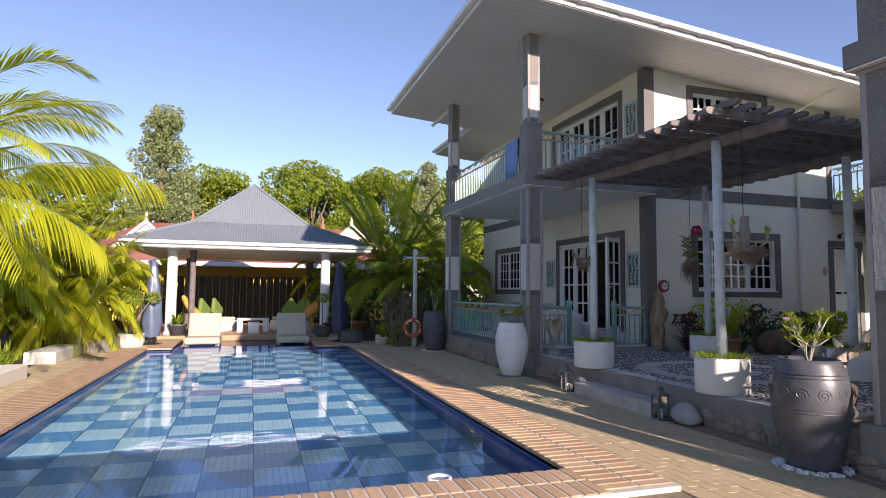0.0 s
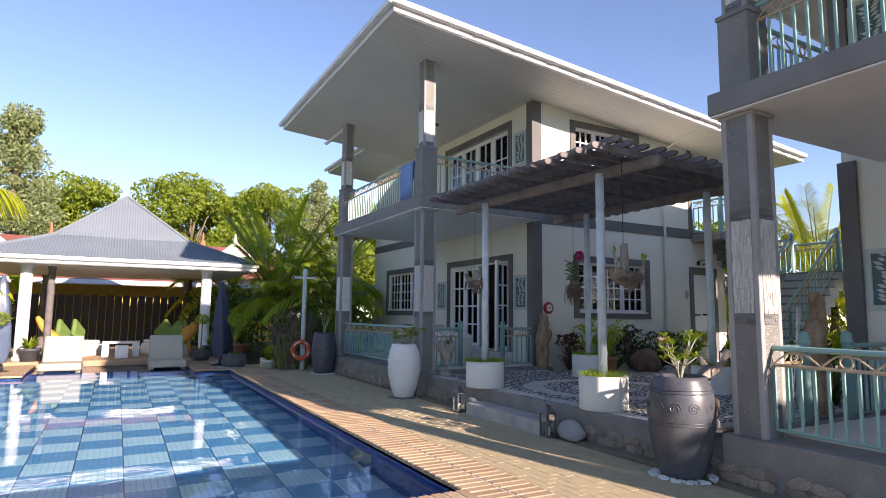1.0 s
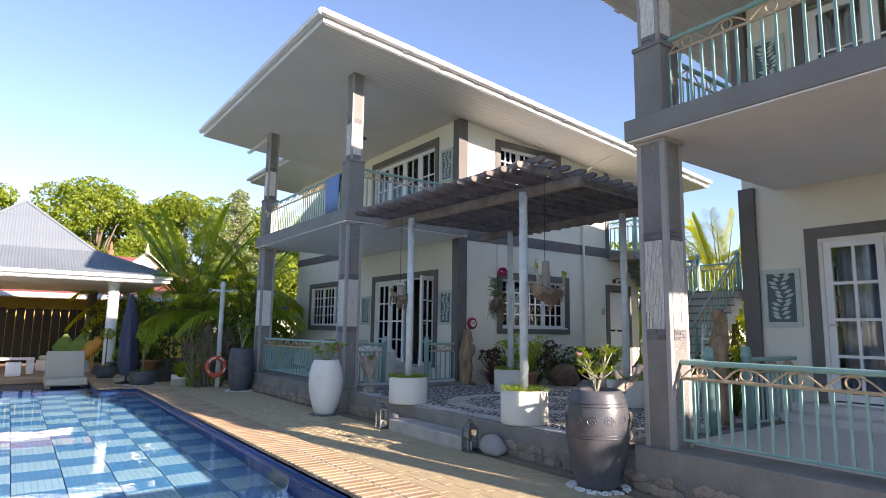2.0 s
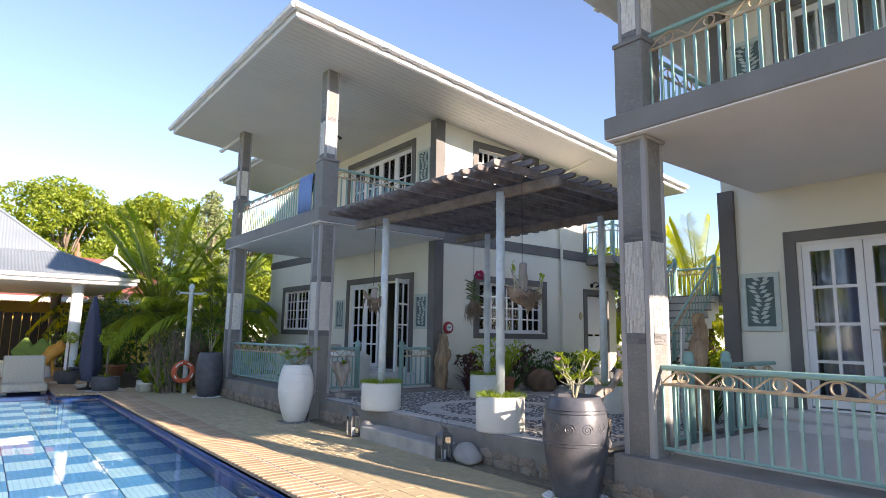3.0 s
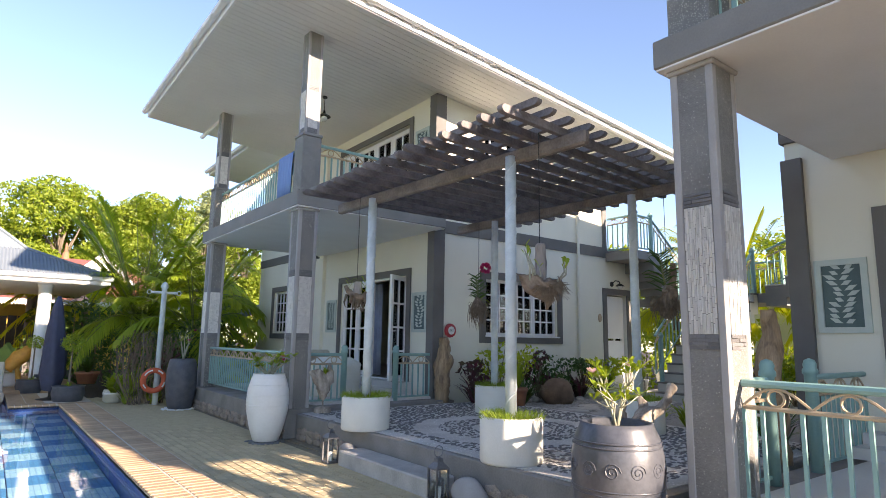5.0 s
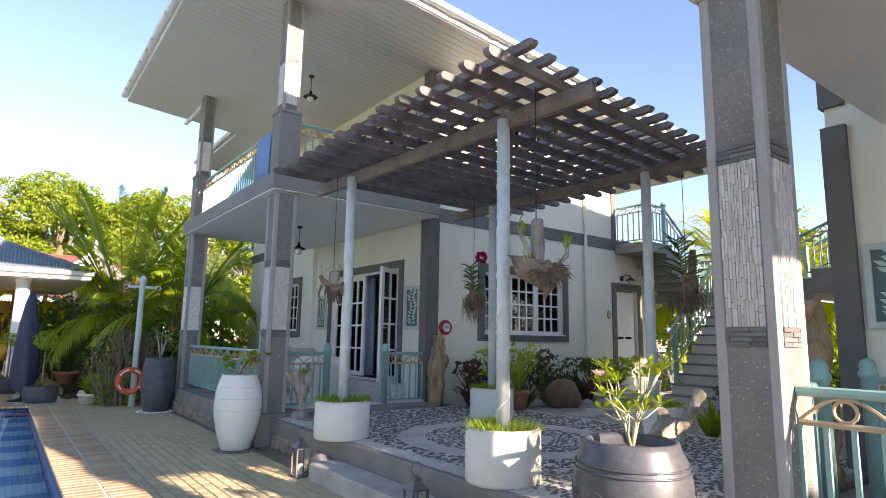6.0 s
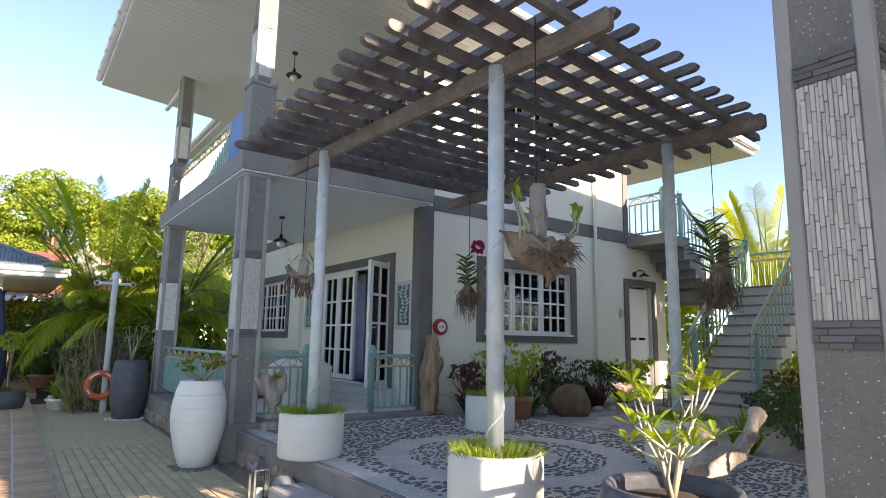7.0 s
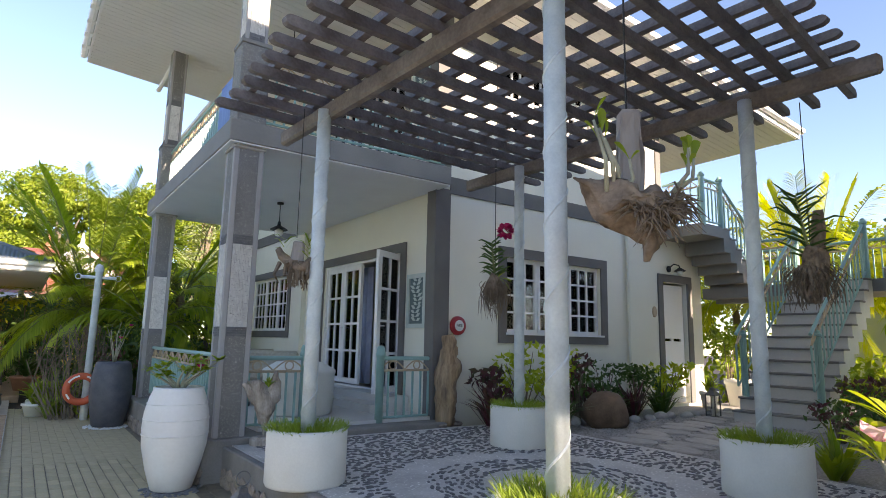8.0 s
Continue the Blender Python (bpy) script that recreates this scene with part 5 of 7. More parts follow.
def lantern(at, hgt=0.44, w=0.065):
    t = thing("lantern", at, "square dark metal lantern with a white candle", "lantern", "lanterns")
    part("base", boxes((-w, -w, 0, w, w, 0.03), bevel=0.005), M_lantern, t)
    fr_ = bmesh.new()
    for sx in (-1, 1):
        for sy in (-1, 1):
            box(fr_, sx * (w - 0.01) - 0.008, sy * (w - 0.01) - 0.008, 0.03, sx * (w - 0.01) + 0.008, sy * (w - 0.01) + 0.008, hgt * 0.68)
    part("frame", fr_, M_lantern, t)
    rf2 = bmesh.new()
    lathe(rf2, [(w * 1.4, hgt * 0.68), (w * 1.36, hgt * 0.71), (w * 0.6, hgt * 0.83), (w * 0.55, hgt * 0.9), (0.01, hgt * 0.93)], 4)
    for v in rf2.verts:
        v.co = Matrix.Rotation(math.pi / 4, 3, "Z") @ v.co
    part("roof", rf2, M_lantern, t)
    hd = bmesh.new()
    tube(hd, [(0.05 * math.cos(k * 0.314), 0, hgt * 0.93 + 0.05 + 0.05 * math.sin(k * 0.314)) for k in range(21)], 0.004, 5)
    part("handle", hd, M_lantern, t)
    cd = bmesh.new()
    lathe(cd, [(0.03, 0.03), (0.03, 0.13), (0.005, 0.135)], 12)
    part("candle", cd, M_lampglass, t, "white candle")
    gl_ = part("glass", boxes((-w + 0.012, -w + 0.012, 0.03, w - 0.012, w - 0.012, hgt * 0.67)), M_glass, t)
    gl_.visible_shadow = False


lantern((4.70, 7.84, 0.0), 0.42, 0.075)
lantern((4.76, 5.79, 0.0), 0.42, 0.075)
lantern((12.3, 8.75, 0.33), 0.5, 0.085)


def rock(at, size, material, label, seed):
    t = thing("boulder", at, label, "boulder")
    bm = bmesh.new()
    bmesh.ops.create_icosphere(bm, subdivisions=3, radius=1)
    for v in bm.verts:
        v.co = Vector((v.co.x * size[0], v.co.y * size[1], v.co.z * size[2]))
    knobbly(bm, seed, 0.25 * min(size), 1.2 / max(size))
    for v in bm.verts:
        v.co.z = max(v.co.z + size[2] * 0.7, 0)
    part("stone", bm, material, t, smooth=True)


rock((4.93, 5.55, 0.0), (0.13, 0.19, 0.13), M_smooth, "smooth grey river stone at the foot of the terrace", 4)
rock((4.93, 7.83, 0.0), (0.11, 0.16, 0.13), M_smooth, "smooth grey river stone beside the step", 5)
rock((5.35, 3.95, 0.36), (0.11, 0.1, 0.08), M_smooth, "small grey stone on the terrace", 6)
rock((9.9, 8.9, 0.31), (0.34, 0.3, 0.29), M_boulder, "rounded brown boulder on the gravel", 7)
rb_ = random.Random(21)
for i in range(16):
    rock((9.2 + i * 0.27 + rb_.uniform(-0.05, 0.05), 8.95 + 0.05 * math.sin(i) + (0.25 if i < 6 else 0.1) + rb_.uniform(-0.06, 0.06), 0.31), (rb_.uniform(0.07, 0.12), rb_.uniform(0.07, 0.1), rb_.uniform(0.05, 0.08)), M_flag, "rounded grey edging stone of the flower bed", 30 + i)

# ---- fire bell, wall lamp, plaque ----
fb = thing("fire_alarm", (8.15, 9.98, 1.64), "round red fire alarm bell with a white label", "alarm bell")
bm = bmesh.new()
tube(bm, [(0, 0, 0), (0, -0.03, 0), (0, -0.06, 0), (0, -0.075, 0)], [0.10, 0.13, 0.125, 0.09], 28)
part("bell", bm, M_red, fb, smooth=False)
bm = bmesh.new()
tube(bm, [(0, -0.075, 0), (0, -0.08, 0)], 0.075, 24)
part("label_disc", bm, M_lead, fb, "white round label")
cu = bpy.data.curves.new("lettering", "FONT")
cu.body, cu.size, cu.align_x, cu.align_y, cu.extrude = "FIRE", 0.055, "CENTER", "CENTER", 0.001
tx = new("lettering", cu)
dg = bpy.context.evaluated_depsgraph_get()
me = bpy.data.meshes.new_from_object(tx.evaluated_get(dg))
bpy.data.objects.remove(tx)
me.materials.clear()
me.materials.append(M_iron)
lt = new("lettering", me)
lt.parent, lt.matrix_basis = fb, pose(0, -0.082, 0, 90, 0, 0)

wl = thing("wall_lamp", (13.1, 9.98, 2.85), "black swan-neck wall lamp with an opal globe", "wall lamp")
bm = bmesh.new()
tube(bm, [(0, 0, 0), (0, -0.02, 0)], 0.06, 12)
tube(bm, [(0, -0.02, 0.02), (0, -0.12, 0.08), (0, -0.22, 0.05), (0, -0.24, 0)], 0.012, 7)
lathe(bm, [(0.03, 0), (0.1, -0.05), (0.11, -0.06)], 14, (0, -0.24, 0))
part("bracket", bm, M_iron, wl)
bm = bmesh.new()
lathe(bm, [(0.05, -0.05), (0.06, -0.09), (0.035, -0.13), (0.01, -0.14)], 12, (0, -0.24, 0))
part("globe", bm, M_lampglass, wl, smooth=True)
pq = thing("oval_plaque", (12.62, 9.965, 2.03), "small oval ochre plaque on the wall", "plaque")
bm = bmesh.new()
tube(bm, [(0, 0.015, 0), (0, 0, 0), (0, -0.01, 0)], [0.1, 0.1, 0.085], 20)
for v in bm.verts:
    v.co.x *= 0.6
part("plate", bm, M_gold, pq)

# ---- hanging orchids ----
M_plank = mat("grey_plank", (0.34, 0.31, 0.29), (0.20, 0.18, 0.17), 0.85, scale=9, fine=60, bump=0.5, stretch=(1, 1, 0.2))
M_hang = mat("grey_brown_driftwood", (0.30, 0.23, 0.17), (0.13, 0.095, 0.07), 0.85, scale=14, fine=60, bump=0.7)
def hanging(name, at, top, label, seed, size, orchid, flower=False, log=True, material=None):
    rng = random.Random(seed)
    t = thing(name, at, label, "hanging plant", rz=-35)
    if log:
        bm = bmesh.new()
        tube(bm, [(-size * 1.15, 0, 0.10), (-size * 0.8, 0.01, 0.05), (-size * 0.4, 0.02, 0.0), (0, 0, -0.03), (size * 0.5, -0.02, -0.02), (size, 0, 0.05)], [0.03, size * 0.2, size * 0.24, size * 0.28, size * 0.22, 0.02], 12)
        spurs = bmesh.new()
        for k in range(14):
            a = rng.uniform(-1, 1) * size
            tube(spurs, [(a, rng.uniform(-0.06, 0.06), 0), (a * 1.1, rng.uniform(-0.1, 0.1), -0.1), (a * 0.9 + rng.uniform(-0.05, 0.05), rng.uniform(-0.1, 0.1), -rng.uniform(0.1, 0.22))], [0.02, 0.012, 0.004], 5)
        knobbly(bm, seed, 0.03, 7)
        knobbly(bm, seed + 2, 0.014, 20)
        part("wood", bm, material or M_hang, t, "split brown driftwood", smooth=True)
        tagged(part("root_spurs", spurs, M_root, t, "short broken roots"), kind="stuff")
    if log:
        pk = boxes((-0.045, 0.01, -0.02, 0.055, 0.045, size * 1.25), bevel=0.012)
        bmesh.ops.subdivide_edges(pk, edges=pk.edges, cuts=3)
        knobbly(pk, seed + 5, 0.02, 8)
        part("plank", pk, M_plank, t, "weathered grey plank")
    rt = bmesh.new()
    for k in range(34):
        a, r = rng.uniform(0, 6.283), rng.uniform(0.01, size * 0.6)
        tube(rt, [(r * math.cos(a) * 0.3, r * math.sin(a) * 0.3, 0.02), (r * math.cos(a), r * math.sin(a), -0.12), (r * math.cos(a + 0.6), r * math.sin(a + 0.6), -rng.uniform(0.18, orchid * 0.9))], [0.005, 0.004, 0.002], 4)
    tagged(part("root_tangle", rt, M_root, t, "tangled aerial roots"), kind="stuff")
    lf = bmesh.new()
    hgt = orchid
    for k in range(30 if flower else 16):
        z = 0.03 + hgt * (k / 30 if flower else 0.75 * k / 16)
        a = (k % 2) * math.pi + rng.uniform(-0.5, 0.5)
        off = 0.0 if flower or not log else size * (0.75 if k % 3 else -0.7)
        ln = rng.uniform(0.13, 0.2) if flower or not log or size < 0.18 and orchid > 0.4 else rng.uniform(0.06, 0.12)
        blade(lf, (off, 0, z), (off + ln * math.cos(a), ln * math.sin(a), z + rng.uniform(0.02, 0.12)), 0.032, 0.03)
    part("leaves", lf, M_leafl if not flower else M_leaf, t, "stiff green orchid leaves")
    if flower:
        pf = bmesh.new()
        for k in range(60):
            d = Vector((rng.uniform(-1, 1), rng.uniform(-1, 1), rng.uniform(-1, 1))).normalized()
            c = Vector((0.06, -0.02, hgt + 0.1)) + d * 0.035
            blade(pf, c, c + d * 0.055, 0.05, 0, Vector((rng.uniform(-1, 1), rng.uniform(-1, 1), 1)))
        part("bloom", pf, M_petal, t, "crimson bloom")
    st = bmesh.new()
    tube(st, [(0, 0, 0.2), (0, 0, top - at[2])], 0.004, 5)
    part("cord", st, M_iron, t, "thin hanging cord")


hanging("hanging_orchid", (5.02, 7.92, 2.02), 3.30, "driftwood piece with a dry orchid hanging by the post", 3, 0.14, 0.22)

def orchid_log(at, top, label):
    """A split root bowl with an upright plank, orchid canes at both ends and loose fibres."""
    rng = random.Random(9)
    t = thing("hanging_driftwood", at, label, "hanging plant", rz=-35)
    bm = bmesh.new()
    spine = [(-0.235, 0, 0.055), (-0.19, 0, 0.03), (-0.13, 0.01, 0.0), (-0.06, 0, -0.03), (0.0, 0, -0.06), (0.06, 0, -0.075), (0.12, 0, -0.065), (0.18, 0, -0.05), (0.22, 0.01, -0.06)]
    tube(bm, spine, [0.012, 0.04, 0.065, 0.085, 0.1, 0.1, 0.085, 0.05, 0.012], 18)
    tube(bm, [(0.03, 0, -0.08), (0.06, 0, -0.17), (0.075, 0, -0.25)], [0.08, 0.045, 0.012], 10)
    for v in bm.verts:
        v.co.x *= 0.82
    bmesh.ops.subdivide_edges(bm, edges=bm.edges, cuts=1)
    knobbly(bm, 9, 0.05, 9)
    knobbly(bm, 11, 0.03, 24)
    part("bowl", bm, M_hang, t, "split brown driftwood bowl", smooth=True)
    pk = boxes((-0.045, 0.0, -0.06, 0.06, 0.05, 0.33), bevel=0.014)
    bmesh.ops.subdivide_edges(pk, edges=pk.edges, cuts=4)
    for v in pk.verts:
        v.co.x *= 0.85 + 0.5 * max(0, 0.12 - v.co.z)
    knobbly(pk, 14, 0.022, 8)
    part("plank", pk, M_plank, t, "weathered grey plank")
    rt = bmesh.new()
    for k in range(230):
        u = rng.uniform(-0.03, 0.17)
        y = -0.07 * math.cos(u * 6) - rng.uniform(0.0, 0.03)
        z = -0.02 - 0.09 * math.exp(-((u - 0.05) * 9) ** 2)
        e = Vector((rng.uniform(-0.09, 0.11), rng.uniform(-0.05, 0.03), rng.uniform(-0.12, 0.04)))
        p = Vector((u, y, z + rng.uniform(0, 0.06)))
        tube(rt, [p, p + e * 0.5 + Vector((0, -0.012, rng.uniform(-0.01, 0.02))), p + e], [0.0045, 0.004, 0.001], 4)
    tagged(part("root_tangle", rt, M_root, t, "loose grey-brown root fibres"), kind="stuff")
    for x0, x1, h, lv in ((-0.10, -0.15, 0.27, 3), (-0.07, -0.13, 0.24, 2), (-0.05, -0.11, 0.20, 1), (-0.03, -0.02, 0.12, 2), (0.15, 0.22, 0.13, 4), (0.14, 0.2, 0.17, 3)):
        cn, lf = bmesh.new(), bmesh.new()
        b, e = Vector((x0, -0.04, 0.0)), Vector((x1, -0.06, h))
        tube(cn, [b, b.lerp(e, 0.5) + Vector((0.02 if x0 < 0 else 0.03, 0, -0.01)), e], [0.009, 0.008, 0.005], 7)
        part("cane", cn, M_palestem, t, smooth=True)
        for q in range(lv):
            a = rng.uniform(0.3, 2.6)
            p = b.lerp(e, 1 - 0.12 * q)
            ln = rng.uniform(0.08, 0.13) if x0 < 0 else rng.uniform(0.06, 0.09)
            spatula(lf, p, p + Vector((math.cos(a) * 0.6 * ln, rng.uniform(-0.3, 0.3) * ln, math.sin(a) * ln)), 0.034)
        part("leaves", lf, M_leafl, t)
    st = bmesh.new()
    tube(st, [(0.0, 0.02, 0.30), (0, 0.02, top - at[2])], 0.004, 5)
    part("cord", st, M_iron, t, "thin hanging cord")


def vanda(at, top, label, seed, leaves, leaf, hgt, width, ball, material, tilt=0.0, bloom=False, stub=False):
    """An upright orchid with two ranks of strap leaves over a ball of roots."""
    rng = random.Random(seed)
    t = thing("hanging_orchid", at, label, "hanging plant", rz=-35)
    bm = bmesh.new()
    bmesh.ops.create_icosphere(bm, subdivisions=4, radius=1, matrix=Matrix.Diagonal((ball * 0.62, ball * 0.62, ball * 1.1, 1)))
    knobbly(bm, seed, ball * 0.5, 1.2 / ball)
    knobbly(bm, seed + 1, ball * 0.2, 5 / ball)
    part("root_ball", bm, M_hang, t, "dark fibrous root ball", smooth=True)
    if stub:
        bm = bmesh.new()
        tube(bm, [(0.06 * k / 6 + 0.05, 0.03, 0.5 * k / 6) for k in range(7)], [0.09, 0.085, 0.07, 0.06, 0.055, 0.05, 0.03], 12)
        knobbly(bm, seed + 3, 0.03, 9)
        part("wood", bm, M_hang, t, "dark upright branch", smooth=True)
    rt = bmesh.new()
    for k in range(230):
        a, r = rng.uniform(0, 6.283), ball * rng.uniform(0.5, 1.3)
        z = rng.uniform(-0.6, 0.7) * ball
        p = Vector((r * math.cos(a), r * math.sin(a), z))
        tube(rt, [p * 0.8, p + Vector((0, 0, -0.05)), p * rng.uniform(0.4, 1.2) + Vector((rng.uniform(-0.05, 0.05), 0, -rng.uniform(0.3, 1.4 if stub else 2.6) * ball))], [0.004, 0.0035, 0.0015], 4)
    tagged(part("root_tangle", rt, M_root, t, "tangled aerial roots"), kind="stuff")
    stem = bmesh.new()
    tube(stem, [(0, 0, ball * 0.5), (tilt * 0.5, -0.02, hgt * 0.5), (tilt, -0.02, hgt)], [0.014, 0.012, 0.006], 7)
    part("stem", stem, M_stalk, t, smooth=True)
    for k in range(leaves):
        f = (k + 1) / leaves
        s = 1 if k % 2 else -1
        p = Vector((tilt * f, -0.02, ball * 0.6 + (hgt - ball * 0.6) * f))
        ln = leaf * (1 - 0.35 * f) * rng.uniform(0.6, 1.1)
        y = rng.uniform(-0.9, 0.5)
        up = rng.uniform(0.15, 0.5)
        dn = rng.uniform(-0.35, 0.35) + 0.4 * f
        lf = bmesh.new()
        pts = [p, p + Vector((s * 0.35 * ln, y * 0.3 * ln, up * 0.7 * ln)), p + Vector((s * 0.7 * ln, y * 0.7 * ln, (up + dn * 0.4) * ln)), p + Vector((s * 0.95 * ln, y * ln, (up * 0.6 + dn) * ln))]
        row = [(lf.verts.new(q + Vector((0, 0, w / 2))), lf.verts.new(q + Vector((0, -0.5 * w, 0))), lf.verts.new(q - Vector((0, -0.2 * w, w / 2)))) for q, w in zip(pts, (width, width, width * 0.8, width * 0.2))]
        for u, v in zip(row, row[1:]):
            lf.faces.new((u[0], v[0], v[1], u[1]))
            lf.faces.new((u[1], v[1], v[2], u[2]))
        part("leaf", lf, material, t)
    if bloom:
        pf = bmesh.new()
        for k in range(120):
            d = Vector((rng.uniform(-1, 1), rng.uniform(-1, 1), rng.uniform(-1, 1))).normalized()
            c = Vector((0.10, -0.02, hgt + 0.12)) + d * 0.05
            blade(pf, c, c + d * 0.05, 0.05, 0, Vector((rng.uniform(-1, 1), rng.uniform(-1, 1), 1)))
        part("bloom", pf, M_petal, t, "crimson bloom")
        for q in ((0.1, -0.03, 0.15), (0.16, -0.02, 0.05), (0.13, -0.05, -0.02)):
            lf = bmesh.new()
            spatula(lf, (0.03, 0, 0.1), q, 0.07)
            part("leaf", lf, M_leafl, t, "broad pale green leaf")
    st = bmesh.new()
    tube(st, [(0, 0, ball * 0.5), (0, 0, top - at[2])], 0.004, 5)
    part("cord", st, M_iron, t, "thin hanging cord")


orchid_log((5.12, 4.83, 1.99), 3.36, "split driftwood log planted with orchids, hanging from the pergola")
vanda((7.2, 8.05, 1.98), 3.36, "hanging orchid with long roots and a crimson bloom", 5, 30, 0.2, 0.46, 0.02, 0.13, M_leaf, -0.04, True)
vanda((8.15, 5.47, 1.98), 3.36, "big strap-leaved orchid on a root ball, hanging from the pergola", 13, 34, 0.29, 0.62, 0.02, 0.17, M_leaf, -0.10, False, True)

# ---- lifebuoy and post ----
cp = thing("signpost", (4.31, 15.2, 0.0), "pale green cross-shaped garden post with rings", "post")
bm = bmesh.new()
lathe(bm, [(0.06, 0), (0.055, 2.48), (0.075, 2.5), (0.075, 2.54), (0.05, 2.6), (0.005, 2.63)], 14)
part("pole", bm, M_post, cp, smooth=True)
bm = bmesh.new()
tube(bm, [(-0.27, 0, 2.39), (0.27, 0, 2.39)], 0.028, 8)
for s in (-1, 1):
    tube(bm, [(s * 0.3 + 0.045 * math.cos(k * 0.524), 0, 2.39 + 0.045 * math.sin(k * 0.524)) for k in range(13)], 0.008, 5)
part("crossbar", bm, M_post, cp)
lb = thing("lifebuoy", (4.22, 15.06, 0.52), "orange lifebuoy with white lettering bars, hung on the post", "lifebuoy")
bm = bmesh.new()
tube(bm, [(0.21 * math.cos(k * math.pi / 18), 0, 0.21 * math.sin(k * math.pi / 18)) for k in range(37)], 0.058, 12, False)
for v in bm.verts:
    v.co.y *= 0.75
part("ring", bm, M_ring, lb, smooth=True)
for k0, k1 in ((40, 72), (100, 150), (200, 225), (320, 350)):
    bm = bmesh.new()
    tube(bm, [(0.215 * math.cos(radians(a)), -0.042, 0.215 * math.sin(radians(a))) for a in np.linspace(k0, k1, 6)], 0.016, 5)
    part("lettering_bar", bm, M_lead, lb, "white lettering bar")

# ---- towel, veranda furniture, ladder ----
tw = thing("towel", (5.07, 10.7, 3.78), "blue striped towel hanging over the balcony rail", "towel")
bm = bmesh.new()
prev = None
for i in range(19):
    y = -0.3 + 0.6 * i / 18
    w = 0.012 * math.sin(i * 1.1)
    col_ = [bm.verts.new(p) for p in ((0.0 + w, y, 0.03), (0.0 + w * 0.6, y, 0.4), (0.02, y, 0.79), (0.06, y, 0.815), (0.10, y, 0.79), (0.115 + w, y, 0.45))]
    if prev:
        for a, b, c, d in zip(prev, prev[1:], col_[1:], col_):
            bm.faces.new((a, b, c, d))
    prev = col_
cl_ = part("cloth", bm, M_towel, tw, smooth=True)
sd_ = cl_.modifiers.new("thick", "SOLIDIFY")
sd_.thickness = 0.006


def armchair(at, rz):
    t = thing("armchair", at, "pale wicker veranda armchair with a cushion", "armchair", "veranda chairs", rz)
    part("seat", boxes((-0.36, -0.36, 0.05, 0.36, 0.36, 0.36), bevel=0.03), M_wicker, t)
    part("backrest", boxes((-0.36, 0.26, 0.36, 0.36, 0.36, 0.78), bevel=0.04), M_wicker, t)
    for s in (-1, 1):
        part("armrest", boxes((s * 0.36 - 0.05, -0.34, 0.36, s * 0.36 + 0.05, 0.26, 0.58), bevel=0.03), M_wicker, t)
    part("cushion", boxes((-0.29, -0.33, 0.36, 0.29, 0.25, 0.47), bevel=0.04), M_seat, t, "cream seat cushion")
    for sx in (-1, 1):
        for sy in (-1, 1):
            part("leg", boxes((sx * 0.3 - 0.02, sy * 0.3 - 0.02, 0, sx * 0.3 + 0.02, sy * 0.3 + 0.02, 0.06)), M_iron, t)


armchair((6.35, 13.4, 0.46), 200)
armchair((6.45, 12.3, 0.46), 160)
bt = thing("round_tub", (6.35, 11.0, 0.46), "covered pale round tub on the veranda", "tub")
bm = bmesh.new()
lathe(bm, [(0.42, 0), (0.45, 0.03), (0.46, 0.5), (0.47, 0.52), (0.47, 0.56), (0.3, 0.66), (0.02, 0.68)], 28)
part("body", bm, M_planter, bt, smooth=True)
ld = thing("stepladder", (7.55, 4.25, 0.33), "folded aluminium stepladder leaning on the wall corner", "ladder")
bm = bmesh.new()
for s in (-0.17, 0.17):
    for dx in (0.0, 0.13):
        tube(bm, [(dx, s, 0), (0.26 - dx * 0.6, s * 0.8, 1.3)], 0.016, 6)
part("stile", bm, M_alu, ld, "aluminium stiles")
for k in range(5):
    z = 0.2 + 0.22 * k
    part("rung", boxes((0.2 * z - 0.04, -0.17, z, 0.2 * z + 0.05, 0.17, z + 0.02)), M_alu, ld)

# ---- gazebo furniture ----
def sofa(at, rz, label):
    t = thing("sofa", at, label, "sofa", "gazebo sofas", rz)
    part("base", boxes((-0.75, -0.38, 0.0, 0.75, 0.38, 0.34), bevel=0.03), M_white, t)
    part("seat_cushion", boxes((-0.68, -0.36, 0.34, 0.68, 0.26, 0.46), bevel=0.04), M_seat, t, "cream seat cushion")
    part("backrest", boxes((-0.75, 0.26, 0.34, 0.75, 0.38, 0.66), bevel=0.03), M_white, t)
    for s in (-0.35, 0.35):
        pb_ = bmesh.new()
        box(pb_, -0.33, -0.07, -0.3, 0.33, 0.07, 0.3, bevel=0.055)
        c = part("pillow", pb_, M_cushion, t, "green pillow")
        c.matrix_basis = pose(s, 0.16, 0.70, -18, 38, 0)


sofa((-1.0, 20.6, 0.12), 60, "white gazebo sofa with green pillows")
sofa((1.45, 20.6, 0.12), -60, "white gazebo sofa with green pillows")
tb_ = thing("coffee_table", (0.2, 20.3, 0.12), "white block coffee table in the gazebo", "table")
part("top", boxes((-0.5, -0.3, 0.38, 0.5, 0.3, 0.44), bevel=0.01), M_white, tb_)
for s in (-1, 1):
    part("leg", boxes((s * 0.4 - 0.09, -0.28, 0, s * 0.4 + 0.09, 0.28, 0.38), bevel=0.01), M_white, tb_)
st_ = thing("stool", (0.22, 19.45, 0.12), "small white cube stool", "stool")
part("body", boxes((-0.17, -0.17, 0, 0.17, 0.17, 0.36), bevel=0.015), M_white, st_)


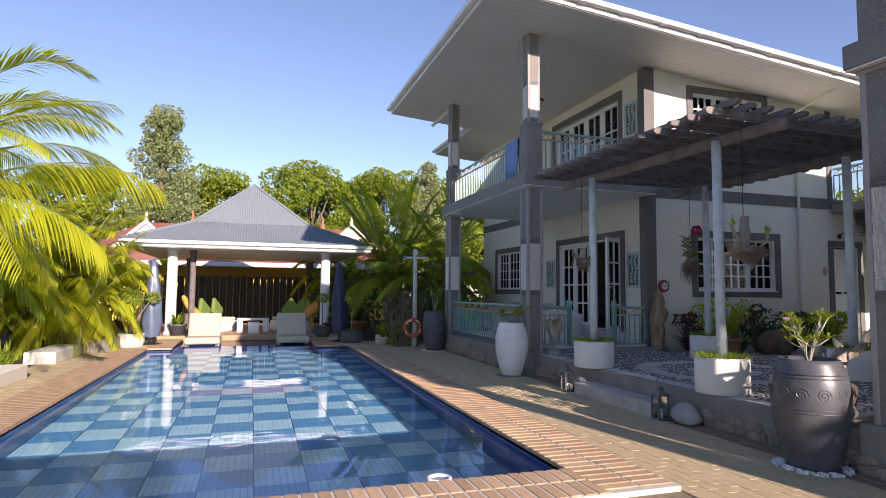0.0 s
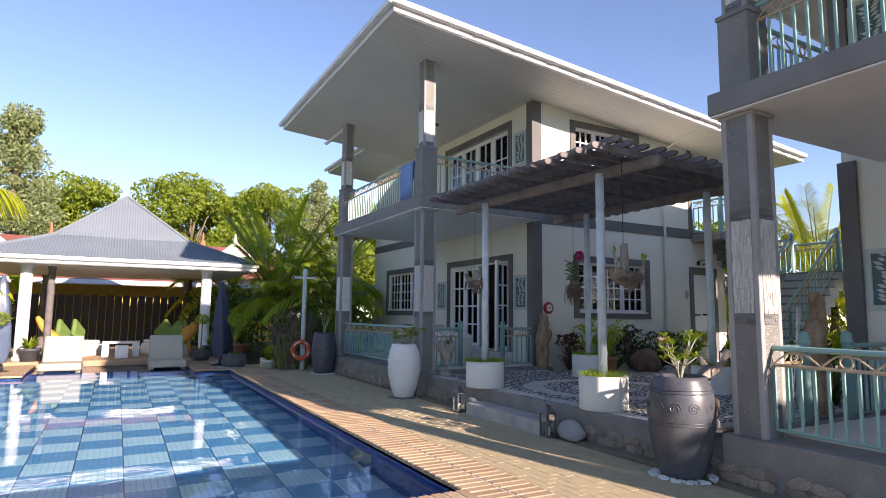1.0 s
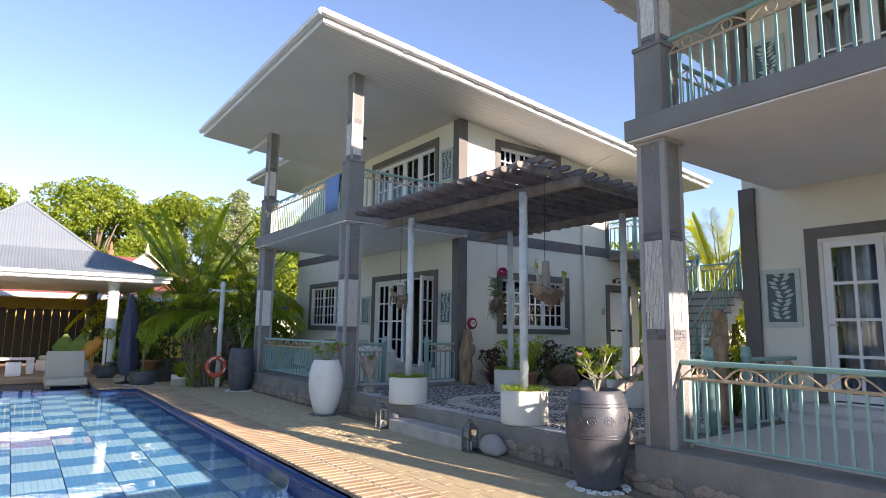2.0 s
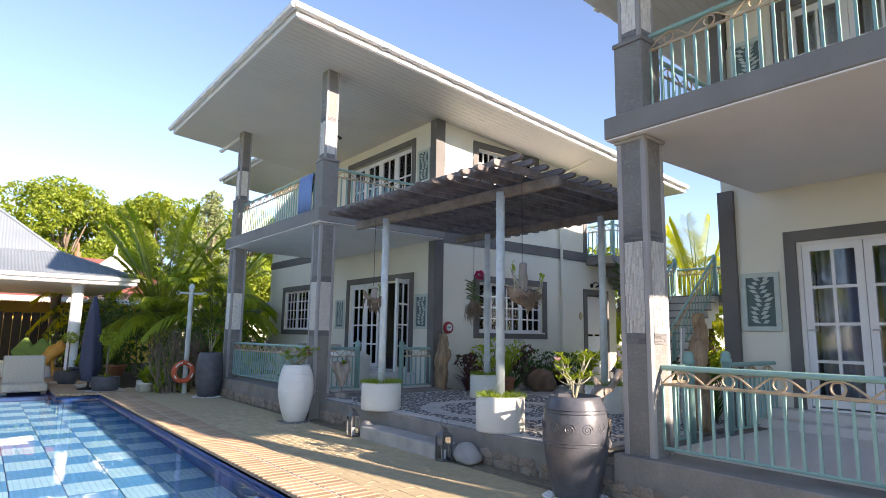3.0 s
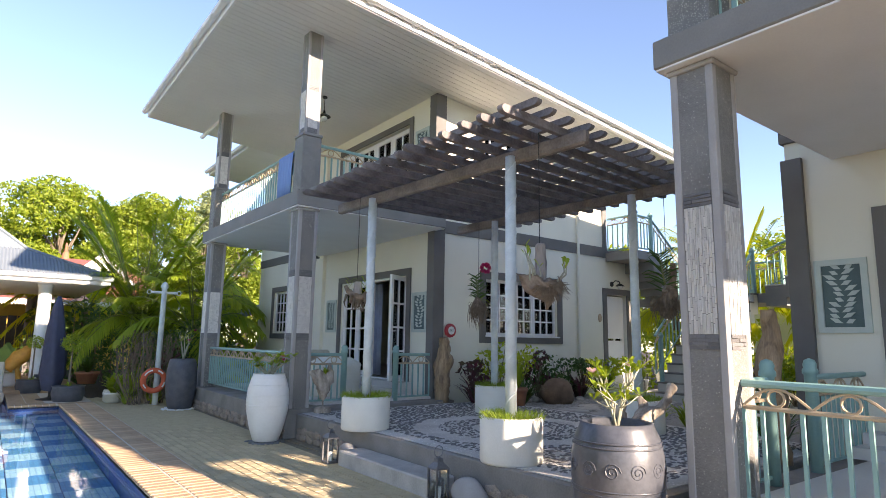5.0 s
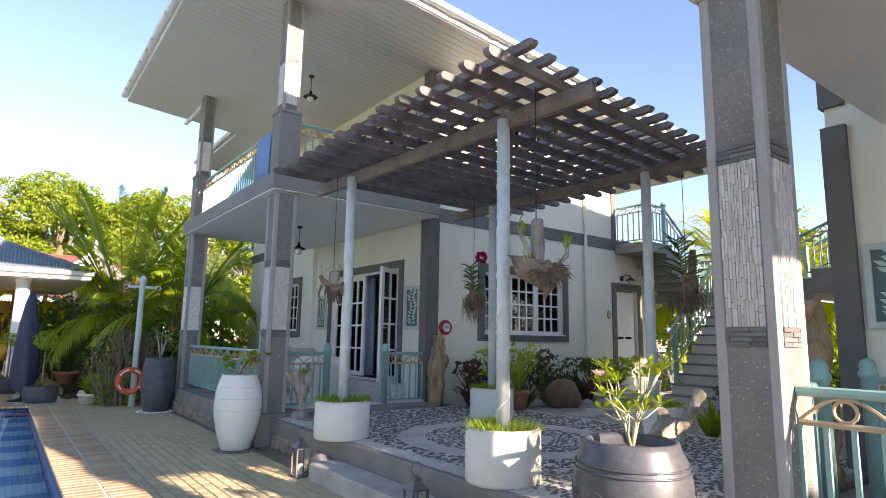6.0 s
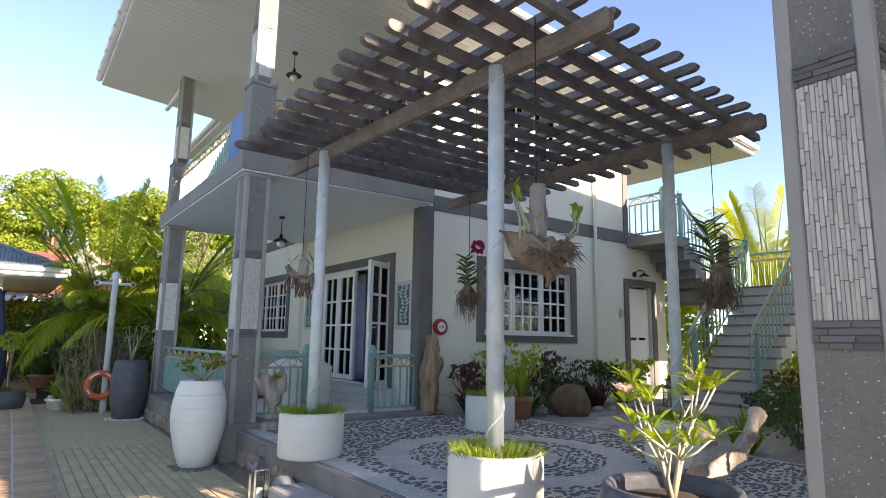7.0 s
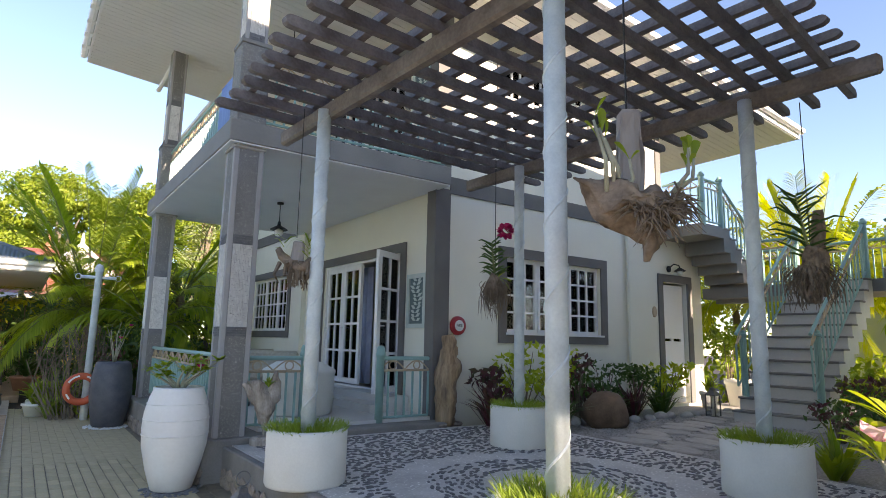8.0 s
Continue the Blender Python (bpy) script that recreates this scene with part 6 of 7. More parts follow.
def lounger(at, label):
    t = thing("sun_lounger", at, label, "sun lounger", "sun loungers")
    part("base", boxes((-0.45, -0.75, 0.06, 0.45, 0.5, 0.24), bevel=0.03), M_wicker, t)
    bk = part("backrest", boxes((-0.43, 0, 0, 0.43, 0.07, 0.75), bevel=0.03), M_wicker, t)
    bk.matrix_basis = pose(0, 0.0, 0.22, -28, 0, 0)
    for sx in (-1, 1):
        part("foot", boxes((sx * 0.38 - 0.05, -0.6, -0.16, sx * 0.38 + 0.05, 0.4, 0.06)), M_wicker, t)


lounger((-1.12, 17.95, -0.06), "taupe woven sun lounger on the shallow pool ledge")
lounger((1.30, 17.95, -0.06), "taupe woven sun lounger on the shallow pool ledge")


def umbrella(at, material, label, hgt=2.3, lean=0.0):
    t = thing("closed_parasol", at, label, "parasol")
    bm = bmesh.new()
    seg = 20
    rings = []
    prof = [(0.17, 0.25), (0.23, 0.6), (0.21, 1.1), (0.17, 1.6), (0.10, 2.05), (0.03, hgt)]
    for r, z in prof:
        rings.append([bm.verts.new((lean * z + r * (1 + 0.14 * math.cos(5 * k * 2 * math.pi / seg + z * 2)) * math.cos(2 * math.pi * k / seg), r * (1 + 0.14 * math.cos(5 * k * 2 * math.pi / seg + z * 2)) * math.sin(2 * math.pi * k / seg), z)) for k in range(seg)])
    for a, b in zip(rings, rings[1:]):
        for k in range(seg):
            bm.faces.new((a[k], a[(k + 1) % seg], b[(k + 1) % seg], b[k]))
    bm.faces.new(rings[-1])
    knobbly(bm, 5, 0.03, 3)
    part("cover", bm, material, t, smooth=True)
    bm = bmesh.new()
    lathe(bm, [(0.25, 0), (0.25, 0.05), (0.05, 0.09), (0.03, 0.1), (0.03, 1.0)], 16)
    part("base", bm, M_iron, t)


umbrella((-2.35, 17.1, 0.0), M_canvas, "closed parasol in a shiny grey-blue cover")
umbrella((2.55, 17.0, 0.0), M_navy, "closed parasol in a navy cover")
driftwood("driftwood_sculpture", (-1.55, 19.9, 0.12), [([(0.35, 0, 0.2), (0.1, 0, 0.5), (-0.25, 0, 0.95), (-0.38, 0, 1.15)], [0.2, 0.17, 0.1, 0.04])], M_yellow, "honey-coloured driftwood sculpture in the gazebo", 41)
driftwood("driftwood_sculpture", (2.05, 19.9, 0.12), [([(-0.25, 0, 0.45), (0.0, 0, 0.75), (0.22, 0, 0.95)], [0.14, 0.2, 0.12]), ([(0.05, 0, 0.0), (0.0, 0, 0.4), (0.0, 0, 0.7)], [0.06, 0.05, 0.08])], M_yellow, "honey-coloured driftwood sculpture in the gazebo", 43)

# ---- topiary, pots and boxes ----
def topiary(at, label, balls, seed, pot=True):
    t = thing("topiary", at, label, "topiary")
    bm = bmesh.new()
    if pot:
        lathe(bm, [(0.2, 0), (0.28, 0.04), (0.32, 0.2), (0.3, 0.32), (0.32, 0.35), (0.28, 0.36), (0.02, 0.34)], 24)
        part("pot", bm, M_blue_jar if pot == "dark" else M_planter, t, smooth=True)
    st = bmesh.new()
    for x, y, z, r in balls:
        tube(st, [(0, 0, 0.3), (x * 0.3, y * 0.3, z * 0.6), (x, y, z)], [0.022, 0.018, 0.012], 6)
    part("stem", st, M_bark, t)
    cloud("crown", balls, 9500, 0.055, M_leafl, t, seed, "clipped round crown", 0.8)
    gb = bmesh.new()
    tuft(gb, (0, 0, 0.33), 60, 0.18, 0.014, 2.2, random.Random(seed))
    part("underplanting", gb, M_grass, t)


topiary((2.85, 16.55, 0.0), "round-headed topiary tree in a dark pot by the pool", [(0, 0, 1.28, 0.24)], 3, "dark")
topiary((2.30, 19.0, 0.0), "small clipped topiary tree in a dark pot", [(0, 0, 1.25, 0.2)], 4, "dark")
topiary((-2.75, 16.6, 0.0), "two-headed topiary tree in a square pale pot", [(-0.05, 0, 1.3, 0.28), (0.45, 0.1, 1.28, 0.19)], 5, True)


def potted(at, r, h, material, label, seed, kind):
    t = thing("potted_plant", at, label, "potted plant")
    bm = bmesh.new()
    lathe(bm, [(r * 0.7, 0), (r * 0.95, h * 0.8), (r * 1.05, h * 0.82), (r * 1.05, h), (r * 0.9, h), (r * 0.88, h * 0.85), (0.02, h * 0.84)], 24)
    part("pot", bm, material, t, smooth=True)
    lf = bmesh.new()
    tuft(lf, (0, 0, h * 0.85), 60, kind[0], kind[1], kind[2], random.Random(seed))
    part("leaves", lf, kind[3], t)


potted((-3.95, 18.6, 0.25), 0.24, 0.32, M_terracotta, "terracotta pot with arching green leaves on the garden wall", 1, (0.6, 0.035, 0.9, M_leafl))
potted((-3.35, 19.0, 0.3), 0.26, 0.3, M_terracotta, "terracotta pot with spiky green leaves", 2, (0.6, 0.035, 0.9, M_leafl))
potted((3.5, 19.2, 0.2), 0.28, 0.3, M_terracotta, "wide terracotta bowl with strap leaves", 3, (0.55, 0.04, 1.1, M_leaf))
potted((-1.95, 19.1, 0.1), 0.26, 0.36, M_blue_jar, "dark pot with bright green leaves at the gazebo", 4, (0.5, 0.06, 1.3, M_leafl))
potted((2.55, 19.4, 0.1), 0.26, 0.36, M_blue_jar, "dark pot with bright green leaves at the gazebo", 5, (0.5, 0.06, 1.3, M_leafl))
potted((8.72, 8.75, 0.33), 0.17, 0.34, M_terracotta, "tall terracotta pot with upright leaves beside the boulder", 6, (0.5, 0.03, 0.5, M_leafl))
potted((13.55, 9.55, 0.33), 0.16, 0.3, M_planter, "pale pot with a small green plant by the side door", 7, (0.35, 0.04, 0.9, M_leafl))
potted((14.5, 9.5, 0.33), 0.25, 0.5, M_planter, "pale urn under the flowering shrub", 8, (0.3, 0.04, 0.9, M_leafl))
potted((3.65, 16.1, 0.0), 0.2, 0.22, M_planter, "low pale stone pot with broad leaves", 9, (0.42, 0.16, 0.9, M_leafl))
for x0, y0, x1, y1, h in ((-4.0, 9.2, -3.35, 11.3, 0.24), (-4.05, 13.3, -3.5, 15.2, 0.24), (-3.55, 15.5, -2.95, 16.9, 0.3)):
    t = thing("planter_box", ((x0 + x1) / 2, (y0 + y1) / 2, 0), "low white rendered planter box beside the pool path", "planter box", "white boxes")
    w, d = (x1 - x0) / 2, (y1 - y0) / 2
    part("body", boxes((-w, -d, 0, w, d, h), bevel=0.015), M_planter if h < 0.3 else M_terrace, t)
lw = thing("garden_wall", (-3.8, 18.8, 0), "low rough stone garden wall behind the path", "garden wall")
part("body", boxes((-1.2, -0.5, -0.02, 1.0, 0.6, 0.27), bevel=0.03), M_flag, lw)
cb_ = thing("stone_planter", (3.75, 16.3, 0.0), "white rough stone trough with big round leaves", "planter")
part("body", boxes((-0.25, -0.16, 0, 0.25, 0.16, 0.26), bevel=0.02), M_planter, cb_)
lf = bmesh.new()
rngl = random.Random(77)
for k in range(16):
    a = rngl.uniform(0, 6.28)
    b0, t0 = Vector((0, 0, 0.25)), Vector((0.34 * math.cos(a), 0.2 * math.sin(a), 0.42 + rngl.uniform(0, 0.2)))
    blade(lf, b0.lerp(t0, 0.4), t0, 0.2, 0.06)
part("leaves", lf, M_leafl, cb_, "broad round green leaves")

# ---- flower beds by the villas ----
rngb = random.Random(31)
for x, y, r, h, m, lab, leaf in ((8.95, 9.5, 0.46, 1.2, M_lime, "bright lime-green leafy shrub under the window", 0.11), (9.5, 9.5, 0.44, 1.15, M_lime, "bright lime-green leafy shrub under the window", 0.1),
                                 (10.1, 9.55, 0.45, 0.95, M_leaf, "dark green shrub by the wall", 0.1), (10.7, 9.55, 0.46, 1.0, M_leaf, "dark green shrub by the wall", 0.1),
                                 (11.4, 9.5, 0.46, 0.9, M_leaf, "dark green shrub by the wall", 0.1), (12.15, 9.5, 0.48, 1.15, M_lime, "yellow-green croton shrub beside the door", 0.13),
                                 (8.55, 9.5, 0.42, 0.9, M_leafr, "dark red-leaved shrub by the wall corner", 0.12), (9.85, 9.35, 0.36, 1.05, M_leafr, "red and green croton by the wall", 0.13),
                                 (14.6, 9.75, 0.6, 1.75, M_leafl, "sunlit flowering shrub beside the stair", 0.12), (11.3, 6.6, 0.4, 0.7, M_leaf, "flowering shrub by the path", 0.08),
                                 (9.9, 5.6, 0.5, 0.7, M_leaf, "low dark flowering shrub behind the terrace", 0.08), (10.6, 6.0, 0.5, 0.8, M_leaf, "low dark flowering shrub behind the terrace", 0.08),
                                 (11.2, 6.3, 0.5, 0.9, M_leafr, "reddish leafy shrub behind the terrace", 0.1), (9.3, 5.0, 0.5, 0.75, M_leaf, "low dark flowering shrub behind the terrace", 0.08),
                                 (12.4, 6.4, 0.6, 1.0, M_leafl, "yellow-green shrub by the stair", 0.12), (13.5, 6.2, 0.6, 1.1, M_leafl, "yellow-green shrub by the stair", 0.12),
                                 (14.6, 5.6, 0.7, 1.3, M_leafl, "yellow-green shrub behind the stair", 0.12), (12.2, 5.2, 0.6, 0.9, M_leaf, "dark green shrub by the second villa", 0.1)):
    shrub((x, y, 0.3), r, h, lab, int(x * 100 + y * 10), m, leaf)
for x, y, ln, m, lab in ((8.35, 9.4, 0.7, M_leafr, "dark red cordyline by the wall corner"), (9.2, 9.1, 0.6, M_leaf, "green strap-leaved plant by the wall"), (10.45, 9.35, 0.65, M_leaf, "arching dark spider lily by the wall"),
                         (11.0, 9.3, 0.65, M_leafr, "purple-green cordyline by the wall"), (11.75, 9.3, 0.6, M_leaf, "green strap-leaved plant by the wall"), (9.1, 5.75, 0.5, M_leafl, "striped strap-leaved plant by the planter"),
                         (8.95, 6.2, 0.45, M_leafl, "striped strap-leaved plant by the planter"), (3.85, 15.6, 0.5, M_grass, "pale striped strap plant beside the lifebuoy"), (4.35, 15.5, 0.35, M_leafl, "yellow-green low plant under the lifebuoy"),
                         (4.0, 16.0, 0.9, M_leafl, "tall strap-leaved plant behind the post"), (-4.0, 12.2, 0.6, M_grass, "pale strap-leaved plant by the path"), (-4.2, 11.9, 0.5, M_leafl, "green strap-leaved plant by the path"),
                         (8.3, 4.35, 0.6, M_leaf, "strap-leaved plant by the veranda")):
    strappy((x, y, 0.3 if x > 7 else 0.0), 66, ln, 0.045, 0.9, lab, int(abs(x * 37) + y * 11), m)

# dry climbing stems round the lifebuoy post
dr = thing("dry_vine", (4.2, 15.5, 0.0), "tangle of grey bare vine stems behind the lifebuoy", "vine")
bm = bmesh.new()
for k in range(60):
    x, y = rngb.uniform(-0.6, 0.55), rngb.uniform(-0.2, 0.35)
    tube(bm, [(x * 0.6, y, 0), (x + rngb.uniform(-0.15, 0.15), y, rngb.uniform(0.3, 0.7)), (x + rngb.uniform(-0.25, 0.25), y + rngb.uniform(-0.1, 0.1), rngb.uniform(0.8, 1.6)), (x + rngb.uniform(-0.3, 0.3), y, rngb.uniform(0.9, 1.5))], [0.012, 0.01, 0.008, 0.004], 4)
part("stem", bm, M_root, dr)
shrub((4.75, 15.6, 0), 0.4, 1.3, "purple-leaved shrub beside the slate jar", 91, M_leafr, 0.09)

# ---- palms ----
palm((4.6, 19.3, 0), 1.7, 40, 2.1, 3.4, 1.6, "big green palm beside the gazebo", 7, M_palm, 0.62, 0.028, 64, 0.16, hang=0.7, extra=tuple((a, ln, up, 1.7, 1.7, 0.55, 0.6) for a, ln, up in ((3.1, 2.2, 4.6), (3.6, 1.7, 5.0), (4.2, 1.2, 5.1), (4.7, 1.6, 4.6), (5.3, 1.3, 5.2), (5.8, 1.9, 4.9), (0.2, 2.2, 4.5), (2.6, 1.6, 5.0), (0.9, 1.2, 5.2))))
palm((6.5, 19.4, 0), 2.4, 22, 2.4, 3.0, 1.8, "green palm behind the villa corner", 9, M_palm, 0.62, 0.03, 56, 0.15, hang=0.7)
palm((5.7, 17.9, 0), 1.5, 18, 2.0, 3.0, 1.8, "green palm beside the gazebo", 11, M_palm, 0.65, 0.05, 34, 0.14)
palm((7.2, 23.5, 0), 3.2, 14, 2.4, 1.8, 2.0, "tall yellow-green palm behind the villa", 13, M_palmy, 0.6, 0.05, 34, 0.13)
palm((-4.75, 17.4, 0), 1.5, 46, 2.3, 3.2, 2.2, "yellow-green areca palm beside the pool path", 15, M_palmy, 0.55, 0.03, 56, 0.08, 2)
palm((-5.6, 14.6, 0), 1.5, 26, 2.2, 2.9, 2.0, "yellow-green areca palm by the garden wall", 17, M_palmy, 0.62, 0.042, 36, 0.1, 2)
palm((-4.3, 9.0, 0), 2.9, 15, 2.8, 2.3, 1.7, "coconut palm with long arching fronds over the pool path", 21, M_palmy, 0.62, 0.02, 64, 0.15, azim=(-0.6, 1.7), hang=0.8, extra=((0.02, 2.8, 3.5, 2.6, 2.9, 0.3, 0.62), (0.1, 3.5, 2.9, 2.2, 2.3, 1.9, 0.7), (0.35, 3.0, 3.3, 2.5, 2.5, 0.9, 0.62), (0.0, 2.4, 4.3, 2.7, 2.9, 0.2, 0.6), (-0.12, 2.9, 2.0, 2.2, 2.2, 1.7, 0.7)))
palm((-6.6, 14.6, 0), 2.3, 14, 2.8, 1.9, 2.0, "green palm in the side garden", 23, M_palm, 0.7, 0.05, 36, 0.15)
palm((-7.6, 19.2, 0), 2.4, 14, 2.8, 1.9, 2.0, "green palm in the side garden", 24, M_palmy, 0.7, 0.05, 36, 0.15)
palm((18.6, 9.6, 0), 2.8, 26, 2.2, 2.9, 1.8, "sunlit yellow-green palm behind the stair", 25, M_palmy, 0.65, 0.05, 36, 0.13)
palm((19.2, 12.0, 0), 2.4, 22, 2.2, 2.8, 1.8, "sunlit yellow-green palm behind the stair", 26, M_palmy, 0.65, 0.05, 34, 0.13)
palm((20.5, 7.0, 0), 2.6, 16, 2.4, 2.2, 1.7, "green palm behind the stair", 27, M_palm, 0.65, 0.05, 34, 0.13)
palm((22.0, 9.2, 0), 3.2, 14, 2.6, 2.0, 1.9, "green palm behind the stair", 28, M_palm, 0.65, 0.05, 32, 0.13)
palm((18.2, 6.6, 0), 2.2, 22, 2.2, 2.8, 1.8, "yellow-green palm beside the second villa", 29, M_palmy, 0.6, 0.05, 32, 0.12)

palm((-4.0, 15.6, 0), 1.1, 30, 1.5, 3.0, 1.9, "bright yellow-green areca palm beside the pool path", 36, M_palmy, 0.5, 0.024, 56, 0.07, 2, extra=tuple((a, 1.5, up, 2.0, 0.9, 1.2, 0.6) for a, up in ((-0.2, 3.6), (0.4, 3.4), (1.2, 3.6), (3.4, 3.6), (4.2, 3.5), (4.9, 3.7), (5.6, 3.6), (2.4, 3.5))))
palm((17.6, 9.4, 0), 2.0, 20, 1.6, 2.8, 1.4, "bright yellow-green palm behind the stair landing", 37, M_palmy, 0.55, 0.028, 56, 0.1, extra=tuple((a, ln, 4.4, 1.3, 2.0, 0.4, 0.6) for a, ln in ((2.6, 1.0), (3.4, 1.2), (4.2, 0.9), (5.0, 1.1), (1.6, 1.1), (0.6, 1.0))))

# banana plants behind the gazebo
for k, (x, y, h) in enumerate(((3.2, 26.4, 3.0), (4.4, 26.8, 2.6), (-3.2, 26.8, 2.2))):
    t = thing("banana_plant", (x, y, 0), "banana plant with torn broad leaves behind the gazebo", "banana plant")
    bm = bmesh.new()
    tube(bm, [(0, 0, 0), (0, 0, h)], [0.12, 0.07], 8)
    part("stem", bm, M_stalk, t)
    rb2 = random.Random(50 + k)
    for i in range(7):
        a = rb2.uniform(0, 6.28)
        bm = bmesh.new()
        pts = [Vector((0, 0, h * 0.95)) + Vector((math.cos(a), math.sin(a), 0)) * (1.3 * s * s * 0.7) + Vector((0, 0, 1.6 * s - 0.55 * s * s)) for s in np.linspace(0, 1, 9)]
        for s in range(8):
            for w in (-1, 1):
                d = (pts[s + 1] - pts[s])
                sd = d.cross(Vector((0, 0, 1))).normalized() * w * (0.32 * math.sin(math.pi * (s + 1) / 9.5))
                v = [bm.verts.new(p) for p in (pts[s], pts[s + 1], pts[s + 1] + sd + Vector((0, 0, -0.05)), pts[s] + sd * 0.95 + Vector((0, 0, -0.05)))]
                bm.faces.new(v)
        part("leaf", bm, M_leafl, t)

# ---- hedge masses that close the garden ----
def hedge(at, sx, sy, h, label, seed, material, leaf=0.16, dense=130, n=30, low=0.15):
    rng = random.Random(seed)
    t = thing("hedge", at, label, "hedge")
    cl = [(rng.uniform(-sx, sx), rng.uniform(-sy, sy), rng.uniform(low, 0.9) * h, rng.uniform(0.45, 0.75)) for _ in range(n)]
    st = bmesh.new()
    for c in cl[::2]:
        tube(st, [(c[0] * 0.9, c[1], 0), (c[0], c[1], c[2])], [0.03, 0.01], 5)
    part("stem", st, M_bark, t)
    cloud("foliage", cl, dense, leaf, material, t, seed)


hedge((-6.2, 10.2, 0), 1.6, 2.6, 2.0, "dense sunlit hedge along the side garden", 61, M_leafl, 0.15, 200, 44)
hedge((-6.6, 16.5, 0), 1.7, 3.2, 2.4, "dense sunlit hedge along the side garden", 62, M_leafl, 0.16, 180, 50)
hedge((-7.0, 23.5, 0), 2.2, 3.2, 3.0, "dense green hedge behind the palms", 63, M_leaf, 0.2, 110, 50)
hedge((6.0, 22.0, 0), 2.2, 1.6, 2.8, "dark dense planting behind the palms", 64, M_leaf, 0.18, 130, 46)
hedge((5.6, 17.6, 0), 1.0, 0.8, 1.6, "dark dense planting beside the villa", 65, M_leaf, 0.13, 260, 30)
hedge((7.6, 20.0, 0), 1.2, 1.4, 2.4, "green planting between villa and palms", 66, M_leafl, 0.16, 180, 34)
hedge((3.6, 23.2, 0), 1.0, 1.4, 2.4, "dark planting beside the gazebo", 67, M_leaf, 0.16, 160, 30)
hedge((-4.2, 22.6, 0), 0.9, 1.6, 2.2, "green planting beside the gazebo", 68, M_leafl, 0.16, 160, 30)
hedge((19.5, 10.5, 0), 2.0, 4.0, 2.2, "sunlit garden hedge behind the stair", 69, M_leafl, 0.2, 110, 50)
hedge((17.2, 7.4, 0), 0.5, 1.2, 1.1, "sunlit yellow-green hedge beside the stair", 76, M_leafl, 0.13, 300, 26)
gh = thing("garden_house", (22.4, 8.0, 0), "low beige garden house with a white barred window", "house")
part("wall", wall_bm("x", -0.1, 0.1, -4.5, 3.0, 0, 2.9, [(-0.1, 1.4, 0.9, 2.1)]), M_wall, gh, "beige rendered wall")
part("wall", boxes((0.1, -4.5, 0, 3.0, -4.3, 2.9)), M_wall, gh)
part("wall", boxes((0.1, 2.8, 0, 3.0, 3.0, 2.9)), M_wall, gh)
# back wall: the shade of the room is put into its dark colour
part("wall", boxes((3.0, -4.5, 0, 3.2, 3.0, 2.9)), M_dark, gh)
part("roof", boxes((-0.5, -4.8, 2.9, 3.4, 3.3, 3.02), bevel=0.02), M_tin, gh, "grey sheet roof")
for k in range(7):
    part("window_bar", boxes((-0.02, -0.1 + 0.25 * k - 0.015, 0.9, 0.02, -0.1 + 0.25 * k + 0.015, 2.1)), M_white, gh)
for z in (0.92, 1.3, 1.7, 2.08):
    part("window_bar", boxes((-0.025, -0.1, z - 0.015, 0.015, 1.4, z + 0.015)), M_white, gh)
hedge((19.5, 4.5, 0), 2.0, 3.0, 2.4, "garden hedge behind the second villa", 70, M_leafl, 0.2, 110, 44)

# ---- neighbour house and fence behind the gazebo ----
fn = thing("fence", (0.2, 26.4, 0), "dark timber screen fence behind the gazebo", "fence")
for i in range(26):
    x = -3.4 + 6.8 * i / 25
    part("board", boxes((x - 0.125, -0.02, 0, x + 0.125, 0.02, 2.05 + 0.02 * math.sin(i * 3)), bevel=0.004), M_dark, fn)
nh = thing("neighbour_house", (0.0, 33.0, 0), "low house with red roofs, white gables and a yellow frieze", "house")
part("wall", boxes((-7, -3, 0, 7.5, 5, 2.9)), M_yellowboard, nh, "yellow painted wall")
vr = bmesh.new()
for a, b, c, d in (((-7.5, -4.6, 2.75), (8.0, -4.6, 2.75), (7.5, -2.9, 3.3), (-7.0, -2.9, 3.3)), ((-7.0, -2.9, 3.4), (7.5, -2.9, 3.4), (5.8, 1, 5.0), (-5.4, 1, 5.0)), ((7.5, -2.9, 3.4), (7.5, 5, 3.4), (5.8, 1, 5.0), (5.8, 1, 5.0)), ((-7.0, -2.9, 3.4), (-5.4, 1, 5.0), (-5.4, 1, 5.0), (-7, 5, 3.4))):
    vs_ = [vr.verts.new(p) for p in (a, b, c)] + ([vr.verts.new(d)] if d != c else [])
    vr.faces.new(vs_)
rr_ = part("roof", vr, M_redtin, nh, "red corrugated roof")
sl_ = rr_.modifiers.new("thick", "SOLIDIFY")
sl_.thickness = 0.08
fz = bmesh.new()
for i in range(150):
    x = -7.5 + 15.5 * i / 150
    v = [fz.verts.new(p) for p in ((x, -4.62, 2.75), (x + 0.103, -4.62, 2.75), (x + 0.103, -4.62, 2.6), (x + 0.052, -4.62, 2.52), (x, -4.62, 2.6))]
    fz.faces.new(v)
tagged(part("frieze", fz, M_white, nh, "white scalloped eaves frieze"), kind="stuff")
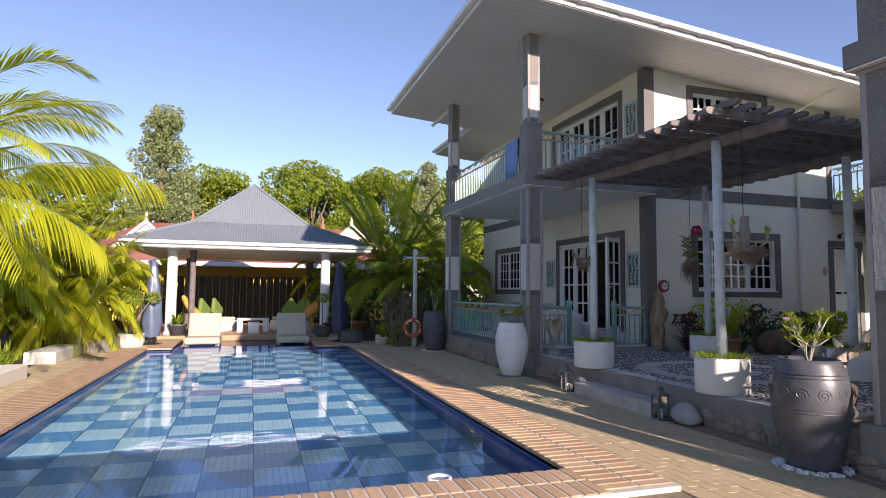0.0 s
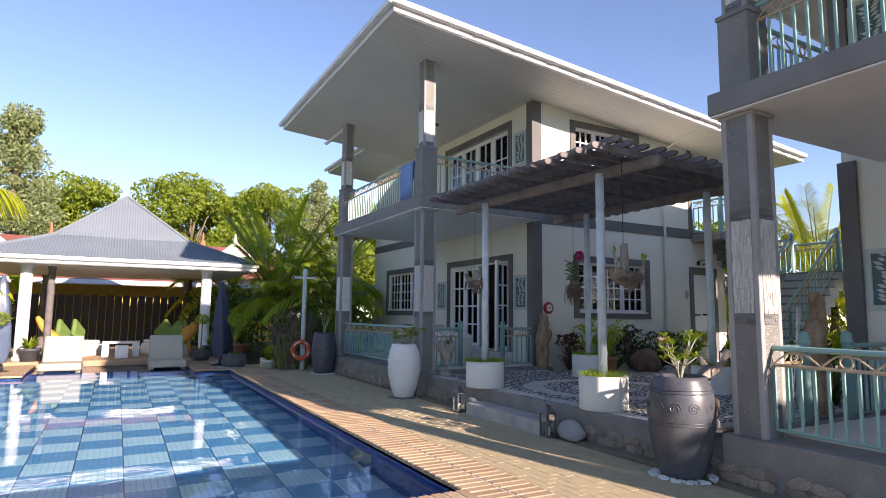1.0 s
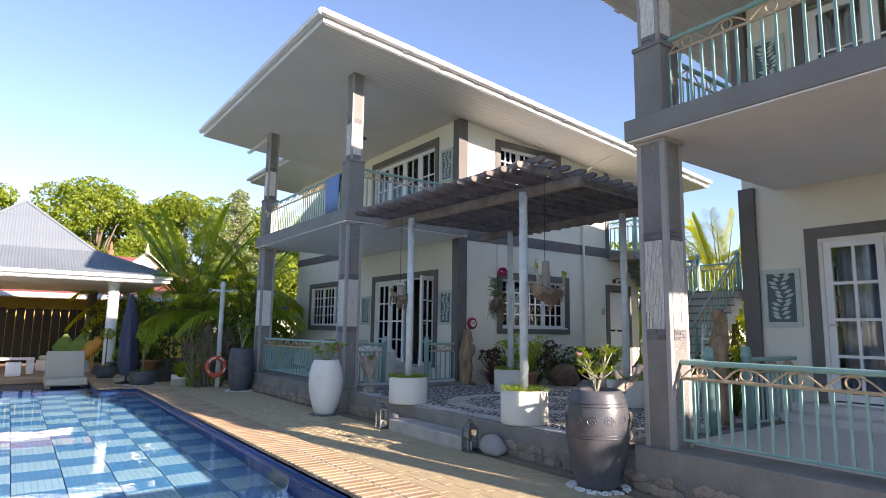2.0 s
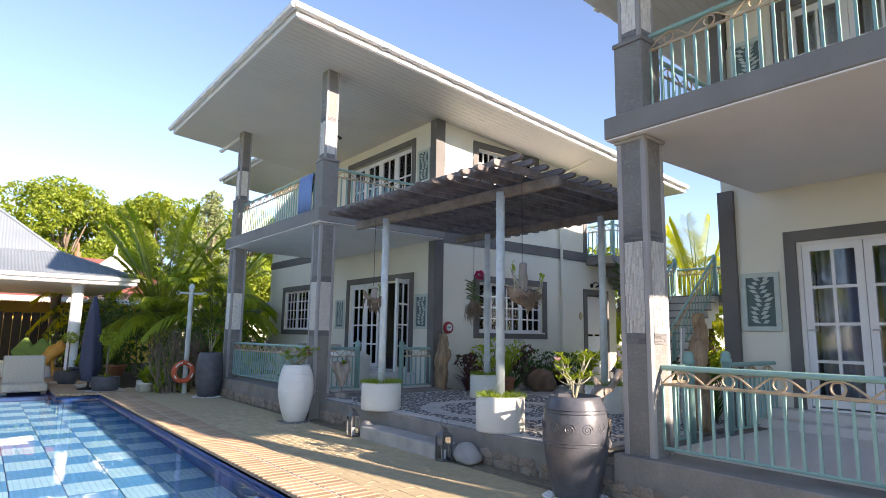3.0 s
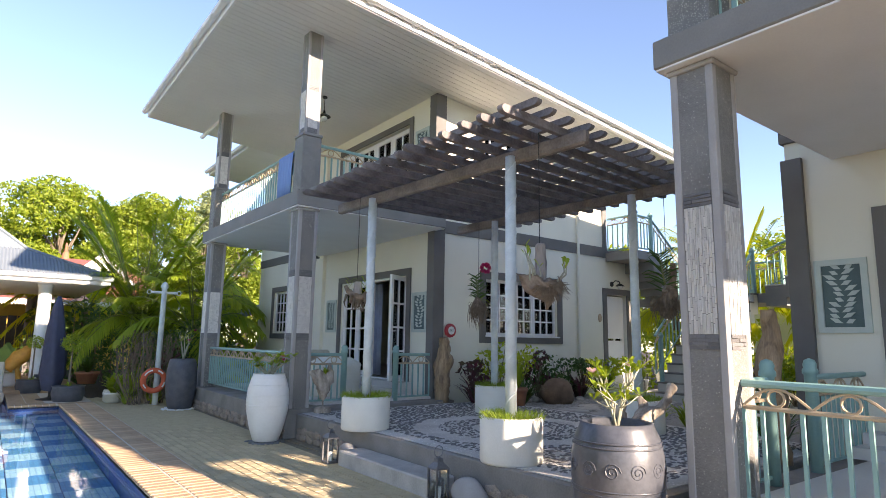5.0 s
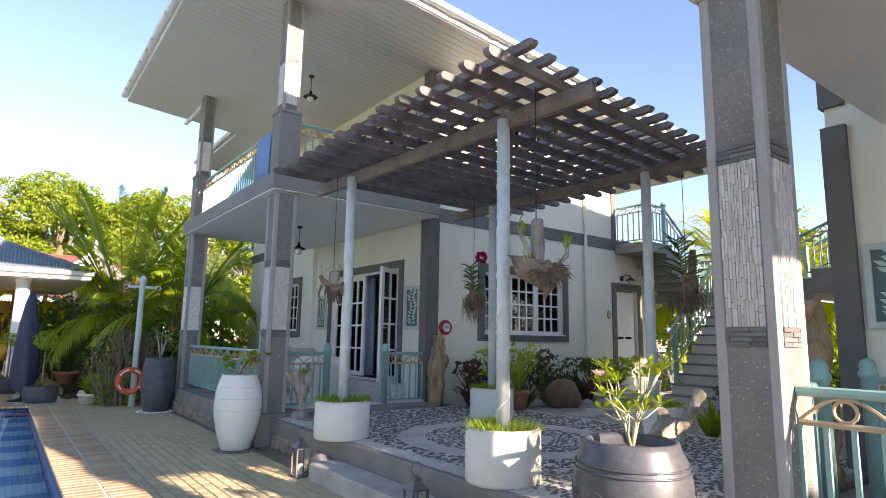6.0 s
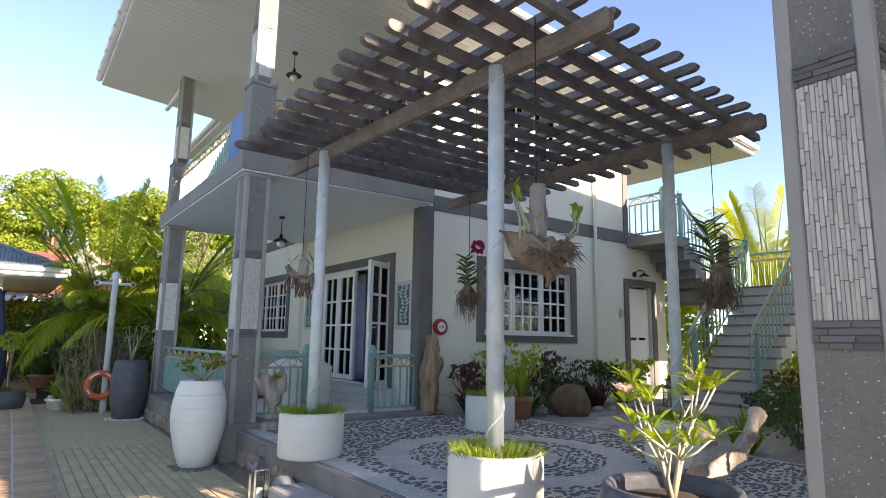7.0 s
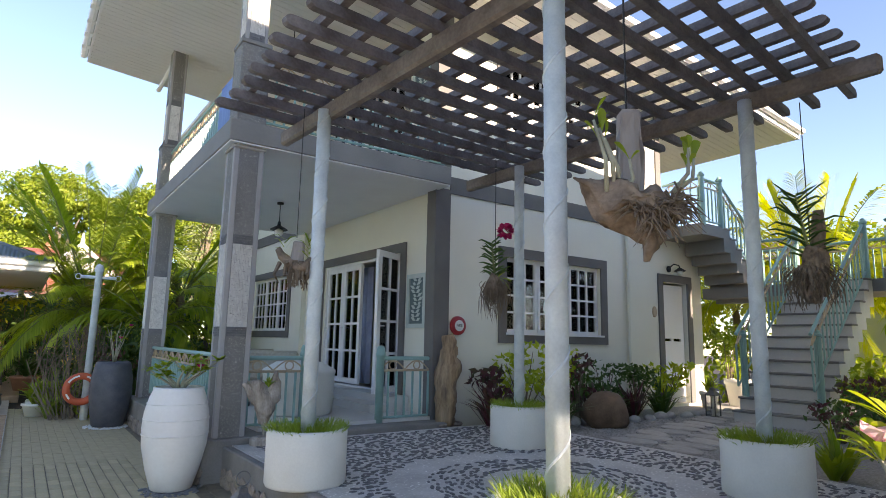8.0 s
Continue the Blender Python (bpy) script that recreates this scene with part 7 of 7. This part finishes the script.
for gx, gz in ((-4.6, 4.2), (4.9, 4.4)):
    gb_ = bmesh.new()
    v = [gb_.verts.new(p) for p in ((gx - 1.1, -3.2, gz - 0.75), (gx + 1.1, -3.2, gz - 0.75), (gx, -3.2, gz + 0.25))]
    gb_.faces.new(v)
    part("gable", gb_, M_wall, nh, "cream gable")
    bg = bmesh.new()
    for s in (-1, 1):
        tube(bg, [(gx + s * 1.35, -3.26, gz - 0.85), (gx, -3.26, gz + 0.4)], 0.1, 4)
    tube(bg, [(gx, -3.2, gz + 0.35), (gx, -3.2, gz + 0.85)], [0.1, 0.03], 8)
    part("bargeboard", bg, M_white, nh, "white bargeboard with a finial")
for fx in (-3.0, 3.9):
    fb_ = bmesh.new()
    lathe(fb_, [(0.16, 4.95), (0.14, 5.2), (0.07, 5.3), (0.05, 5.65), (0.01, 5.75)], 10, (fx, 1, 0))
    part("finial", fb_, M_terracotta, nh, "terracotta roof finial")

# lean-to seen between villa and palms
lt_ = thing("lean_to", (8.6, 20.4, 0), "small dark lean-to roof beside the villa", "lean-to")
bm = bmesh.new()
v = [bm.verts.new(p) for p in ((-1.6, -1.2, 1.9), (1.6, -1.2, 2.9), (1.6, 1.4, 2.9), (-1.6, 1.4, 1.9), (-1.6, -1.2, 2.02), (1.6, -1.2, 3.02), (1.6, 1.4, 3.02), (-1.6, 1.4, 2.02))]
for f in ((0, 3, 2, 1), (4, 5, 6, 7), (0, 1, 5, 4), (1, 2, 6, 5), (2, 3, 7, 6), (3, 0, 4, 7)):
    bm.faces.new([v[i] for i in f])
part("roof", bm, M_tin, lt_, "grey sheet roof")
part("post", boxes((-1.45, -1.0, 0, -1.35, -0.9, 1.95)), M_wood, lt_)

# ---- tall trees behind ----
for k, (x, y, h, w) in enumerate(((-2.6, 46, 10.6, 9), (4.5, 47, 11.6, 10), (10.5, 48, 11.4, 10), (16.5, 46, 10.8, 9), (-10.5, 44, 10.0, 8), (-18, 43, 10.5, 9), (1.0, 52, 9.4, 9), (22, 47, 9.5, 9), (-26, 42, 10, 9), (28, 44, 9, 9))):
    tree((x, y, 0), h, w, "broad green tree behind the houses", 100 + k, M_crown, 0.27, 360, 0.3, clumps_n=60)
tree((-5.4, 40, 0), 13.4, 8.5, "tall wispy grey-green tree behind the palms", 120, M_far, 0.22, 260, 0.22, clumps_n=90, slender=True)
tree((10.8, 36, 0), 10.4, 4.5, "wispy grey-green tree behind the villa", 121, M_far, 0.22, 260, 0.2, clumps_n=70, slender=True)
for k, (x, y, h) in enumerate(((30, 22, 7), (33, 14, 7), (34, 6, 7.5), (32, -2, 8), (-14, 6, 7), (-15, 14, 7.5), (-14, -4, 8))):
    tree((x, y, 0), h, 7, "garden tree beyond the houses", 140 + k, M_crown, 0.34, 160, 0.22, clumps_n=44)
hedge((0, 39, 0), 16, 1.5, 4.0, "far green thicket behind the neighbour house", 71, M_crown, 0.35, 40, 70)

palm((8.6, 27.0, 0), 3.6, 16, 2.6, 2.6, 2.2, "tall green palm behind the villa", 33, M_palm, 0.65, 0.05, 34, 0.14)
palm((3.9, 24.6, 0), 2.2, 16, 2.3, 2.8, 1.9, "yellow-green palm behind the gazebo", 34, M_palmy, 0.6, 0.045, 36, 0.13)
palm((-8.6, 9.0, 0), 3.0, 14, 2.8, 2.2, 2.0, "green palm in the side garden", 35, M_palmy, 0.7, 0.04, 44, 0.15)
hedge((-9.5, 13.0, 0), 1.5, 8.0, 3.2, "tall sunlit hedge closing the side garden", 72, M_leafl, 0.18, 130, 90)

# three unseen hedges, added only to block the low sun and shape its patches
hedge((7.05, -5.0, 0), 0.75, 0.5, 3.4, "unseen low hedge added to keep the sun off the second veranda", 73, M_leaf, 0.22, 300, 130)
hedge((10.0, -5.2, 0), 2.1, 0.8, 8.3, "unseen tall hedge added to keep the sun off the terrace and pergola", 74, M_leaf, 0.24, 260, 290)
hedge((7.5, -5.1, 0), 0.3, 0.6, 8.3, "unseen high leaf crown added to block the sun above the low hedge", 75, M_leaf, 0.22, 260, 30, 0.67)

# ---- pool floor tiles ----
def tile_mesh(name, sx, sy, sz, bevel, material):
    bm = boxes((-sx / 2, -sy / 2, 0, sx / 2, sy / 2, sz), bevel=bevel)
    me = bpy.data.meshes.new(name)
    bm.to_mesh(me)
    bm.free()
    me.materials.append(material)
    return me


def mosaic(name, a, b, grout, stripes):
    """Mosaic sheet: small glass tiles in rows under water."""
    m = bpy.data.materials.new(name)
    m.use_nodes = True
    n, l = m.node_tree.nodes, m.node_tree.links
    p = n["Principled BSDF"]
    p.inputs["Roughness"].default_value = 0.35
    tc, br = n.new("ShaderNodeTexCoord"), n.new("ShaderNodeTexBrick")
    br.offset = 0
    br.inputs["Color1"].default_value, br.inputs["Color2"].default_value, br.inputs["Mortar"].default_value = (*a, 1), (*b, 1), (*grout, 1)
    br.inputs["Scale"].default_value = 1
    br.inputs["Brick Width"].default_value, br.inputs["Row Height"].default_value = stripes
    br.inputs["Mortar Size"].default_value = 0.006
    l.new(tc.outputs["Object"], br.inputs[0])
    l.new(br.outputs[0], p.inputs["Base Color"])
    return m


M_tl = mosaic("pale_blue_mosaic", (0.36, 0.65, 0.80), (0.32, 0.60, 0.77), (0.22, 0.47, 0.68), (0.065, 0.28))
M_td = mosaic("mid_blue_mosaic", (0.085, 0.35, 0.64), (0.07, 0.30, 0.58), (0.065, 0.25, 0.49), (0.065, 0.065))
TS = 0.492
tl, td = tile_mesh("tile", TS - 0.01, TS - 0.01, 0.02, 0.004, M_tl), tile_mesh("tile", TS - 0.01, TS - 0.01, 0.02, 0.004, M_td)
for i in range(10):
    for k in range(25):
        x, y = POOL_L + TS * (i + 0.5), POOL_N + TS * (k + 0.5)
        if y > POOL_F + 0.6 and not NECK_L < x < NECK_R:
            continue
        if y + TS / 2 > POOL_F + 0.88:
            continue
        shared("tile", (tl, td)[(i + k) % 2], pool_basin, pose(x, y, -0.98))

# ---- coping bricks round the pool ----
coping = setting("coping_bed", boxes((POOL_R, POOL_N - 0.62, -0.03, POOL_R + 0.62, POOL_F + 0.3, 0.034), (POOL_L - 0.62, POOL_N - 0.62, -0.03, POOL_L, POOL_F + 0.3, 0.034),
                                     (POOL_L, POOL_N - 0.62, -0.03, POOL_R, POOL_N, 0.034), (POOL_L - 0.62, POOL_F + 0.3, -0.03, NECK_L - 0.0, NECK_F, 0.034), (NECK_R, POOL_F + 0.3, -0.03, POOL_R + 0.62, NECK_F, 0.034),
                                     (POOL_L, POOL_F, -0.03, NECK_L, POOL_F + 0.3, 0.034), (NECK_R, POOL_F, -0.03, POOL_R, POOL_F + 0.3, 0.034)), M_mortar, "pale mortar bed of the brick coping")
cb = tile_mesh("brick", 0.302, 0.098, 0.04, 0.008, M_brick)
rest = bmesh.new()
rngc = random.Random(2)


def lay(x, y, rz, single):
    if single:
        shared("brick", cb, coping, pose(x, y, 0.0 + rngc.uniform(-0.001, 0.002), 0, 0, rz + rngc.uniform(-0.4, 0.4)))
    else:
        w, d = (0.1525, 0.051) if rz == 0 else (0.051, 0.1525)
        box(rest, x - w, y - d, 0.0, x + w, y + d, 0.04)


y = POOL_N - 0.5
while y < POOL_F + 0.2:
    for off in (0.14, 0.46):
        lay(POOL_R + off, y, 0, y < 15.9)
        lay(POOL_L - off, y, 0, False)
    y += 0.115
x = POOL_L + 0.05
while x < POOL_R - 0.03:
    for off in (0.14, 0.46):
        lay(x, POOL_N - off, 90, x > 0.2)
    x += 0.115
for xx0, xx1 in ((POOL_L, NECK_L), (NECK_R, POOL_R)):
    x = xx0 + 0.05
    while x < xx1:
        lay(x, POOL_F + 0.14, 90, False)
        x += 0.115
for xe, s in ((NECK_L, -1), (NECK_R, 1)):
    y = POOL_F + 0.36
    while y < NECK_F:
        for off in (0.15, 0.47):
            lay(xe + s * off, y, 0, False)
        y += 0.115
rst = part("brick_rest", rest, M_brick, coping)
tagged(rst, "clay coping bricks farther round the pool", kind="stuff")
skm = bmesh.new()
tube(skm, [(0.09 * math.cos(k * 0.3491), 0.09 * math.sin(k * 0.3491), 0) for k in range(19)], 0.018, 6, False)
sk = thing("skimmer_float", (1.62, 4.55, WZ + 0.01), "white floating ring at the pool edge", "float")
part("ring", skm, M_white, sk, smooth=True)

# ---- block paving ----
pave = bpy.data.objects["pavement"]
pv = tile_mesh("paver", 0.190, 0.091, 0.03, 0.006, M_paver)
rest = bmesh.new()
rngv = random.Random(6)
single = 0
for i in range(15):
    x = POOL_R + 0.62 + 0.05 + 0.1 * i
    if x > 4.9:
        break
    k = 0
    y = 0.1 + (0.1 if i % 2 else 0)
    while y < 17.3:
        near_ = 6.6 < y < 11.4 and single < 300
        if near_:
            shared("paver", pv, pave, pose(x, y, -0.026 + rngv.uniform(-0.0015, 0.0015), 0, 0, 90 + rngv.uniform(-0.5, 0.5)))
            single += 1
        else:
            box(rest, x - 0.048, y - 0.098, -0.026, x + 0.048, y + 0.098, 0.004 + rngv.uniform(-0.0015, 0.0015))
        y += 0.2
for i in range(9):
    x = POOL_L - 0.62 - 0.05 - 0.1 * i
    y = 4.0 + (0.1 if i % 2 else 0)
    while y < 16.9:
        box(rest, x - 0.048, y - 0.098, -0.026, x + 0.048, y + 0.098, 0.004 + rngv.uniform(-0.0015, 0.0015))
        y += 0.2
M_paverest = mat("tan_paver_rest", (0.53, 0.43, 0.26), (0.44, 0.355, 0.215), 0.9, scale=9, fine=90, bump=0.3)
tagged(part("paver_rest", rest, M_paverest, pave), "tan block pavers farther along the path", kind="stuff")

# darker border of the path along the terrace, and rubble below the kerb
kerb = setting("path_border", boxes((4.90, -2, -0.02, 5.048, 17.4, 0.008)), M_joint, "dark soil strip along the terrace foot")
terr = bpy.data.objects["terrace"]
rb_mesh = []
for k in range(4):
    bm = bmesh.new()
    bmesh.ops.create_icosphere(bm, subdivisions=1, radius=0.5)
    knobbly(bm, k + 3, 0.16, 2.0)
    me = bpy.data.meshes.new("rubble")
    bm.to_mesh(me)
    bm.free()
    me.materials.append(M_rubble)
    rb_mesh.append(me)
rngr = random.Random(14)
y = 0.6
while y < 14.9:
    if not 5.35 < y < 7.92:
        w = rngr.uniform(0.1, 0.2)
        for z, hh in ((0.045, 0.1), (0.13, 0.09)):
            xf = 5.045 if 3.55 < y < 9.6 else (4.85 if y > 9.6 else 4.995)
            shared("rubble", rb_mesh[rngr.randrange(4)], terr, Matrix.LocRotScale(Vector((xf, y + rngr.uniform(-0.04, 0.04), z)), Euler((rngr.uniform(-0.25, 0.25), 0, rngr.choice((0, math.pi)))), (0.055, w * 1.25, hh * 1.35)))
        y += w
    else:
        y = 7.93

# ---- pebble mosaic on the terrace ----
bed = part("mosaic_bed", boxes((5.13, 3.95, 0.36, 8.82, 9.6, 0.368)), speckle("white_pebble_bed", (0.58, 0.57, 0.54), (0.90, 0.89, 0.86), 34), terr, "white pebble mosaic")
M_pebd = mat("dark_pebble", (0.10, 0.10, 0.105), (0.17, 0.165, 0.16), 0.6, scale=20, fine=90, bump=0.2, vary=0.25)
M_pebj = mat("dark_pebble_rest", (0.10, 0.10, 0.105), (0.17, 0.165, 0.16), 0.6, scale=20, fine=90, bump=0.2)
bm = bmesh.new()
lathe(bm, [(0.5, -0.3), (0.42, 0.25), (0.2, 0.45)], 7)
pb_me = bpy.data.meshes.new("pebble")
bm.to_mesh(pb_me)
bm.free()
pb_me.materials.append(M_pebd)
CXM, CYM = 6.72, 6.85
rngm = random.Random(3)
rest = bmesh.new()
spots = {}
single = 0
tries = 0
while tries < 9000:
    tries += 1
    x, y = rngm.uniform(5.32, 8.7), rngm.uniform(4.1, 9.5)
    d = math.hypot(x - CXM, y - CYM)
    if 0.92 < d < 1.2 or d < 0.5 or 1.2 <= d < 1.24:
        continue
    key = (int(x / 0.062), int(y / 0.062))
    if key in spots:
        continue
    spots[key] = 1
    ang = math.atan2(y - CYM, x - CXM) + math.pi / 2 if d < 1.0 else rngm.uniform(-0.5, 0.5) + (0.0 if rngm.random() < 0.8 else 1.3)
    sx, sy = rngm.uniform(0.06, 0.085), rngm.uniform(0.028, 0.04)
    m = Matrix.LocRotScale(Vector((x, y, 0.368)), Euler((0, 0, ang)), (sx, sy, 0.018))
    if single < 300 and 5.25 < x < 6.3 and 5.9 < y < 8.2:
        shared("pebble", pb_me, terr, m)
        single += 1
    else:
        vs_ = [rest.verts.new(m @ v.co) for v in pb_me.vertices]
        for p in pb_me.polygons:
            rest.faces.new([vs_[i] for i in p.vertices])
tagged(part("pebble_rest", rest, M_pebj, terr), "dark pebbles of the mosaic farther on", kind="stuff")

# ---- stepping stones and loose gravel ----
grav = bpy.data.objects["garden_gravel"]
fl_me = []
for k in range(3):
    bm = bmesh.new()
    lathe(bm, [(0.48, -0.5), (0.5, 0.2), (0.46, 0.5)], 12)
    for v in bm.verts:
        v.co.xy *= 1 + 0.22 * noise.noise(Vector((v.co.x * 2 + k * 9, v.co.y * 2, 0)))
    me = bpy.data.meshes.new("flagstone")
    bm.to_mesh(me)
    bm.free()
    me.materials.append(M_flag)
    fl_me.append(me)
rngf = random.Random(9)
for i in range(12):
    for j_ in range(2):
        x = 9.15 + 0.36 * i + rngf.uniform(-0.05, 0.05)
        y = 7.3 + 0.62 * j_ + 0.085 * i + rngf.uniform(-0.06, 0.06)
        shared("flagstone", fl_me[rngf.randrange(3)], grav, Matrix.LocRotScale(Vector((x, y, 0.335)), Euler((0, 0, rngf.uniform(-0.4, 0.4))), (0.34, 0.56, 0.04)))
rest = bmesh.new()
for k in range(5200):
    x, y = rngf.uniform(8.92, 13.0), rngf.uniform(6.4, 9.2)
    s = rngf.uniform(0.008, 0.02)
    m = Matrix.LocRotScale(Vector((x, y, 0.332)), Euler((0, 0, rngf.uniform(0, 3))), (s * 2.4, s * 1.8, s))
    vs_ = [rest.verts.new(m @ Vector(c)) for c in ((-0.5, -0.3, 0), (0.5, -0.35, 0), (0.45, 0.4, 0), (-0.4, 0.45, 0), (0.05, 0, 0.8))]
    for f in ((0, 1, 4), (1, 2, 4), (2, 3, 4), (3, 0, 4)):
        rest.faces.new([vs_[i] for i in f])
tagged(part("loose_gravel", rest, M_gravel, grav), "loose grey gravel", kind="stuff")
